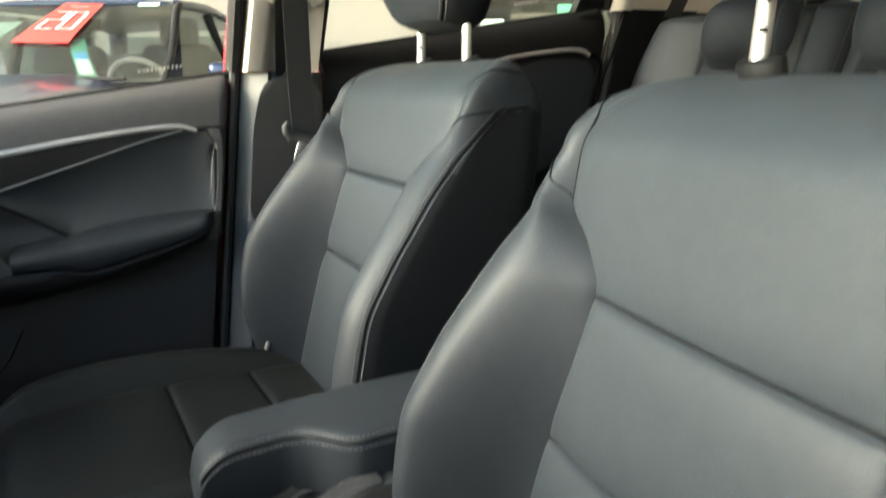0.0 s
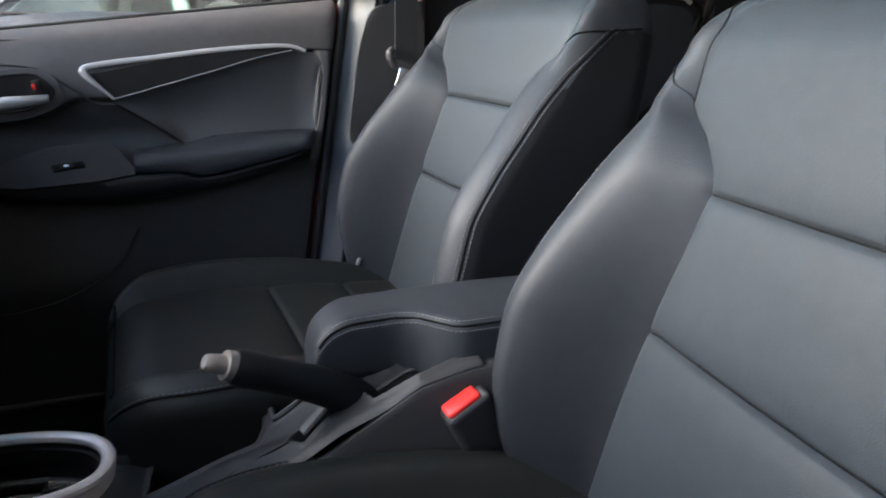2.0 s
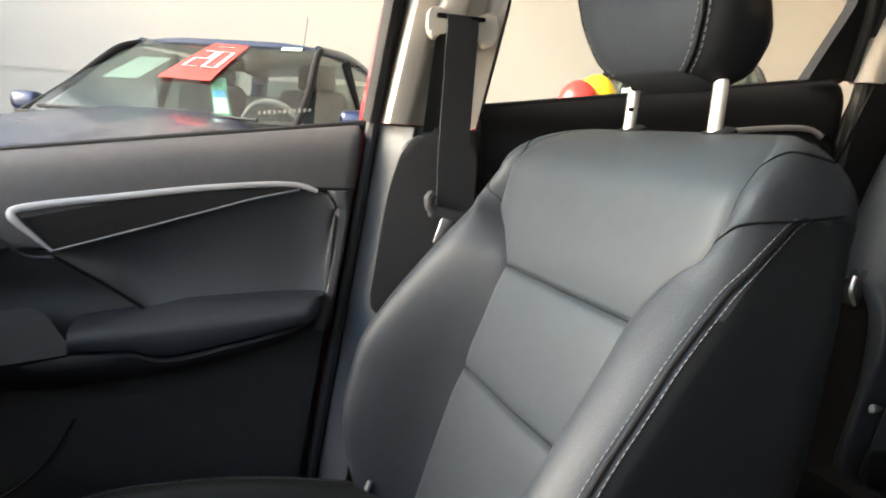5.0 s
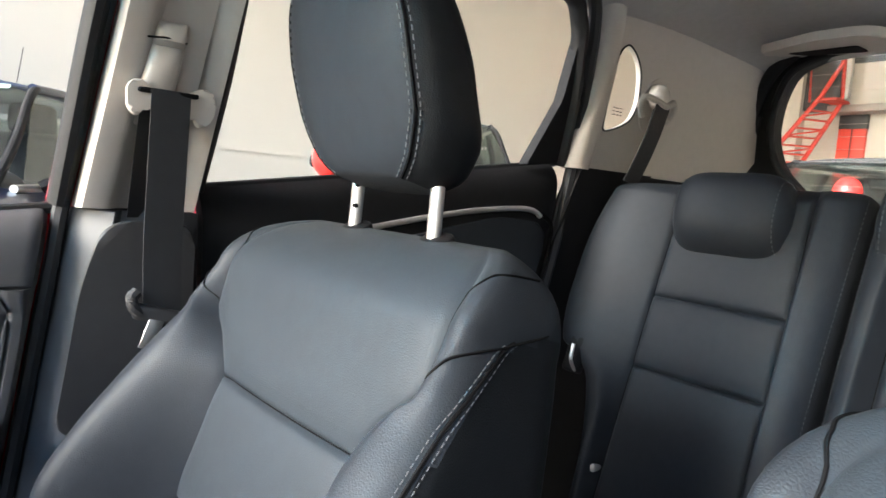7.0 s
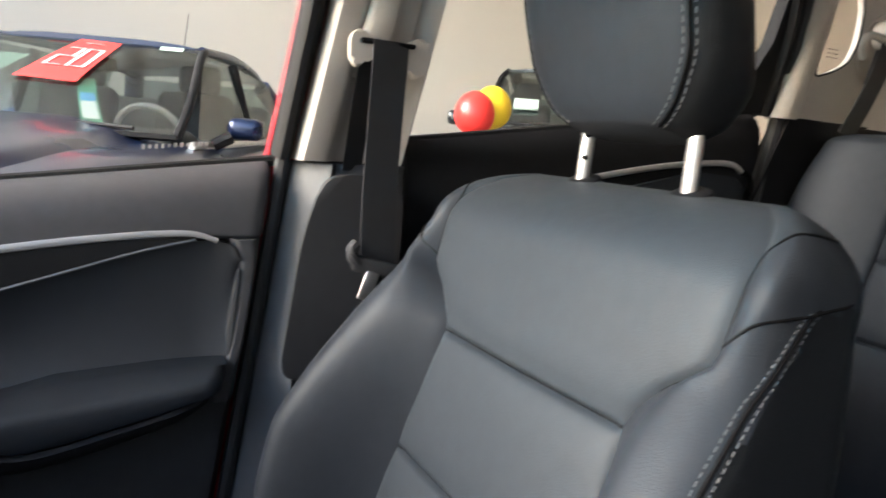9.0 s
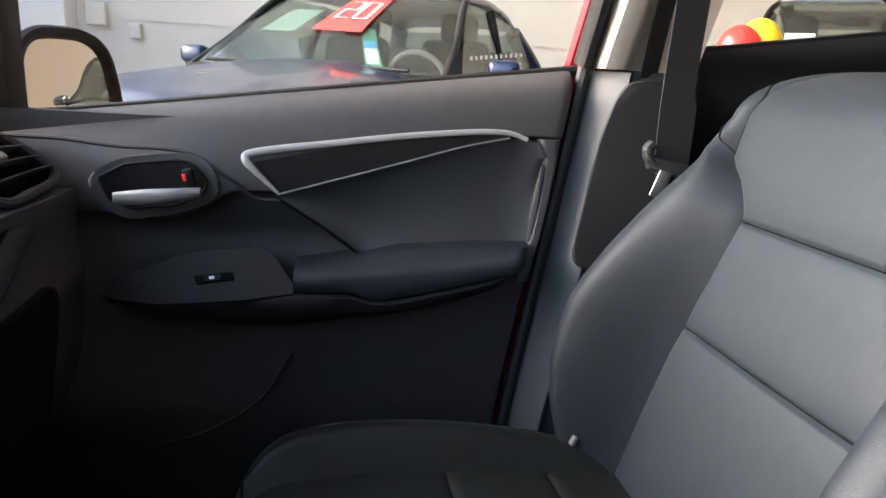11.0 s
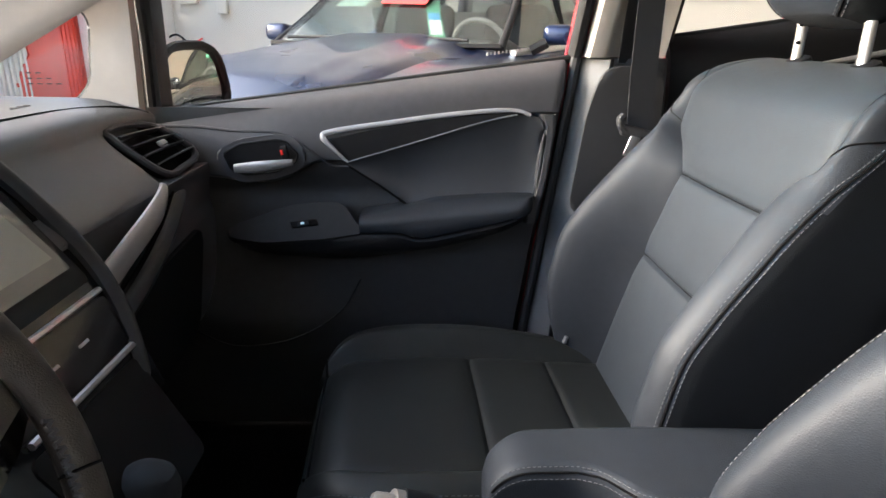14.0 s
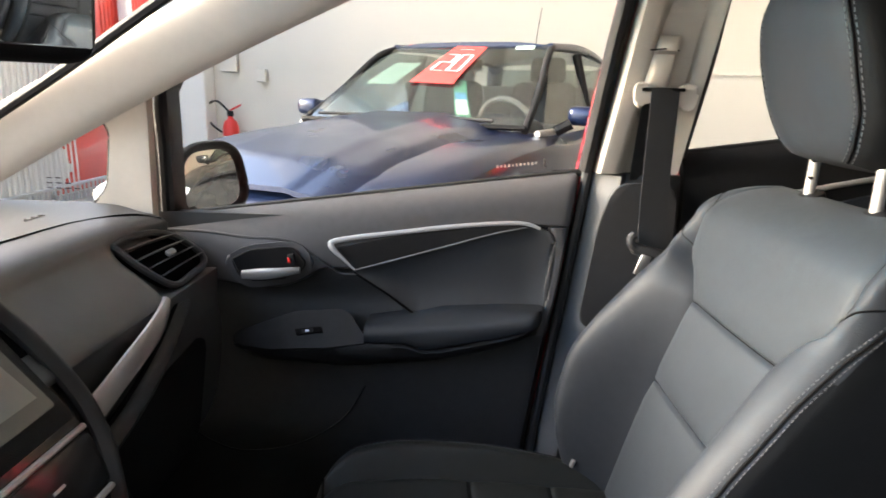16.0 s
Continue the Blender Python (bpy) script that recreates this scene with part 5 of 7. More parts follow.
def headrest_lines(pt):
    rows, mids = [], []
    for q in (7, 41):
        line, lo, hi = [], [], []
        for s in np.linspace(0.001, 0.215, 40):
            r = head_ring(pt, s, 48, 0.0008)
            line.append(r[q])
            lo.append(r[q] + 0.0055 * (r[q - 1] - r[q]).normalized())
            hi.append(r[q] + 0.0055 * (r[q + 1] - r[q]).normalized())
        rows += [lo, hi]
        mids.append(line)
    return rows, mids


front_seat((0.281, 1.000, 0.66), 15.0, "black leather front passenger seat with stitched side bolsters and raised headrest")
front_seat((0.290, 0.321, 0.621), 11.5, "black leather driver's seat with grey stitching and raised headrest", 0.030, 0.011, -4.0)


# ---- rear bench ----
rear_bench = thing("rear_bench_seat", (1.12, MID, 0.5), "black leather rear bench seat with three backrests and low headrests", "car seat")


def rear_backrest(y0, near, far):
    """One backrest of the bench; near and far are tables of its half-width towards y+ and y-."""
    at, d, rec = (1.122, y0, 0.66), rear_bench, radians(16.7)
    cr, sr = math.cos(rec), math.sin(rec)
    pt = lambda u, v, dd: (at[0] + sr * v - cr * dd, at[1] + u, at[2] + cr * v + sr * dd)
    levels = sorted(set([round(v, 4) for v in np.linspace(-0.02, 0.690, 46)] + [round(c + o, 4) for c in (0.334, 0.482) for o in (-0.012, -0.006, -0.003, 0, 0.003, 0.006, 0.012)]))
    tab = lambda W: {"W": W, "pn": [(-0.02, 0.136), (0.40, 0.135), (0.69, 0.128)], "h": [(-0.02, 0.020), (0.20, 0.034), (0.34, 0.038), (0.55, 0.034), (0.69, 0.022)],
                     "e": [(-0.02, -0.030), (0.30, -0.020), (0.69, -0.035)], "edge": 0.055}
    rings = back_rings(tab(near), tab(far), levels, (0.044, 0.040, -0.055, 0.11, 0.03), (0.334, 0.482), pt, 0.006)
    back = part("backrest", loft(rings), LEATHER, d, "black leather backrest", sharp=60)
    count = len(rings[0])
    for i in (7, count - 7):
        part("seam_piping", tube([Vector(r[i]) + Vector((-0.0004, 0, 0)) for r in rings[4:len(levels) - 2]], 0.0016, 5), SEAM, back)
    for i in (22, count - 22):
        stitches("stitching", [Vector(r[i]) + Vector((-0.0006, 0, 0)) for r in rings[20:len(levels) + 5]], back, 0.0050, 0.0040, 0.0007)
    return back, pt


def rear_headrest(d, pt, u0, wide):
    rings = []
    for k in range(25):
        s = k / 24
        a0 = 2 * s - 1
        e = math.sqrt(max(0.0, 1 - abs(a0) ** 5))
        u = u0 + wide * a0
        ring = []
        for q in range(28):
            a = 2 * math.pi * q / 28
            ca, sa = math.cos(a), math.sin(a)
            dd = -0.004 + 0.058 * math.copysign(abs(ca) ** 0.7, ca) * (0.35 + 0.65 * e)
            vv = 0.656 + 0.082 * math.copysign(abs(sa) ** 0.75, sa) * (0.30 + 0.70 * e)
            dd -= 0.020 * max(0, -sa) - 0.01 * max(0, sa)
            ring.append(pt(u, vv, dd))
        rings.append(ring)
    h = part("headrest", loft(rings), LEATHER, d, "low black leather headrest", sharp=70)
    for s in (0.86, -0.86):
        a0 = s
        e = math.sqrt(max(0.0, 1 - abs(a0) ** 5))
        line = []
        for q in range(60):
            a = math.radians(-100 + 200 * q / 59)
            ca, sa = math.cos(a), math.sin(a)
            dd = -0.004 + 0.0592 * math.copysign(abs(ca) ** 0.7, ca) * (0.35 + 0.65 * e) - 0.020 * max(0, -sa) + 0.01 * max(0, sa)
            vv = 0.656 + 0.0832 * math.copysign(abs(sa) ** 0.75, sa) * (0.30 + 0.70 * e)
            line.append(Vector(pt(u0 + wide * s, vv, dd)))
        stitches("stitching", line, d, 0.0055, 0.004, 0.0008)
    return h


OUT = [(-0.02, 0.185), (0.12, 0.190), (0.22, 0.211), (0.285, 0.232), (0.32, 0.270), (0.345, 0.318), (0.39, 0.332), (0.44, 0.338), (0.52, 0.339), (0.60, 0.334), (0.66, 0.323), (0.69, 0.314)]
INNER = [(-0.02, 0.205), (0.69, 0.214)]
d1, pt1 = rear_backrest(1.050, OUT, INNER)
rear_headrest(d1, pt1, 0.010, 0.113)
for z, x, y in ((0.838, 1.160, 1.204), (0.775, 1.145, 1.196)):
    part("bolt", loft([[(x - h, y + r * math.cos(a), z + r * math.sin(a)) for a in [2 * math.pi * q / 14 for q in range(14)]] for r, h in [(0.009, -0.02), (0.009, 0.0), (0.006, 0.004), (0.003, 0.005)]]), SATIN, d1, "small metal bolt")
part("latch_bracket", moved(rbox((0.03, 0.04, 0.08), 0.008), pose(1.19, 1.30, 0.975, 0, 20, 0)), PLASTIC_DARK, d1)
part("latch_wire", tube(smooth_path([(1.165, 1.290, 1.00), (1.155, 1.285, 0.97), (1.17, 1.285, 0.945)], 5), 0.004, 6), SATIN, d1, "metal latch wire")
d2, pt2 = rear_backrest(0.630, [(-0.02, 0.190), (0.69, 0.196)], [(-0.02, 0.190), (0.69, 0.196)])
rear_headrest(d2, pt2, 0.062, 0.122)
d3, pt3 = rear_backrest(0.215, INNER, OUT)
rear_headrest(d3, pt3, 0.0, 0.113)
part("lap_anchor", moved(rbox((0.05, 0.03, 0.07), 0.012), pose(1.10, 1.12, 0.70)), PLASTIC_DARK, d1)
part("cushion", sheet(lambda u, v: (0.72 + 0.42 * u, 0.0 + 1.32 * v, 0.60 + 0.05 * math.sin(math.pi * u) - 0.015 * bell(v - 0.33, 0.01) - 0.015 * bell(v - 0.67, 0.01)), 20, 60, 0.14), LEATHER_SHADED, rear_bench, "black cushion")


# ================= dashboard =================
def dashboard():
    d = thing("dashboard", (-0.7, MID, 0.7), "black moulded dashboard with silver trim, air vents and centre display", "dashboard")

    def prof(y):
        """Outline of the dashboard at y: top from the windscreen, ridge, face, knee."""
        c = bell(y - MID, 0.17)
        e = max(0, (y - 1.12) / 0.21)
        dr = -0.012 * e ** 2
        k = max(0.0, min(1.0, (y - 1.110) / 0.035))
        k = k * k * (3 - 2 * k)
        sx, sz = -0.024 * k, -0.022 * k
        return [(-1.06, 1.150), (-0.85, 1.152), (-0.68, 1.150), (-0.615, 1.149 + dr), (-0.580, 1.142 + dr), (-0.562, 1.128 + dr), (-0.553 + 0.5 * sx, 1.112 + dr + 0.5 * sz), (-0.530 + sx, 1.090 + dr + sz), (-0.500 + sx, 1.066 + 0.3 * dr + sz), (-0.476 + sx, 1.042 + 0.6 * sz),
                (-0.468 + 0.3 * sx, 1.030), (-0.470, 1.022), (-0.474, 0.965), (-0.472, 0.946), (-0.468, 0.925), (-0.470, 0.88), (-0.484, 0.78), (-0.53, 0.68), (-0.62, 0.62), (-0.80, 0.58)]

    def body(y0, y1, n):
        rings = []
        for k in range(n):
            y = y0 + (y1 - y0) * k / (n - 1)
            pts = smooth_path([(x, y, z) for x, z in prof(y)], 4)
            rings.append(pts + [(-0.95, y, 0.60), (-1.06, y, 0.80)])
        return loft(rings)
    part("dash_body", body(0.80, 1.335, 28), DASH, d, sharp=50)
    part("dash_body", body(-0.02, 0.545, 16), DASH, d, sharp=50)
    part("dash_top", sheet(lambda u, v: (-1.06 + 0.50 * u, 0.545 + 0.255 * v, 1.152 - 0.02 * u ** 6), 10, 8, 0.04), DASH, d)
    # ridge line across the top, and the airbag mark
    part("top_groove", tube(smooth_path([(-0.652, 0.82, 1.1505), (-0.645, 1.00, 1.1505), (-0.635, 1.15, 1.149), (-0.60, 1.27, 1.142), (-0.57, 1.325, 1.125)], 8), 0.0024, 5), SEAM, d)
    mk = [tube([(-0.715 - 0.006 * (k % 2), 1.150 + 0.009 * k, 1.1515), (-0.715 + 0.006, 1.150 + 0.009 * k, 1.1515)], 0.0014, 4) for k in range(6)]
    part("airbag_mark", merge(*mk), PLASTIC_DARK, d, "small embossed mark")
    # silver trim sweeping up to the door
    line = smooth_path([(-0.456, 0.82, 0.955), (-0.454, 0.88, 0.966), (-0.453, 0.947, 0.984), (-0.453, 1.01, 1.000), (-0.456, 1.06, 1.013), (-0.464, 1.10, 1.024), (-0.474, 1.125, 1.030)], 8)
    rings = []
    for i, p in enumerate(line):
        s = i / (len(line) - 1)
        h = 0.0225 * (1 - 0.70 * max(0, (s - 0.55) / 0.45) ** 2)
        rings.append([p + Vector((0.008 * math.cos(a), 0, h * math.sin(a))) for a in [2 * math.pi * q / 14 for q in range(14)]])
    part("silver_trim", loft(rings), SILVER, d, "satin silver dash trim")
    low = smooth_path([(-0.464, 0.83, 0.888), (-0.462, 0.95, 0.918), (-0.465, 1.06, 0.958), (-0.478, 1.15, 0.990), (-0.498, 1.22, 1.002)], 8)
    part("knee_roll", tube(low, 0.024, 12, flat=0.8), PLASTIC, d)
    part("trim_gap", tube([p + Vector((0.006, 0, 0.022)) for p in low], 0.004, 6), SEAM, d)
    # glove box
    part("glove_box_door", slab(rounded([(0.86, 0.90), (1.24, 0.93), (1.23, 0.72), (0.88, 0.71)], 0.03), 0, 0.012, lambda a, b, o: (-0.470 - 0.12 * max(0, 0.92 - b) + o, a, b), 0.005), PLASTIC_DARK, d)
    # side vent: a deep mouth with four broad blades
    A, B, C, D = Vector((-0.566, 1.136, 1.116)), Vector((-0.556, 1.322, 1.106)), Vector((-0.484, 1.326, 1.044)), Vector((-0.488, 1.160, 1.036))
    q = lambda s, t: (A * (1 - s) + B * s) * (1 - t) + (D * (1 - s) + C * s) * t
    nrm = (B - A).cross(D - A).normalized()
    nrm = nrm if nrm.x > 0 else -nrm
    border = [q(s, t) for s, t in [(0.0, 0.02), (0.25, -0.05), (0.60, -0.04), (0.86, 0.10), (1.0, 0.42), (1.02, 0.80), (0.86, 1.0), (0.50, 1.03), (0.14, 1.0), (0.02, 0.55)]]
    ring = smooth_path(border + border[:1], 6)[:-1]
    vent = part("air_vent", tube([p + nrm * 0.002 for p in ring], 0.0066, 8, closed=True), PLASTIC_GREY, d, "dark grey air vent frame")
    cen = sum(ring, Vector()) / len(ring)
    part("vent_mouth", loft([[cen + (p - cen) * k + nrm * h for p in ring] for k, h in ((0.97, 0.002), (0.95, -0.010), (0.92, -0.016))], cap=False), PLASTIC_DARK, vent)
    part("vent_throat", ([cen - nrm * 0.0165] + [cen + (p - cen) * 0.93 - nrm * 0.016 for p in ring], [(0, i + 1, (i + 1) % len(ring) + 1) for i in range(len(ring))]), SEAM, vent)
    down = (D - A).normalized()
    for k in range(4):
        t = 0.20 + 0.205 * k
        a, b = q(0.05 + 0.01 * k, t), q(0.93 + 0.02 * k, t)
        e1, e2 = nrm * 0.010 - down * 0.001, nrm * -0.010 - down * 0.006
        rings = [[p + e1 + down * 0.0012, p + e1 - down * 0.0012, p + e2 - down * 0.0012, p + e2 + down * 0.0012] for p in [a.lerp(b, w) + nrm * 0.004 * math.sin(math.pi * w) for w in np.linspace(0, 1, 10)]]
        part("vent_slat", loft(rings), PLASTIC_SOFT, vent, "grey vent blade")
    part("vent_tab", moved(rbox((0.012, 0.026, 0.008), 0.003), Matrix.Translation(q(0.50, 0.52) + nrm * 0.013) @ pose(0, 0, 0, 0, 40, 0)), HANDLE, vent, "silver vent tab")

    # centre stack, sloping towards the cabin
    def st(y, z, o):
        return -0.459 - 0.66 * (z - 1.007) + 0.835 * o, y, z + 0.55 * o
    stack = part("centre_console_face", slab(rounded([(0.525, 1.135), (0.81, 1.128), (0.832, 1.00), (0.815, 0.90), (0.79, 0.84), (0.55, 0.84), (0.515, 0.92), (0.505, 1.00)], 0.02), -0.10, 0.0, st, 0.008), GLOSS, d, "gloss black centre panel")
    part("side_fin", tube(smooth_path([(-0.545, 0.790, 1.142), (-0.533, 0.812, 1.128), (-0.492, 0.832, 1.066), (-0.452, 0.840, 1.003), (-0.420, 0.828, 0.950), (-0.400, 0.808, 0.915), (-0.385, 0.788, 0.885), (-0.378, 0.775, 0.845)], 8), 0.0115, 10, up=(0, 1, 0), flat=1.1), PLASTIC, stack, "curved black fin")
    disp = part("display", slab(rounded([(0.540, 1.112), (0.795, 1.106), (0.812, 0.986), (0.535, 0.984)], 0.008), 0, 0.006, st, 0.002), PLASTIC_DARK, d, "dark centre display")
    part("display_border", slab(rounded([(0.548, 1.104), (0.779, 1.100), (0.797, 1.006), (0.545, 1.004)], 0.004), 0.006, 0.0075, st, 0.0005), SCREEN, disp)
    part("display_glass", slab([(0.560, 1.097), (0.760, 1.094), (0.781, 1.022), (0.558, 1.020)], 0.0075, 0.0085, st, 0.0), material("display_face", (0.19, 0.195, 0.185), 0.22, vary=0.04, coat=0.4), disp, "grey glass face")
    for z, a, b in ((0.973, 0.560, 0.814), (0.910, 0.585, 0.792)):
        part("silver_line", tube([st(a, z, 0.004), st(b, z, 0.004)], 0.0042, 6), SATIN, d, "thin silver line")
    part("climate_panel", slab(rounded([(0.55, 0.966), (0.815, 0.966), (0.80, 0.916), (0.56, 0.916)], 0.006), 0, 0.004, st, 0.001), GLOSS, d, "gloss black climate panel")
    for y in (0.60, 0.66, 0.72):
        part("climate_mark", slab([(y, 0.944), (y + 0.02, 0.944), (y + 0.02, 0.941), (y, 0.941)], 0.004, 0.0045, st, 0), SILVER, d)
    part("lower_face", slab(rounded([(0.57, 0.90), (0.785, 0.90), (0.77, 0.78), (0.58, 0.78)], 0.01), -0.05, 0.002, st, 0.002), PLASTIC_DARK, d)
    # instrument binnacle before the wheel
    part("binnacle", sheet(lambda u, v: (-0.60 + 0.14 * u, 0.327 - 0.19 + 0.38 * v, 1.15 + 0.085 * math.sin(math.pi * v) ** 0.6 * math.sin(math.pi * (0.25 + 0.6 * u))), 10, 18, 0.015), PLASTIC_SOFT, d, "hooded instrument binnacle")
    return d


dashboard()


# ================= steering wheel =================
def steering_wheel():
    C, H, tilt, R, turned = Vector((-0.283, 0.302, 1.06)), Vector((-0.2809, 0.2665, 1.0721)), radians(31), 0.1763, radians(-14)
    nx = Vector((math.cos(tilt), 0, math.sin(tilt)))
    up = Vector((-math.sin(tilt), 0, math.cos(tilt)))
    side = Vector((0, 1, 0))
    rim_n = Vector((math.cos(radians(27.5)), 0, math.sin(radians(27.5))))
    rim_up = Vector((-math.sin(radians(27.5)), 0, math.cos(radians(27.5))))
    d = thing("steering_wheel", C, "worn black leather steering wheel with silver spoke trim", "steering wheel")

    def at(a, b, o=0.0):
        c, s = math.cos(turned), math.sin(turned)
        return C + side * (a * c - b * s) + up * (a * s + b * c) + nx * (o - 0.022)
    rim = []
    for k in range(96):
        t = 2 * math.pi * k / 96
        rad = side * math.cos(t) + rim_up * math.sin(t)
        a = math.degrees(t) - 360 * (math.degrees(t) > 90)
        c = H + R * linear(a, [(-270, 1.0), (-200, 0.94), (-150, 0.89), (-130, 0.885), (-105, 0.912), (-85, 0.955), (-60, 1.0), (90, 1.0)]) * rad
        w = linear(a, [(-270, 0.0135), (-150, 0.0175), (-100, 0.0180), (-60, 0.0140), (-40, 0.0135), (90, 0.0135)])
        rim.append([c + rad * w * math.cos(q) + rim_n * 0.9 * w * math.sin(q) for q in [2 * math.pi * j / 16 for j in range(16)]])
    rim.append(rim[0])
    part("rim", loft(rim, cap=False), LEATHER_OLD, d, "worn black leather rim")
    lace = []
    for k in range(22):
        t = radians(-58 + 46 * k / 21)
        rad = side * math.cos(t) + rim_up * math.sin(t)
        nxt = side * -math.sin(t) + rim_up * math.cos(t)
        p = H + rad * (R - 0.0115) + rim_n * 0.004
        lace.append(tube([p - rad * 0.005 - nxt * 0.002, p + rad * 0.0045 + rim_n * 0.002 + nxt * 0.002], 0.0019, 5))
        lace.append(tube([p - rad * 0.005 + nxt * 0.003, p + rad * 0.0045 + rim_n * 0.002 - nxt * 0.001], 0.0017, 5))
    part("rim_lacing", merge(*lace), THREAD, d, "braided seam")
    for t in (-24, 204):
        t = radians(t)
        rad = side * math.cos(t) + rim_up * math.sin(t)
        part("rim_joint", tube([H + rad * R + (rad * math.cos(q) + rim_n * 0.9 * math.sin(q)) * 0.0138 for q in [2 * math.pi * j / 20 for j in range(20)]], 0.0011, 5, closed=True), SEAM, d)
    # airbag pad, centred on the rim's axis
    pad_mat = material("wheel_pad_plastic", (0.085, 0.078, 0.068), 0.5, bump=0.5, bump_scale=700, vary=0.15)

    def on(a, b, o=0.0):
        return C + side * (a - 0.0355) + up * b + nx * o

    def outline(q):
        ca, sa = math.cos(q), math.sin(q)
        a = 0.082 * math.copysign(abs(ca) ** 0.75, ca) * (1 - 0.42 * max(0, -sa) ** 1.5)
        return a, (0.052 if sa > 0 else 0.082) * math.copysign(abs(sa) ** 0.85, sa)
    dome = [[on(k * outline(q)[0], k * outline(q)[1], o) for q in [2 * math.pi * j / 48 for j in range(48)]] for k, o in [(1.0, -0.045), (1.0, -0.010), (0.985, -0.003), (0.94, 0.002), (0.80, 0.007), (0.55, 0.0105), (0.25, 0.0120), (0.01, 0.0122)]]
    hub = part("airbag_pad", loft(dome), pad_mat, d, "dark grey grained airbag cover", sharp=60)
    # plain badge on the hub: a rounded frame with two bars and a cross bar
    ba = [(0.029 * math.copysign(abs(math.cos(q)) ** 0.6, math.cos(q)) * (1.0 + 0.10 * math.sin(q)), 0.004 + 0.019 * math.copysign(abs(math.sin(q)) ** 0.6, math.sin(q))) for q in [2 * math.pi * j / 32 for j in range(32)]]
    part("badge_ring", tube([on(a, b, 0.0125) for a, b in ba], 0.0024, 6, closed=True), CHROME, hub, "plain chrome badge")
    for s in (1, -1):
        part("badge_bar", tube([on(s * 0.017, 0.021, 0.0125), on(s * 0.012, -0.013, 0.0125)], 0.0030, 6), CHROME, hub)
    part("badge_bar", tube([on(-0.013, 0.003, 0.0125), on(0.013, 0.003, 0.0125)], 0.0028, 6), CHROME, hub)
    mk = [tube([on(0.018 + 0.005 * k, -0.056 + 0.006 * j, 0.0068), on(0.0215 + 0.005 * k, -0.0525 + 0.006 * j, 0.0070)], 0.0008, 4) for j in range(3) for k in range(3)]
    part("airbag_mark", merge(*mk), PLASTIC_SOFT, hub)
    for s in (1, -1):
        # upper spokes with round button clusters
        pan = [(0.072, 0.017), (0.088, 0.036), (0.110, 0.036), (0.147, 0.027), (0.170, 0.0165), (0.177, 0.004), (0.176, -0.005), (0.120, -0.019), (0.078, -0.034), (0.082, -0.006)]
        spoke = part("spoke", slab(rounded([(s * a, b) for a, b in pan], 0.005), -0.024, -0.001, on, 0.004, 3), pad_mat, d, "dark grey spoke")
        cu, cv = s * 0.111, 0.0095
        ov = [(cu + 0.0235 * math.cos(q), cv + 0.0215 * math.sin(q)) for q in [2 * math.pi * j / 28 for j in range(28)]]
        part("thumb_pad", slab(ov, -0.002, 0.001, on, 0.0012), GLOSS, spoke, "round gloss black button cluster")
        part("button_ring", tube([on(a, b, 0.0008) for a, b in ov], 0.0011, 5, closed=True), PLASTIC_SOFT, spoke)
        part("centre_button", slab([(cu + 0.008 * math.cos(q), cv + 0.008 * math.sin(q)) for q in [2 * math.pi * j / 18 for j in range(18)]], 0.001, 0.0025, on, 0.001), PLASTIC, spoke)
        for bx, by in ((0.0, 0.0145), (0.0, -0.0145), (0.0155, 0.0), (-0.0155, 0.0)):
            part("button", slab(rounded([(cu + bx - 0.004, cv + by - 0.0025), (cu + bx + 0.004, cv + by - 0.0025), (cu + bx + 0.004, cv + by + 0.0025), (cu + bx - 0.004, cv + by + 0.0025)], 0.002), 0.001, 0.0022, on, 0.0006), PLASTIC_GREY, spoke)
        br = [(0.176, -0.008), (0.183, -0.012), (0.150, -0.030), (0.104, -0.044), (0.080, -0.066), (0.0765, -0.094), (0.066, -0.094), (0.066, -0.064), (0.078, -0.042), (0.120, -0.022)]
        part("spoke_bridge", slab(rounded([(s * a, b) for a, b in br], 0.004), -0.026, -0.010, on, 0.003), GLOSS, spoke, "gloss black spoke edge")
    # lower spoke: a gloss arm and a silver blade over a ribbed dark web, with a bright foot
    def low(a, b, o=0.0):
        return C + side * (a - 0.0124) + up * (b + 0.0043) + nx * (o - 0.0072)
    arm = rounded([(0.036, -0.062), (0.047, -0.092), (0.062, -0.124), (0.080, -0.161), (0.065, -0.158), (0.046, -0.137), (0.025, -0.104), (0.008, -0.080)], 0.003)
    sp2 = part("lower_spoke", slab(arm, -0.016, 0.004, low, 0.003, 3), GLOSS, d, "gloss black lower spoke")
    part("silver_blade", slab(rounded([(0.012, -0.084), (0.025, -0.104), (0.049, -0.141), (0.031, -0.138), (-0.001, -0.097)], 0.002), -0.006, 0.003, low, 0.002), SPOKE_SILVER, sp2, "pinkish silver spoke blade")
    part("rib_web", slab([(-0.016, -0.078), (0.000, -0.095), (0.033, -0.138), (0.028, -0.154), (-0.012, -0.124), (-0.044, -0.092)], -0.014, -0.002, low, 0.001), PLASTIC_DARK, sp2)
    ribs = [tube([low(-0.006 + 0.0021 * k, -0.0935 - 0.00245 * k, -0.001), low(-0.032 + 0.0026 * k, -0.0975 - 0.0025 * k, -0.001)], 0.0005, 4) for k in range(20)]
    part("ribs", merge(*ribs), PLASTIC_SOFT, sp2)
    part("foot_recess", slab([(0.033, -0.141), (0.058, -0.152), (0.043, -0.159), (0.022, -0.148)], -0.010, 0.001, low, 0.001), SEAM, sp2)
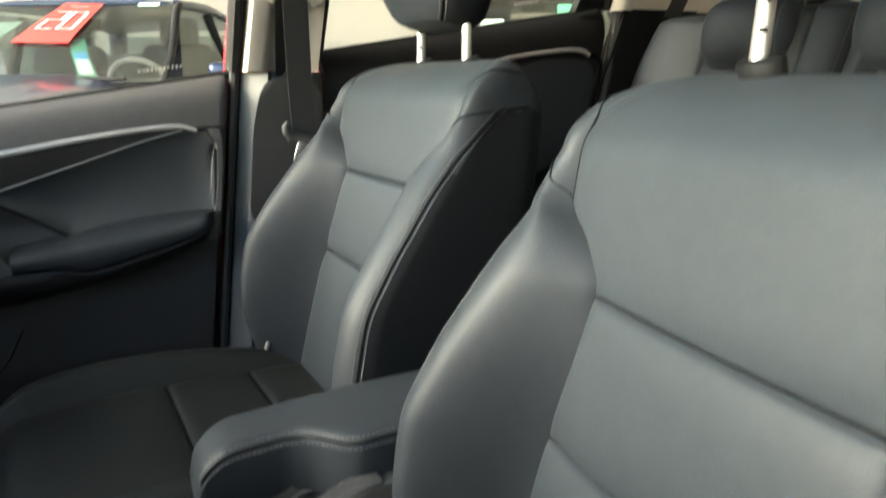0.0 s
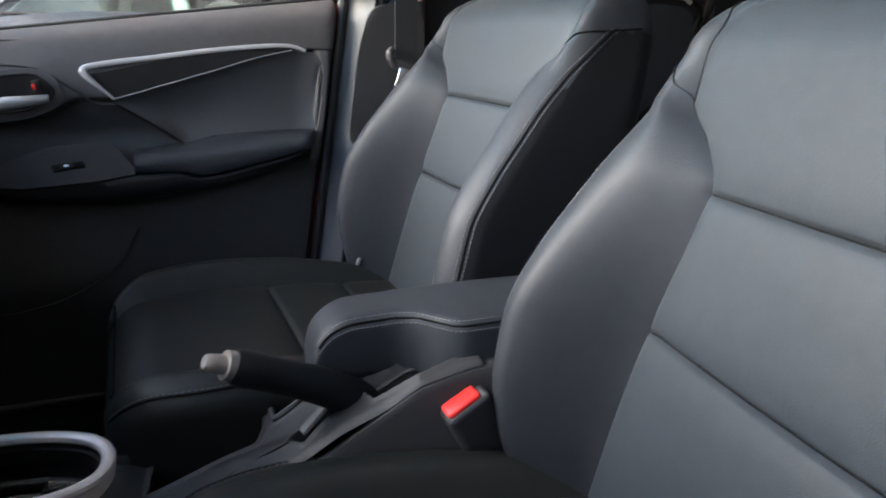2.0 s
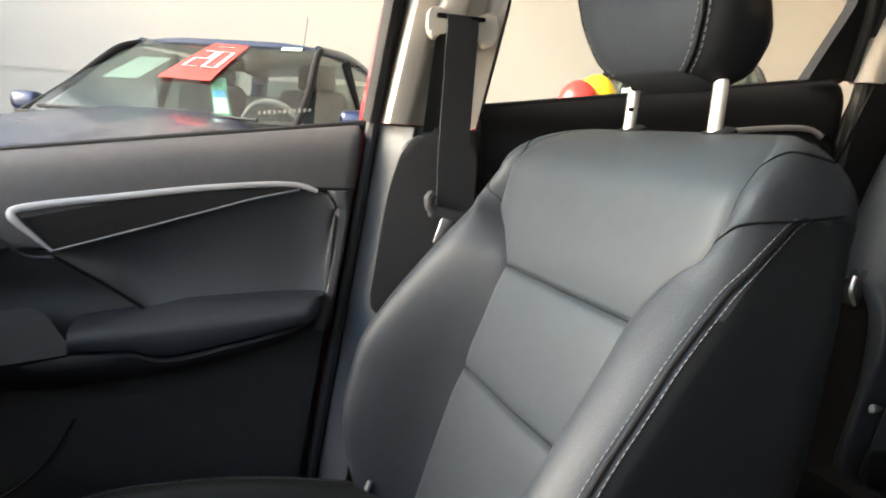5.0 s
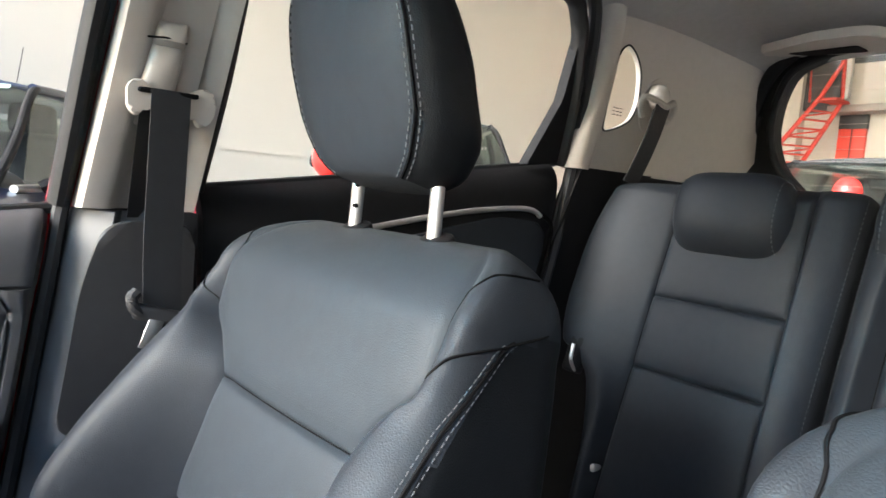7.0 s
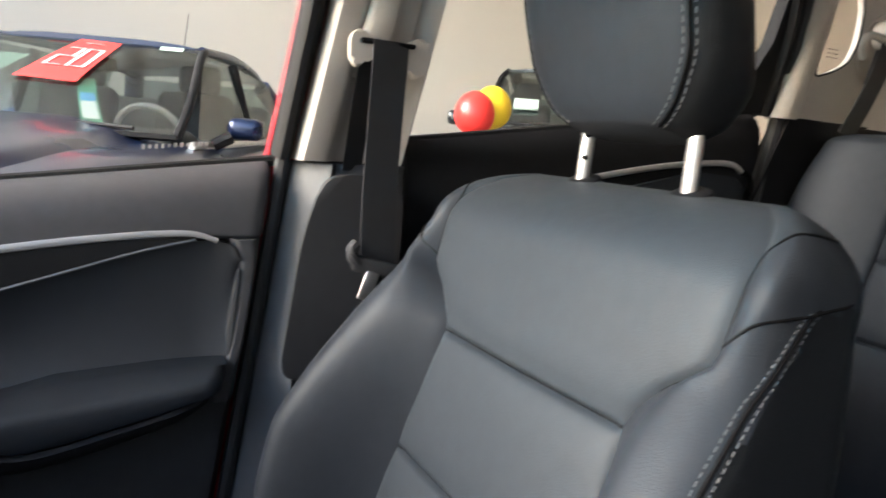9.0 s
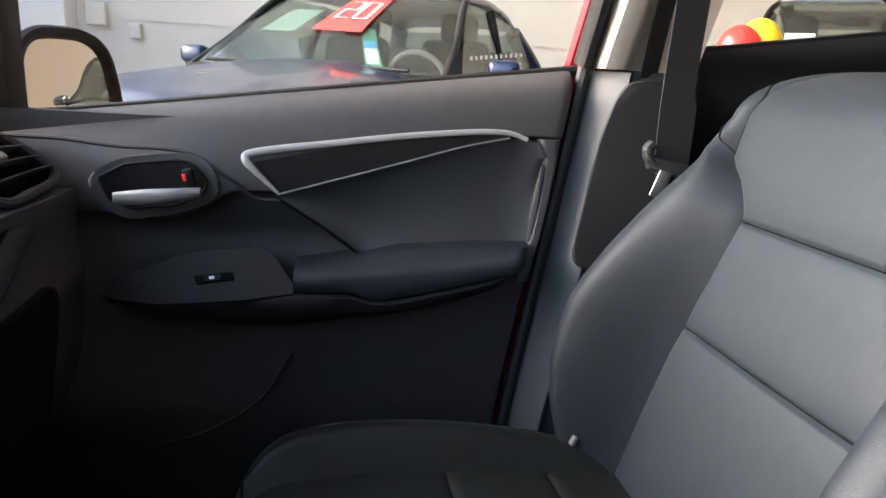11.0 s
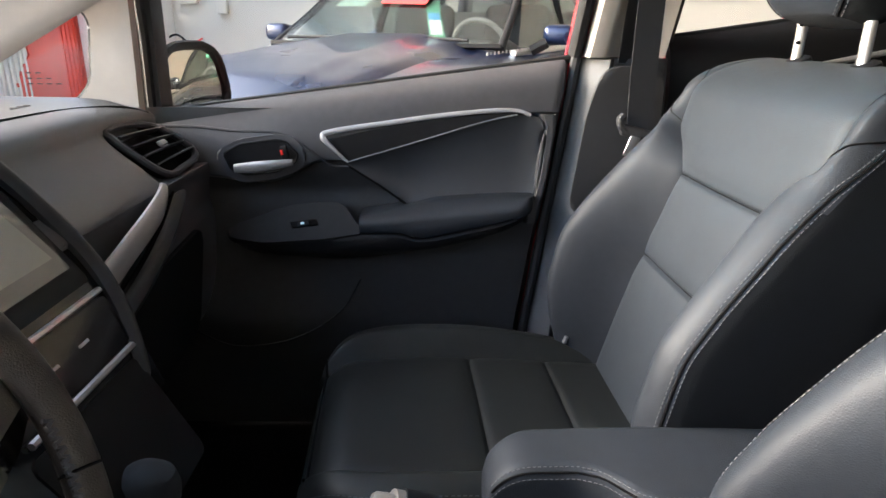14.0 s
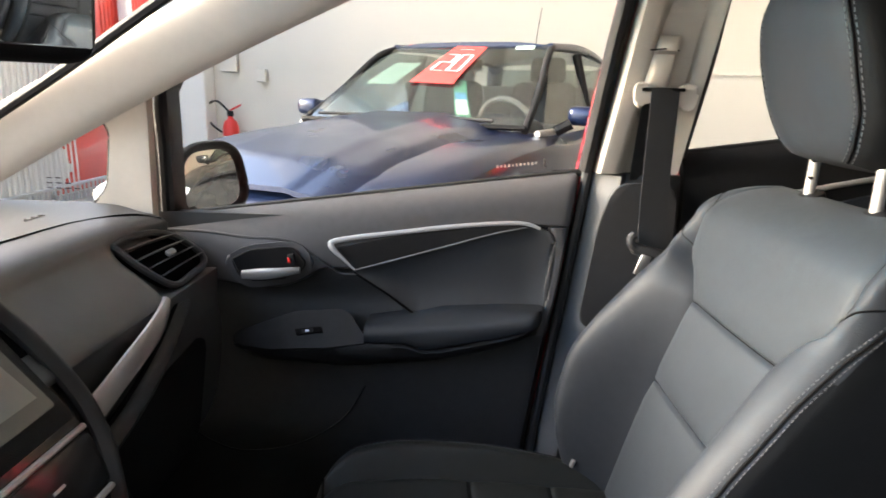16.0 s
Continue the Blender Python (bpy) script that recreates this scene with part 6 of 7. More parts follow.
    part("spoke_foot", tube(smooth_path([low(-0.060, -0.076, 0.001), low(-0.042, -0.099, 0.002), low(-0.008, -0.130, 0.003), low(0.026, -0.158, 0.004), low(0.046, -0.166, 0.004), low(0.066, -0.163, 0.004)], 6), 0.0034, 8, taper=lambda q: 0.30 + 0.9 * min(1, q / 0.8)), SPOKE_SILVER, sp2, "bright spoke foot")
    bar = rounded([(-0.076, -0.047), (-0.061, -0.071), (-0.043, -0.093), (-0.010, -0.128), (0.024, -0.158), (0.008, -0.160), (-0.024, -0.138), (-0.059, -0.109), (-0.086, -0.086), (-0.112, -0.069)], 0.004)
    part("lower_cover", slab(bar, -0.030, 0.001, low, 0.006, 3), PLASTIC_DARK, sp2, "black lower cover")
    part("column_shroud", tube([at(0, -0.01, -0.03), at(0, -0.03, -0.12), at(0, -0.04, -0.26)], 0.062, 16), PLASTIC_DARK, d)
    stalk = part("wiper_stalk", tube([at(0.05, 0.01, -0.09), at(0.12, 0.012, -0.075), at(0.175, 0.014, -0.065)], 0.008, 8), PLASTIC_DARK, d)
    part("stalk_mark", tube([at(0.112, -0.002, -0.060), at(0.128, 0.006, -0.058)], 0.0030, 6), SILVER, stalk, "white mark")


steering_wheel()


# ================= centre console =================
def console():
    d = thing("centre_console", (0.0, MID, 0.45), "black plastic centre console with tray, cup holder and selector surround", "console")

    def top(x):
        return linear(x, [(-0.42, 0.675), (-0.30, 0.668), (-0.16, 0.640), (-0.065, 0.672), (0.007, 0.708), (0.074, 0.748), (0.14, 0.787), (0.20, 0.800), (0.45, 0.805)])
    # near and far side walls
    for s in (1, -1):
        rings = []
        for k in range(40):
            x = -0.42 + 0.87 * k / 39
            t = top(x)
            y_in, y_out = MID + s * 0.078, MID + s * (0.090 + 0.012 * max(0, -x) / 0.42)
            w = [(y_in, 0.44), (y_in, t - 0.012), (y_in + s * 0.003, t - 0.007), (y_out - s * 0.004, t - 0.008), (y_out, t - 0.016), (y_out + s * 0.012, 0.44)]
            rings.append([(x, y, z) for y, z in w])
        part("side_wall", loft(rings), PLASTIC, d, sharp=45)
    # the top is one moulding with an open tray, a small bin, the lever's slot and a cup holder sunk into it
    wells = [([(-0.156, 0.012), (-0.150, 0.074), (-0.026, 0.076), (-0.022, 0.036), (-0.036, 0.006), (-0.065, 0.016)], 0.045),
             ([(-0.012, 0.074), (0.020, 0.070), (0.026, 0.030), (-0.010, 0.026)], 0.034),
             ([(0.000, -0.040), (0.029, -0.012), (0.072, 0.000), (0.086, -0.018), (0.050, -0.036), (0.012, -0.060)], 0.020),
             ([(0.082, -0.012), (0.150, -0.020), (0.186, -0.030), (0.190, -0.060), (0.142, -0.068), (0.094, -0.058)], 0.040)]

    def depth_in(x, y, poly):
        """How far inside the outline a point lies; negative outside."""
        best, inside = 9.0, False
        for (ax, ay), (bx, by) in zip(poly, poly[1:] + poly[:1]):
            t = max(0, min(1, ((x - ax) * (bx - ax) + (y - ay) * (by - ay)) / ((bx - ax) ** 2 + (by - ay) ** 2)))
            best = min(best, math.hypot(x - ax - t * (bx - ax), y - ay - t * (by - ay)))
            if (ay > y) != (by > y) and x < (bx - ax) * (y - ay) / (by - ay) + ax:
                inside = not inside
        return best if inside else -best

    def deck(u, v):
        x, y = -0.20 + 0.415 * u, -0.084 + 0.168 * v
        z = top(x) - 0.006 * max(0, (abs(y) - 0.072) / 0.012) ** 2
        z += 0.010 / (1 + math.exp(-(-0.020 - y - 0.35 * (x + 0.02)) / 0.006)) * max(0, min(1, (x + 0.10) / 0.05)) * max(0, min(1, (0.10 - x) / 0.05))
        for poly, deep in wells:
            e = depth_in(x, y, poly)
            k = max(0.0, min(1.0, (e + 0.001) / 0.005))
            z += 0.0022 * bell(e + 0.003, 0.0025) - deep * k * k * (3 - 2 * k)
        return x, MID + y, z
    part("console_top", sheet(deck, 150, 66), PLASTIC, d, "black moulded top with open trays", sharp=70)
    rise = lambda x: interp(x, [(-0.20, 0.002), (-0.165, 0.018), (-0.09, 0.030), (-0.02, 0.028), (0.03, 0.016), (0.07, 0.0)])
    rim = []
    for x in np.linspace(-0.20, 0.07, 28):
        t = top(x) + rise(x)
        rim.append([(x, MID + 0.074, top(x) - 0.05), (x, MID + 0.076, t - 0.004), (x, MID + 0.079, t), (x, MID + 0.088, t), (x, MID + 0.092, t - 0.005), (x, MID + 0.098, 0.50)])
    part("tray_side", loft(rim), PLASTIC, d, "raised far side of the tray", sharp=50)
    part("bin_rim", tube([(a, MID + b, top(a) + 0.004) for a, b in rounded(wells[1][0], 0.006)], 0.0036, 6, closed=True), PLASTIC_GREY, d, "grey rim of the small bin")
    part("deck_line", tube(smooth_path([(-0.080, MID - 0.080, top(-0.08) + 0.006), (-0.076, MID - 0.036, top(-0.076) + 0.004), (-0.050, MID - 0.034, top(-0.05) + 0.008), (-0.02, MID - 0.042, top(-0.02) + 0.0105), (0.000, MID - 0.044, top(0.0) + 0.0105)], 5), 0.0011, 5), SEAM, d)
    part("cup_step", tube([(0.138 + (a - 0.138) * 0.90, MID - 0.040 + (b + 0.040) * 0.86, top(a) - 0.020) for a, b in rounded(wells[3][0], 0.012)], 0.0028, 6, closed=True), PLASTIC, d)
    part("rear_box", rbox((0.27, 0.172, 0.36), 0.015, at=(0.325, MID, 0.615)), PLASTIC, d)
    part("panel_line", tube(smooth_path([(-0.10, MID - 0.0965, 0.640), (-0.04, MID - 0.090, 0.655), (0.02, MID - 0.075, 0.690), (0.06, MID - 0.030, 0.725)], 6), 0.0014, 5), SEAM, d)
    # selector surround: silver ring and side cheeks
    cx, cy = -0.308, 0.651
    ring = [(cx + 0.121 * math.copysign(abs(math.cos(q)) ** 0.75, math.cos(q)), cy + 0.064 * math.copysign(abs(math.sin(q)) ** 0.85, math.sin(q))) for q in [2 * math.pi * j / 56 for j in range(56)]]
    zr = lambda a: 0.712 - 0.10 * (a + 0.17) * 0.6
    sel = part("selector_ring", tube([(a, b, zr(a)) for a, b in ring], 0.0075, 10, closed=True, flat=0.9), SILVER, d, "satin silver selector ring")
    inner = lambda f, g, h: [(cx + (a - cx) * f, cy + (b - cy) * g, zr(a) + h) for a, b in ring]
    part("selector_well", loft([inner(0.95, 0.90, 0.002), inner(0.94, 0.885, -0.008), inner(0.91, 0.84, -0.009), inner(0.905, 0.83, -0.026)], cap=False), PLASTIC_DARK, sel, "black stepped well")
    part("selector_plate", loft([inner(0.93, 0.87, -0.028), inner(0.93, 0.87, -0.024)]), GLOSS, sel, "gloss black selector plate")
    gate = [(cx + 0.080, cy - 0.010), (cx + 0.060, cy - 0.010), (cx + 0.060, cy + 0.004), (cx + 0.020, cy + 0.004), (cx + 0.020, cy - 0.006), (cx - 0.060, cy - 0.006)]
    part("selector_slot", tube([(a, b, zr(a) - 0.022) for a, b in gate], 0.004, 6), SEAM, sel)
    part("slot_edge", tube([(a, b + 0.010, zr(a) - 0.021) for a, b in gate], 0.0012, 5), PLASTIC_GREY, sel)
    part("selector_marks", merge(*[rbox((0.007, 0.006, 0.002), 0, at=(cx + 0.080 - 0.020 * k, cy - 0.030, zr(cx + 0.05) - 0.021)) for k in range(5)]), SATIN, sel, "pale gear marks")
    drop = lambda a: 0.014 + min(0.042, 0.40 * max(0, cx + 0.121 - a))
    wall = [[(cx + (a - cx) * (1.055 - 0.01 * s), cy + (b - cy) * (1.10 - 0.02 * s), zr(a) + 0.001 - drop(a) * s) for a, b in ring] for s in (0, 0.3, 0.65, 1)]
    part("silver_cheek", loft(wall, cap=False), SILVER, sel, "silver pink side cheek")
    part("front_base", rbox((0.27, 0.19, 0.22), 0.02, at=(-0.325, MID, 0.535)), PLASTIC, d)
    lever = part("gear_lever", tube([(cx - 0.03, cy, 0.69), (cx - 0.022, cy, 0.74), (cx - 0.018, cy, 0.772)], 0.010, 10), CHROME, d)
    part("gear_knob", loft([[(cx - 0.018 + r * 1.15 * math.cos(q), cy + r * math.sin(q), 0.768 + h) for q in [2 * math.pi * j / 20 for j in range(20)]] for r, h in [(0.014, 0), (0.022, 0.010), (0.028, 0.030), (0.030, 0.048), (0.026, 0.064), (0.016, 0.073), (0.004, 0.076)]]), LEATHER, lever, "black leather gear knob")
    return d


CONSOLE = console()


def armrest(d):

    def ring(x, y0, y1, zt, zb, r=0.020):
        out = []
        for cyy, czz, a0 in ((y1 - r, zt - r, 0), (y0 + r, zt - r, 90), (y0 + r, zb + r, 180), (y1 - r, zb + r, 270)):
            for k in range(6):
                a = radians(a0 + 90 * k / 5)
                out.append((x, cyy + r * math.cos(a), czz + r * math.sin(a)))
        return out
    rings = []
    for x in list(np.linspace(0.034, 0.09, 11)) + list(np.linspace(0.105, 0.46, 27)):
        e = max(0, 1 - (x - 0.034) / 0.050)
        cut = math.sqrt(max(0, 1 - e * e))
        zt = 0.795 + 0.045 * cut + 0.006 * math.sin(math.pi * (x - 0.05) / 0.41)
        zb = 0.768 - 0.010 * cut
        near = linear(x, [(0.052, 0.652), (0.13, 0.650), (0.155, 0.640), (0.185, 0.604), (0.20, 0.598), (0.46, 0.598)])
        zb = min(zt - 0.03, linear(x, [(0.05, 0.757), (0.11, 0.757), (0.15, 0.762), (0.185, 0.745), (0.46, 0.745)]))
        far = 0.735 - 0.012 * e
        rings.append(ring(x, near, far, zt, zb, min(0.018, (zt - zb) * 0.45)))
    d = part("armrest", loft(rings), LEATHER, d, "padded grey-black leather armrest with stitched edge", sharp=60)
    near = []
    for x in np.linspace(0.040, 0.45, 60):
        e = max(0, 1 - (x - 0.034) / 0.050)
        zt = 0.795 + 0.045 * math.sqrt(max(0, 1 - e * e)) + 0.006 * math.sin(math.pi * (x - 0.05) / 0.41)
        y = linear(x, [(0.052, 0.652), (0.13, 0.650), (0.155, 0.640), (0.185, 0.604), (0.20, 0.598), (0.46, 0.598)])
        near.append((x, y + 0.0035, zt - 0.0075))
    stitches("stitching", [Vector(p) + Vector((0, 0.004, 0.0045)) for p in near], d, 0.0034, 0.0024, 0.0005)
    stitches("stitching", [Vector(p) + Vector((0, -0.0042, -0.0052)) for p in near], d, 0.0034, 0.0024, 0.0005)
    part("seam_piping", tube([Vector(p) + Vector((0, -0.0006, 0)) for p in near], 0.0015, 5), SEAM, d)
    part("lid_base", rbox((0.26, 0.150, 0.03), 0.008, at=(0.325, MID, 0.772)), PLASTIC, d)


armrest(CONSOLE)


def handbrake():
    d = thing("handbrake", (0.09, 0.655, 0.70), "black handbrake lever with a worn grey release button", "handbrake")
    line = smooth_path([(0.115, 0.652, 0.688), (0.085, 0.648, 0.735), (0.040, 0.640, 0.768), (-0.010, 0.630, 0.795), (-0.056, 0.622, 0.818)], 8)
    part("grip", tube(line, 0.0205, 16, flat=1.05, taper=lambda s: 1.25 - 0.45 * s + 0.10 * bell(s - 0.92, 0.10)), LEATHER_DARKENED, d)
    a, b = Vector((-0.054, 0.6225, 0.817)), Vector((-0.064, 0.620, 0.8215))
    part("grip_collar", tube([a, b], 0.0158, 16), WORN_BUTTON, d, "bright collar")
    part("release_button", tube([b, b + (b - a) * 0.8, b + (b - a) * 1.7, b + (b - a) * 2.0], 0.0105, 14, taper=lambda s: 1 - 0.35 * s ** 3), WORN_BUTTON, d, "worn grey release button")
    part("gaiter", loft([[(0.085 + r * 1.4 * math.cos(q) - h * 0.3, 0.650 + r * math.sin(q), 0.705 + h) for q in [2 * math.pi * j / 18 for j in range(18)]] for r, h in [(0.024, 0), (0.022, 0.012), (0.023, 0.020), (0.020, 0.034), (0.018, 0.048)]]), PLASTIC_DARK, d)
    part("brake_link", tube([(0.015, 0.640, 0.712), (0.045, 0.652, 0.735), (0.075, 0.660, 0.750)], 0.008, 8, flat=0.5), PLASTIC_GREY, d)


handbrake()


def buckle():
    d = thing("belt_buckle", (0.19, 0.560, 0.62), "black seat belt buckle with a red release button", "seat belt buckle")
    m = pose(0.215, 0.577, 0.705, 4, -28, 6)
    part("buckle_body", moved(rbox((0.056, 0.030, 0.125), 0.009, 4, taper=1.02), m), PLASTIC, d)
    part("buckle_rim", moved(rbox((0.057, 0.031, 0.014), 0.006, 3), m @ pose(0, 0, 0.058)), PLASTIC_GREY, d, "grey rim")
    part("red_button", moved(rbox((0.044, 0.023, 0.010), 0.004, 3), m @ pose(-0.003, -0.001, 0.0655)), RED_PLASTIC, d, "red release button")
    part("buckle_stalk", tube([m @ Vector((0, 0, -0.06)), m @ Vector((0.01, 0, -0.12)), (0.205, 0.57, 0.52)], 0.016, 10, flat=0.5), PLASTIC_DARK, d)


buckle()


def rear_view_mirror():
    d = thing("rear_view_mirror", (-0.30, 0.57, 1.42), "black interior rear-view mirror", "rear-view mirror")
    M = Matrix.Translation((-0.285, 0.452, 1.429)) @ pose(0, 0, 0, 0, 8, -28)
    part("mirror_housing", moved(rbox((0.040, 0.245, 0.084), 0.018, 4), M), PLASTIC_DARK, d)
    part("mirror_glass", moved(rbox((0.004, 0.222, 0.060), 0.0015, 2), M @ pose(0.0205, 0, 0)), MIRROR, d, "reflecting mirror glass")
    part("mirror_stem", tube([M @ Vector((-0.015, 0, 0.02)), (-0.33, 0.55, 1.52), (-0.40, 0.62, 1.60)], 0.012, 10), PLASTIC_DARK, d)


rear_view_mirror()


# ================= outside the car =================
single("yard_wall", merge(rbox((26.2, 0.3, 7.0), 0, at=(9.75, 8.65, GROUND + 3.5)), rbox((26, 0.012, 0.012), 0, at=(9.85, 8.495, 1.62))), WALL, "tall plain cream-painted wall", "wall", kind="structure")
single("yard_roof", rbox((25.7, 26.0, 0.25), 0, at=(10.65, 1.5, 6.2)), WHITE, "white roof over the covered car yard", "roof", kind="structure")
# added wall, never in view; its grey keeps light from the left down
single("unseen_left_wall", rbox((26, 0.3, 6.2), 0, at=(11.0, -8.0, GROUND + 3.1)), CONCRETE, "plain grey wall added out of view to temper light from the left", "wall", kind="structure")
single("wall_column", rbox((0.55, 0.55, 7.0), 0.02, at=(-3.55, 8.45, GROUND + 3.5)), WHITE, "white-painted column at the wall's end", "column", kind="structure")
for x, z, w, h in ((-3.05, 1.66, 0.35, 0.42), (-2.65, 1.50, 0.20, 0.26)):
    single("junction_box", rbox((w * 0.6, 0.10, h * 0.6), 0.01, at=(x, 8.45, z)), WALL, "small cream electrical box on the wall", "electrical box", group="wall boxes")
single("wall_conduit", tube([(-3.05, 8.47, 1.75), (-3.05, 8.47, 4.2)], 0.02, 8), WALL, "cream conduit pipe on the wall", "pipe")


def fire_extinguisher():
    x, y, z = -3.02, 8.30, 0.40
    d = thing("fire_extinguisher", (x, y, z), "red fire extinguisher hung on the wall", "fire extinguisher")
    part("cylinder", loft([[(x + r * math.cos(q), y + r * math.sin(q), z + h) for q in [2 * math.pi * j / 20 for j in range(20)]] for r, h in [(0.09, 0.0), (0.10, 0.02), (0.10, 0.46), (0.08, 0.53), (0.035, 0.57), (0.03, 0.60)]]), RED_PLASTIC, d)
    part("valve", rbox((0.07, 0.05, 0.07), 0.01, at=(x, y, z + 0.63)), PLASTIC_DARK, d)
    part("lever", tube([(x, y, z + 0.67), (x + 0.14, y, z + 0.74)], 0.012, 6), RED_PLASTIC, d)
    part("hose", tube(smooth_path([(x, y, z + 0.64), (x - 0.16, y, z + 0.78), (x - 0.30, y, z + 0.70), (x - 0.26, y, z + 0.52), (x - 0.12, y, z + 0.40)], 8), 0.014, 6), PLASTIC_DARK, d)
    part("label_band", loft([[(x + 0.1015 * math.cos(q), y + 0.1015 * math.sin(q), z + h) for q in [2 * math.pi * j / 20 for j in range(20)]] for h in (0.20, 0.36)], cap=False), WHITE_CARD, d, "white label band")


fire_extinguisher()


def shopfront():
    """Corrugated red and white frontage ahead of the car's nose."""
    x = -4.6
    d = thing("corrugated_frontage", (x, 8.0, GROUND), "white corrugated metal frontage with a jagged red painted end", "building")
    part("back_sheet", rbox((0.05, 8.4, 3.2), 0, at=(x - 0.04, 8.2, GROUND + 1.6)), WHITE, d)
    edge = [(7.24, 0.22), (7.49, 0.39), (7.35, 0.66), (7.46, 0.81), (7.65, 0.96), (7.60, 1.25), (7.95, 1.64), (7.92, 1.90), (8.17, 2.20), (8.30, 3.25)]
    part("red_sheet", slab([(12.2, 0.14), (7.10, 0.14)] + edge + [(12.2, 3.25)], 0, 0.02, lambda p, q, o: (x - 0.012 + o, p, q), 0), RED_WALL, d, "jagged red painted sheet")
    starts = lambda y: min([q for p, q in edge if p <= y] + [3.3])
    for k in range(92):
        y = 4.05 + 0.09 * k
        if y < 7.6:
            part("rib", rbox((0.03, 0.035, 3.1), 0.008, 1, at=(x, y, GROUND + 1.57)), WHITE, d)
        elif y > 8.32:
            part("rib", rbox((0.03, 0.035, 3.1), 0.008, 1, at=(x + 0.012, y, GROUND + 1.57)), RED_WALL, d)
    for z in (1.05, 1.95, 2.8):
        part("sheet_joint", rbox((0.012, 3.4, 0.014), 0, at=(x + 0.018, 5.8, z)), WALL, d)
    part("white_post", rbox((0.12, 0.16, 3.2), 0.02, at=(x + 0.12, 8.75, GROUND + 1.6)), WHITE, d, "white post")
    for k in range(40):
        part("fence_bar", rbox((0.02, 0.035, 0.16), 0.004, 1, at=(x + 0.35, 5.4 + 0.085 * k, GROUND + 0.10)), SATIN, d)
    part("fence_rail", rbox((0.03, 3.5, 0.03), 0.004, 1, at=(x + 0.35, 7.05, GROUND + 0.19)), SATIN, d)


shopfront()


def far_building():
    x = 15.0
    d = thing("far_building", (x, 4.0, GROUND), "white blockwork building with red doors and dark upper windows", "building")
    part("lower_wall", rbox((0.4, 26, 3.6), 0, at=(x + 0.2, -1.5, GROUND + 1.75)), BLOCK, d)
    part("upper_wall", rbox((0.4, 20.6, 4.6), 0, at=(x + 0.1, -3.75, GROUND + 5.8)), BLOCK, d)
    part("side_wall", rbox((0.4, 9.0, 8.2), 0, at=(x - 0.1, 11.75, GROUND + 4.1)), BLOCK, d)
    joints = [rbox((0.03, 9.0, 0.02), 0, at=(x - 0.31, 11.75, GROUND + 0.38 * k)) for k in range(1, 21)] + [rbox((0.03, 20.6, 0.02), 0, at=(x - 0.11, -3.75, GROUND + 3.6 + 0.38 * k)) for k in range(1, 12)]
    part("block_joints", merge(*joints), WALL, d, "pale block joints")
    # doorway and windows are closed boxes; their inner shade is painted dark
    part("dark_doorway", rbox((0.3, 0.78, 3.2), 0, at=(x - 0.02, 6.93, GROUND + 5.2)), SHADOWED, d, "dark upper doorway")
    part("white_jamb", rbox((0.12, 0.14, 2.6), 0, at=(x - 0.2, 6.42, GROUND + 5.1)), WHITE, d)
    part("upper_window", rbox((0.2, 12.0, 1.9), 0, at=(x - 0.06, 0.35, GROUND + 5.47)), SHADOWED, d, "dark upper window band")
    part("canopy_edge", rbox((0.5, 20.0, 0.14), 0.02, at=(x - 0.3, -3.4, GROUND + 3.55)), CONCRETE, d)
    for y in (6.25, 4.70, 3.15, 1.6, 0.05, -1.5):
        door = part("red_door", rbox((0.12, 0.52, 3.0), 0.01, at=(x - 0.03, y, GROUND + 1.70)), RED_WALL, d, "red metal door")
        part("transom", rbox((0.10, 0.54, 0.34), 0.01, at=(x - 0.04, y, GROUND + 3.36)), SHADOWED, door, "dark transom window")
        part("door_joint", rbox((0.02, 0.012, 3.0), 0, at=(x - 0.095, y, GROUND + 1.70)), SHADOWED, door)


far_building()


def red_stair():
    d = thing("steel_staircase", (13.8, 7.4, GROUND), "red painted steel staircase with handrails", "staircase")
    a0, a1 = Vector((13.7, 9.21, GROUND)), Vector((13.7, 6.405, 3.794))
    b0, b1 = Vector((14.2, 8.12, GROUND)), Vector((14.2, 6.22, 3.74))
    part("stringer", tube([a0, a1], 0.045, 6), RED_WALL, d)
    part("stringer", tube([b0, b1], 0.045, 6), RED_WALL, d)
    part("handrail", tube([a1, (13.7, 6.047, 4.472)], 0.04, 6), RED_WALL, d)
    part("handrail", tube([b1, (14.2, 6.26, 4.585)], 0.035, 6), RED_WALL, d)
    part("handrail", tube([(13.7, 8.9, 1.08), (13.7, 7.494, 3.236), (13.7, 6.661, 4.514), (13.7, 6.612, 3.695)], 0.024, 6), RED_WALL, d)
    for k in range(22):
        t = (k + 0.5) / 22
        p, q = a0.lerp(a1, t), b0.lerp(b1, t)
        q.z = p.z
        part("tread", tube([p, q], 0.035, 4, flat=0.6), RED_WALL, d)
    for t in (0.70, 0.80, 0.90):
        p = a0.lerp(a1, t)
        q = b0.lerp(b1, t + 0.05)
        part("baluster", tube([p + Vector((0, 0.02, 0)), q], 0.018, 5), RED_WALL, d)
    part("landing", rbox((0.6, 0.34, 0.05), 0.01, at=(14.0, 6.28, 3.74)), RED_WALL, d)


red_stair()


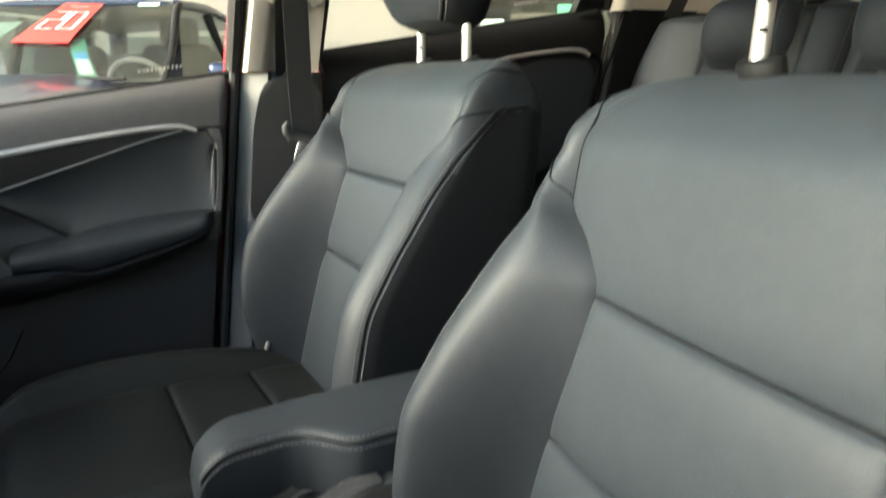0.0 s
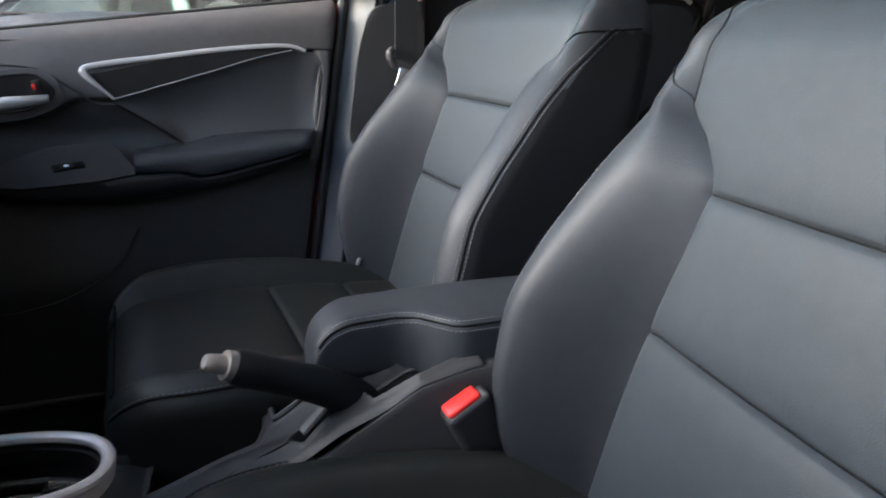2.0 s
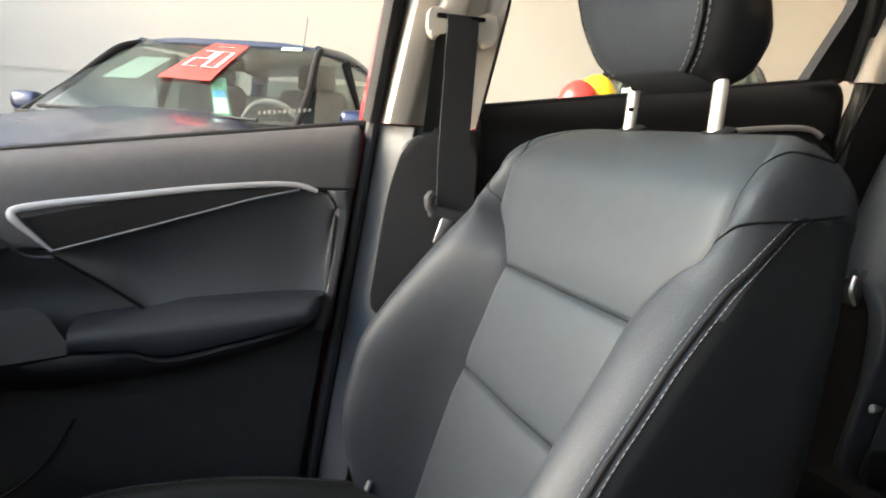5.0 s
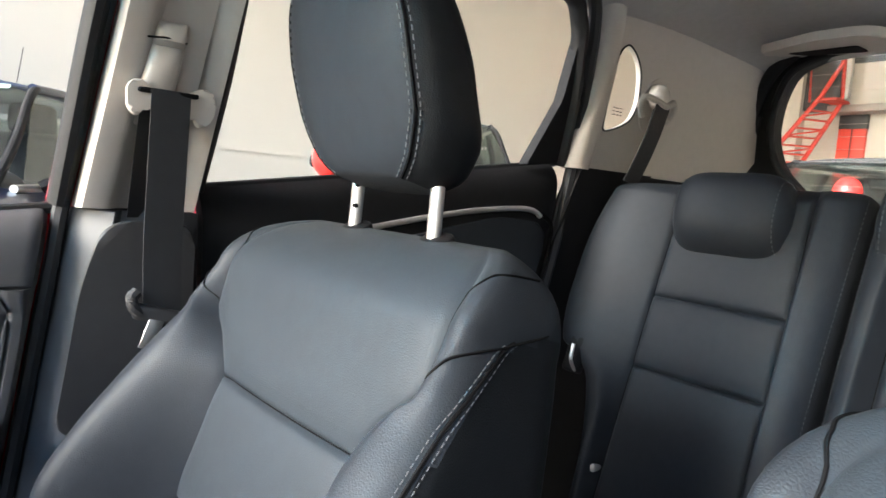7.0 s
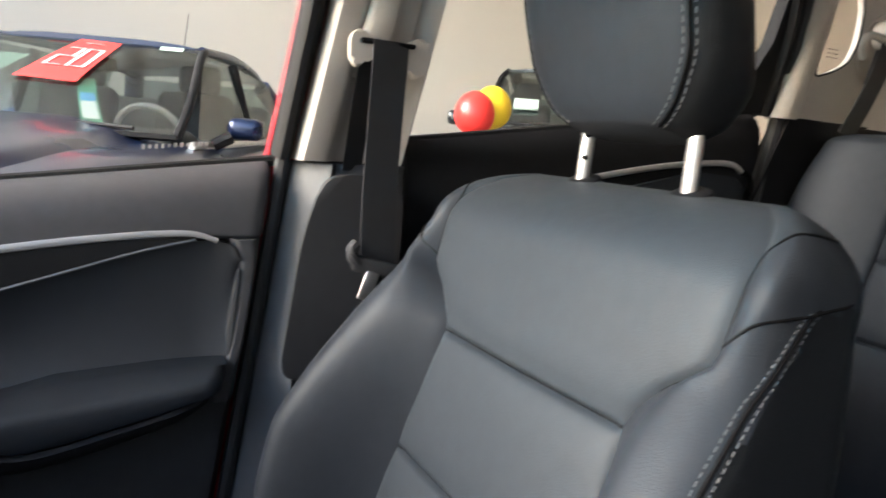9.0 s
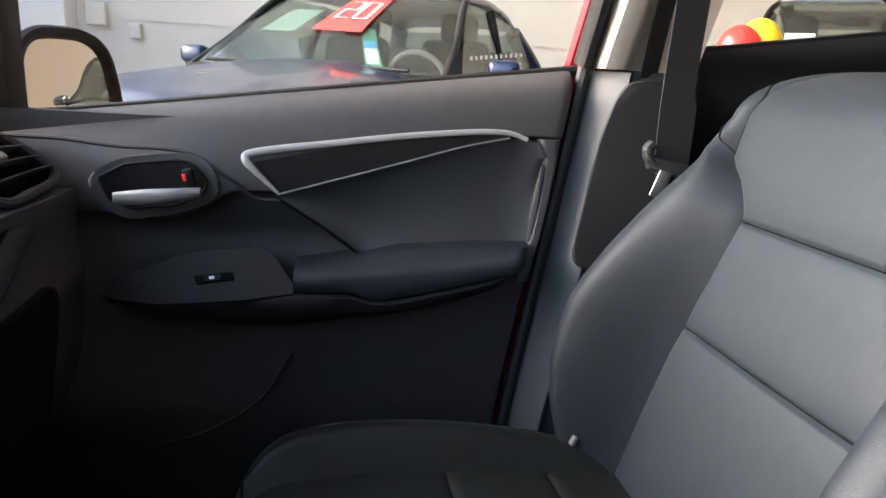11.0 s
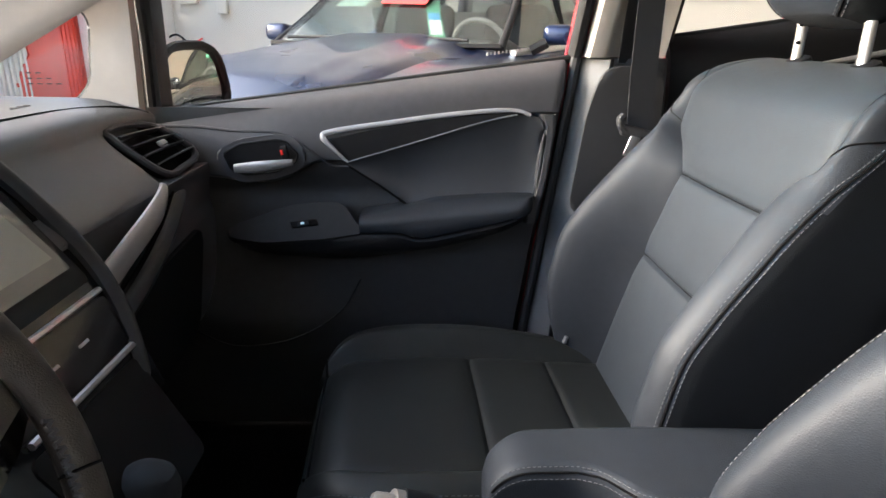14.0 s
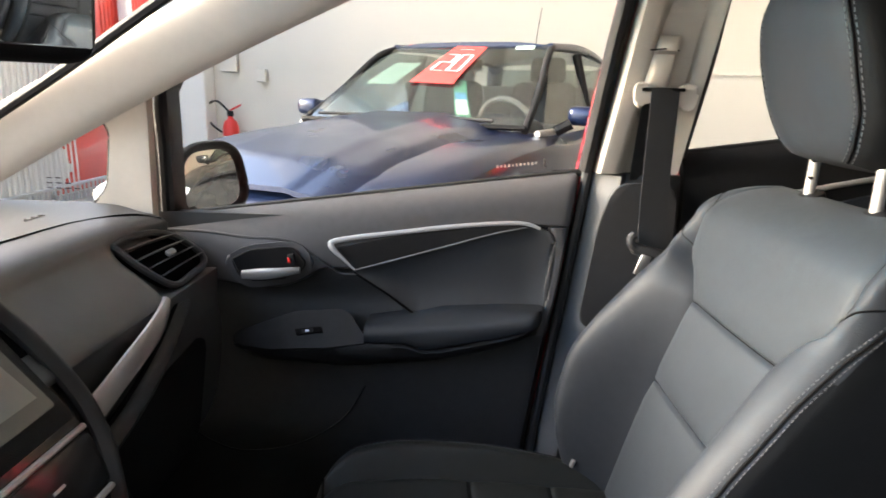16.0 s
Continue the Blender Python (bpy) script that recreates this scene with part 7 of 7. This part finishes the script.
# ---- parked cars ----
def parked_car(name, label, paint, M, nose=1.0, wheel_mat=TYRE, cabin=True):
    """A five-door hatch in its own axes: x ahead, y to its left, z up from the ground; M places it."""
    o = M.translation
    d = thing(name, o, label, "car", "parked cars")
    P = lambda v: [M @ Vector((p[0] if p[0] < 1.1 else 1.1 + (p[0] - 1.1) * nose, p[1], p[2])) for p in v]

    def add(n, vf, mat, parent=d, text="", sharp=35):
        return part(n, (P(vf[0]), vf[1]), mat, parent, text, sharp)
    # lower body
    st = [(-2.02, 0.62, 0.55, 0.86), (-1.98, 0.76, 0.36, 0.98), (-1.80, 0.86, 0.26, 1.02), (-1.20, 0.885, 0.22, 1.02), (-0.30, 0.89, 0.20, 1.00), (0.60, 0.89, 0.20, 0.98), (0.98, 0.885, 0.20, 1.00), (1.30, 0.88, 0.22, 0.985), (1.70, 0.86, 0.24, 0.93), (1.98, 0.81, 0.28, 0.845), (2.14, 0.68, 0.34, 0.72), (2.19, 0.52, 0.42, 0.60)]
    rings = []
    for k in range(49):
        x = -2.02 + 4.21 * k / 48
        w, zb, zt = interp(x, [(a, b) for a, b, _, _ in st]), interp(x, [(a, c) for a, _, c, _ in st]), interp(x, [(a, e) for a, _, _, e in st])
        half = [(0, zt)] + [(w * q, zt - 0.015 * q ** 4) for q in (0.35, 0.6, 0.8)] + [(w * 0.90, zt - 0.025), (w * 0.96, zt - 0.06), (w * 0.985, zt - 0.12), (w, zt - 0.30), (w * 0.995, (zt + zb) / 2 - 0.05), (w * 0.97, zb + 0.10), (w * 0.90, zb)]
        rings.append([(x, y, z) for y, z in half] + [(x, -y, z) for y, z in half[:0:-1]])
    add("body", loft(rings), paint, sharp=30)
    # bonnet with two raised creases

    def hood(u, v):
        x = 0.98 + 1.10 * u
        w = 0.76 - 0.08 * u ** 2
        y = w * (2 * v - 1)
        z = linear(x, [(0.98, 1.045), (1.30, 1.012), (1.65, 0.958), (1.90, 0.895), (2.08, 0.805)])
        s = abs(2 * v - 1)
        z += 0.030 / (1 + math.exp(-(0.66 - s + 0.06 * u) / 0.022)) - 0.022 * max(0, (s - 0.34 - 0.10 * u) / 0.3) ** 1.2 + 0.010 / (1 + math.exp(-(0.34 + 0.10 * u - s) / 0.012)) - 0.04 * s ** 8
        return x, y, z
    add("bonnet", sheet(hood, 30, 48, 0.02), paint, sharp=60)
    # greenhouse
    roof_z = 1.52
    add("roof", sheet(lambda u, v: (0.20 - 1.75 * u, (0.555 - 0.06 * u) * (2 * v - 1), roof_z + 0.02 * math.sin(math.pi * u) - 0.045 * u ** 3 - 0.03 * (2 * v - 1) ** 4), 16, 16, 0.03), paint)
    for s in (1, -1):
        def side(line):
            return [(a, s * b, c) for a, b, c in line]
        add("windscreen_pillar", tube(smooth_path(side([(1.04, 0.715, 1.01), (0.70, 0.665, 1.20), (0.38, 0.605, 1.415), (0.16, 0.560, 1.486)]), 6), 0.022, 10), RUBBER)
        add("roof_rail", tube(smooth_path(side([(0.20, 0.556, 1.484), (-0.40, 0.560, 1.510), (-1.00, 0.540, 1.485), (-1.55, 0.50, 1.42)]), 6), 0.026, 10), paint)
        add("rear_pillar", tube(smooth_path(side([(-1.50, 0.50, 1.41), (-1.75, 0.62, 1.20), (-1.90, 0.72, 1.00)]), 6), 0.07, 10), paint)
        add("door_post", tube(side([(-0.28, 0.595, 1.46), (-0.22, 0.74, 0.99)]), 0.030, 8), RUBBER)
        add("belt_trim", tube(smooth_path(side([(1.00, 0.77, 0.995), (0.40, 0.80, 1.00), (-0.60, 0.79, 1.015), (-1.75, 0.72, 1.06)]), 6), 0.018, 8), SATIN)
        add("side_window", sheet(lambda u, v: (0.86 - 1.10 * u - 0.55 * v * (1 - u) , s * (0.755 - 0.165 * v), 1.005 + 0.45 * v), 8, 8, 0.004, (0, s, 0)), WINDSCREEN, d, "tinted side glass")
        add("side_window", sheet(lambda u, v: (-0.25 - 1.15 * u + 0.10 * v * u, s * (0.75 - 0.165 * v), 1.01 + 0.45 * v - 0.03 * u), 8, 8, 0.004, (0, s, 0)), WINDSCREEN, d, "tinted side glass")
        mir = add("wing_mirror", rbox((0.10, 0.17, 0.105), 0.040, 4, at=(0.70, s * 0.930, 1.085)), paint, d, "body-coloured wing mirror")
        add("mirror_foot", tube(side([(0.78, 0.80, 1.00), (0.76, 0.88, 1.045)]), 0.03, 8), RUBBER, mir)
        add("mirror_glass", rbox((0.006, 0.15, 0.085), 0.002, 1, at=(0.645, s * 0.930, 1.085)), MIRROR, mir, "mirror glass")
        head = add("headlight", rbox((0.30, 0.34, 0.13), 0.05, 4, at=(1.95, s * 0.62, 0.755), turn=(0, 18, -s * 24)), material("headlight_lens", (0.55, 0.58, 0.60), 0.08, vary=0.05, coat=1.0), d, "clear headlight")
        add("front_fog_lamp", rbox((0.06, 0.18, 0.09), 0.02, at=(2.12, s * 0.60, 0.42)), PLASTIC_DARK)
        for x in (1.30, -1.28):
            tyre = [[(x + r * math.cos(q), s * y, 0.32 + r * math.sin(q)) for q in [2 * math.pi * j / 32 for j in range(32)]] for r, y in [(0.20, 0.70), (0.30, 0.70), (0.318, 0.73), (0.318, 0.86), (0.30, 0.895), (0.21, 0.895)]]
            wh = add("wheel", loft(tyre), wheel_mat, d, "black tyre")
            add("rim", merge(*[rbox((0.05, 0.02, 0.20), 0.006, 1, at=(x + 0.10 * math.cos(q), s * 0.893, 0.32 + 0.10 * math.sin(q)), turn=(0, 90 - math.degrees(q), 0)) for q in [2 * math.pi * j / 5 for j in range(5)]], rbox((0.10, 0.03, 0.10), 0.02, at=(x, s * 0.892, 0.32))), SATIN, wh, "silver five-spoke rim")
    add("windscreen", sheet(lambda u, v: (1.03 - 0.85 * v + 0.05 * (1 - (2 * u - 1) ** 2) * (1 - v), (0.705 - 0.155 * v) * (2 * u - 1), 1.025 + 0.478 * v + 0.020 * math.sin(math.pi * v)), 14, 10, 0.004), WINDSCREEN, d, "tinted windscreen").visible_shadow = False
    add("rear_window", sheet(lambda u, v: (-1.93 + 0.36 * v, (0.66 - 0.16 * v) * (2 * u - 1), 1.04 + 0.36 * v), 6, 6, 0.004), WINDSCREEN, d, "tinted rear glass").visible_shadow = False
    add("wiper_cowl", sheet(lambda u, v: (1.06 - 0.05 * v + 0.06 * (1 - (2 * u - 1) ** 2), 0.72 * (2 * u - 1), 1.040 - 0.012 * v), 12, 2, 0.02), RUBBER)
    for y0, y1 in ((0.05, 0.55), (-0.60, -0.10)):
        add("wiper", tube([(1.08, y1, 1.055), (1.04, (y0 + y1) / 2, 1.062), (1.045, y0, 1.060)], 0.010, 6), RUBBER)
    add("grille", slab(rounded([(-0.42, 0.52), (0.42, 0.52), (0.48, 0.68), (-0.48, 0.68)], 0.03), 0, 0.04, lambda a, b, k: (2.165 + k - 0.4 * (b - 0.5), a, b), 0.01), PLASTIC_DARK, d, "black grille")
    # cabin seen through the glass
    if cabin:
        add("cabin_floor", rbox((2.9, 1.44, 0.30), 0.05, at=(-0.35, 0, 0.50)), PLASTIC_DARK)
        add("dash", rbox((0.42, 1.34, 0.22), 0.08, 4, at=(0.72, 0, 0.945)), PLASTIC_SOFT)
        for y in (0.36, -0.36):
            s1 = add("seat", rbox((0.15, 0.46, 0.60), 0.06, 4, at=(-0.28, y, 0.98), turn=(0, -14, 0)), LEATHER)
            add("seat_headrest", rbox((0.10, 0.26, 0.18), 0.05, 4, at=(-0.40, y, 1.36)), LEATHER, s1)
        add("rear_bench", rbox((0.15, 1.25, 0.55), 0.06, at=(-1.15, 0, 0.98), turn=(0, -16, 0)), LEATHER)
        add("wheel_rim", tube([(0.40 + 0.07 * math.sin(q), 0.36 + 0.175 * math.cos(q), 1.00 + 0.165 * math.sin(q)) for q in [2 * math.pi * j / 36 for j in range(36)]], 0.016, 8, closed=True), SILVER, d, "grey steering wheel rim")
        add("wheel_hub", rbox((0.05, 0.17, 0.10), 0.03, at=(0.40, 0.36, 1.00), turn=(0, -20, 0)), PLASTIC_DARK)
        add("interior_mirror", rbox((0.03, 0.22, 0.07), 0.015, at=(0.22, 0, 1.37)), PLASTIC_DARK)
    return d


CAR_A = Matrix.Translation((0.05, 4.84, GROUND + 0.045)) @ pose(0, 0, 0, 0, 0, -113.8)
parked_car("parked_car", "dark blue hatchback with a red price card on its windscreen", BLUE_PAINT, CAR_A, 1.35)


def ws(u, v, o=0.0):
    """A point on the blue car's windscreen, o metres proud of the glass."""
    return CAR_A @ Vector((1.03 - 0.85 * v + 0.05 * (1 - (2 * u - 1) ** 2) * (1 - v) + 0.45 * o, (0.705 - 0.155 * v) * (2 * u - 1), 1.025 + 0.478 * v + 0.020 * math.sin(math.pi * v) + 0.9 * o))


def windscreen_cards():
    quad = lambda a, b, c, e: (lambda u, v: (Vector(a) * (1 - u) + Vector(b) * u) * (1 - v) + (Vector(e) * (1 - u) + Vector(c) * u) * v)
    # price card: u grows to the car's left
    q = quad((0.372, 0.42), (0.608, 0.40), (0.635, 0.93), (0.435, 0.95))
    card = lambda s, t, o: ws(*q(s, t), o)
    d = thing("price_card", card(0.5, 0.5, 0.01), "red card with large white figures on the blue car's windscreen", "card")
    part("card_sheet", sheet(lambda s, t: card(s, t, 0.012), 10, 10, 0.002), RED_CARD, d)

    def bar(s0, t0, s1, t1, w):
        return tube([card(s0, t0, 0.016), card(s1, t1, 0.016)], w, 4, flat=0.3)
    two = [((0.17, 0.72), (0.46, 0.72)), ((0.46, 0.72), (0.46, 0.50)), ((0.46, 0.50), (0.17, 0.50)), ((0.17, 0.50), (0.17, 0.28)), ((0.17, 0.28), (0.46, 0.28))]
    zero = [((0.57, 0.72), (0.86, 0.72)), ((0.86, 0.72), (0.86, 0.28)), ((0.86, 0.28), (0.57, 0.28)), ((0.57, 0.28), (0.57, 0.72))]
    part("figure_two", merge(*[bar(*a, *b, 0.0095) for a, b in two]), WHITE_CARD, d, "white figure 2")
    part("figure_zero", merge(*[bar(*a, *b, 0.0095) for a, b in zero]), WHITE_CARD, d, "white figure 0")
    part("small_line", bar(0.30, 0.88, 0.72, 0.88, 0.006), WHITE_CARD, d, "thin white line")
    t = thing("paper_tag", ws(0.60, 0.32), "green and white paper tag inside the blue car's windscreen", "tag")
    tag = lambda s, v, o: ws(0.705 + 0.068 * s - 0.13 * v, 0.10 + 0.40 * v, o)
    part("green_tag", sheet(lambda s, v: tag(s, v, -0.016), 4, 6, 0.002), GREEN_CARD, t)
    part("white_field", sheet(lambda s, v: tag(0.12 + 0.76 * s, 0.06 + 0.55 * v, -0.012), 4, 4, 0.001), WHITE_CARD, t)
    part("blue_field", sheet(lambda s, v: tag(0.12 + 0.76 * s, 0.42 + 0.18 * v, -0.009), 4, 4, 0.001), BLUE_PRINT, t)
    p = thing("paper_sheet", ws(0.15, 0.55), "pale green paper behind the blue car's windscreen", "paper")
    part("sheet", sheet(lambda s, v: ws(0.10 + 0.17 * s + 0.03 * v, 0.43 + 0.30 * v, -0.012), 4, 4, 0.001), PALE_CARD, p)
    k = thing("corner_sticker", ws(0.86, 0.93), "small pale sticker on the blue car's windscreen", "sticker")
    part("sticker", sheet(lambda s, v: ws(0.81 + 0.11 * s, 0.90 + 0.06 * v, 0.006), 3, 3, 0.001), PALE_CARD, k)
    g = thing("red_ribbon", CAR_A @ Vector((-0.1, -0.30, 1.52)), "red tag lying on the blue car's roof", "tag")
    part("ribbon", (lambda vf: ([CAR_A @ Vector(a) for a in vf[0]], vf[1]))(rbox((0.10, 0.34, 0.03), 0.008, at=(0.02, -0.36, 1.505))), RED_CARD, g)


windscreen_cards()
single("car_aerial", tube([CAR_A @ Vector((-1.1, 0, 1.49)), CAR_A @ Vector((-1.25, 0, 1.90))], 0.003, 6), RUBBER, "thin black roof aerial of the blue car", "aerial")

CAR_B = Matrix.Translation((4.19, 6.09, GROUND)) @ pose(0, 0, 0, 0, 0, -124) @ Matrix.Diagonal((1.1, 1.1, 1.27, 1))
parked_car("parked_car", "tall dark grey car with balloons tied to its mirror", DARK_PAINT, CAR_B)
CAR_C = Matrix.Translation((4.5, 1.80, GROUND)) @ pose(0, 0, 0, 0, 0, 178) @ Matrix.Diagonal((1, 1, 1.035, 1))
parked_car("parked_car", "dark grey car with a red balloon on its bonnet", DARK_PAINT, CAR_C)
CAR_D = Matrix.Translation((10.2, 3.6, GROUND)) @ pose(0, 0, 0, 0, 0, 96) @ Matrix.Diagonal((1, 1, 1.25, 1))
parked_car("parked_car", "black car parked by the red doors", DARK_PAINT, CAR_D)


def balloon(at, r, mat, label):
    d = thing("balloon", at, label, "balloon", "balloons")
    x, y, z = at
    rings = []
    for k in range(18):
        t = math.pi * k / 17
        rr = r * math.sin(t) * (1 + 0.06 * math.cos(t)) + 0.004
        h = -r * 1.12 * math.cos(t) - (0.06 * r if k == 0 else 0)
        rings.append([(x + rr * math.cos(q), y + rr * math.sin(q), z + h) for q in [2 * math.pi * j / 24 for j in range(24)]])
    part("skin", loft(rings), mat, d)
    part("knot", loft([[(x + q1 * math.cos(q), y + q1 * math.sin(q), z - r * 1.12 - h) for q in [2 * math.pi * j / 10 for j in range(10)]] for q1, h in [(0.006, -0.01), (0.006, 0.004), (0.016, 0.022)]]), mat, d)
    part("string", tube([(x, y, z - r * 1.13), (x + 0.02, y, z - r * 1.13 - 0.30)], 0.003, 4), WHITE_CARD, d)


balloon((2.25, 4.5, 1.475), 0.135, RED_BALLOON, "red balloon tied to the parked car's mirror")
balloon((2.43, 4.58, 1.53), 0.135, YELLOW_BALLOON, "yellow balloon tied to the parked car's mirror")
balloon((3.15, 1.585, 1.44), 0.053, RED_BALLOON, "red balloon on the grey car's bonnet")
for k, (u, v) in enumerate(((0.28, 0.62), (0.78, 0.40))):
    a = CAR_B @ Vector((0.55 + 0.1 * k, -0.36 + 0.62 * k, 1.30 - 0.08 * k))
    d = thing("paper_tag", a, "pale green paper tag behind the grey car's windscreen", "tag")
    vf = rbox((0.02, 0.20 - 0.08 * k, 0.13), 0.002, 1, at=(0.80 - 0.15 * k, -0.36 + 0.62 * k, 1.21 + 0.10 * k), turn=(0, -60, 0))
    part("tag_sheet", ([CAR_B @ Vector(p) for p in vf[0]], vf[1]), PALE_CARD if k == 0 else GREEN_CARD, d)
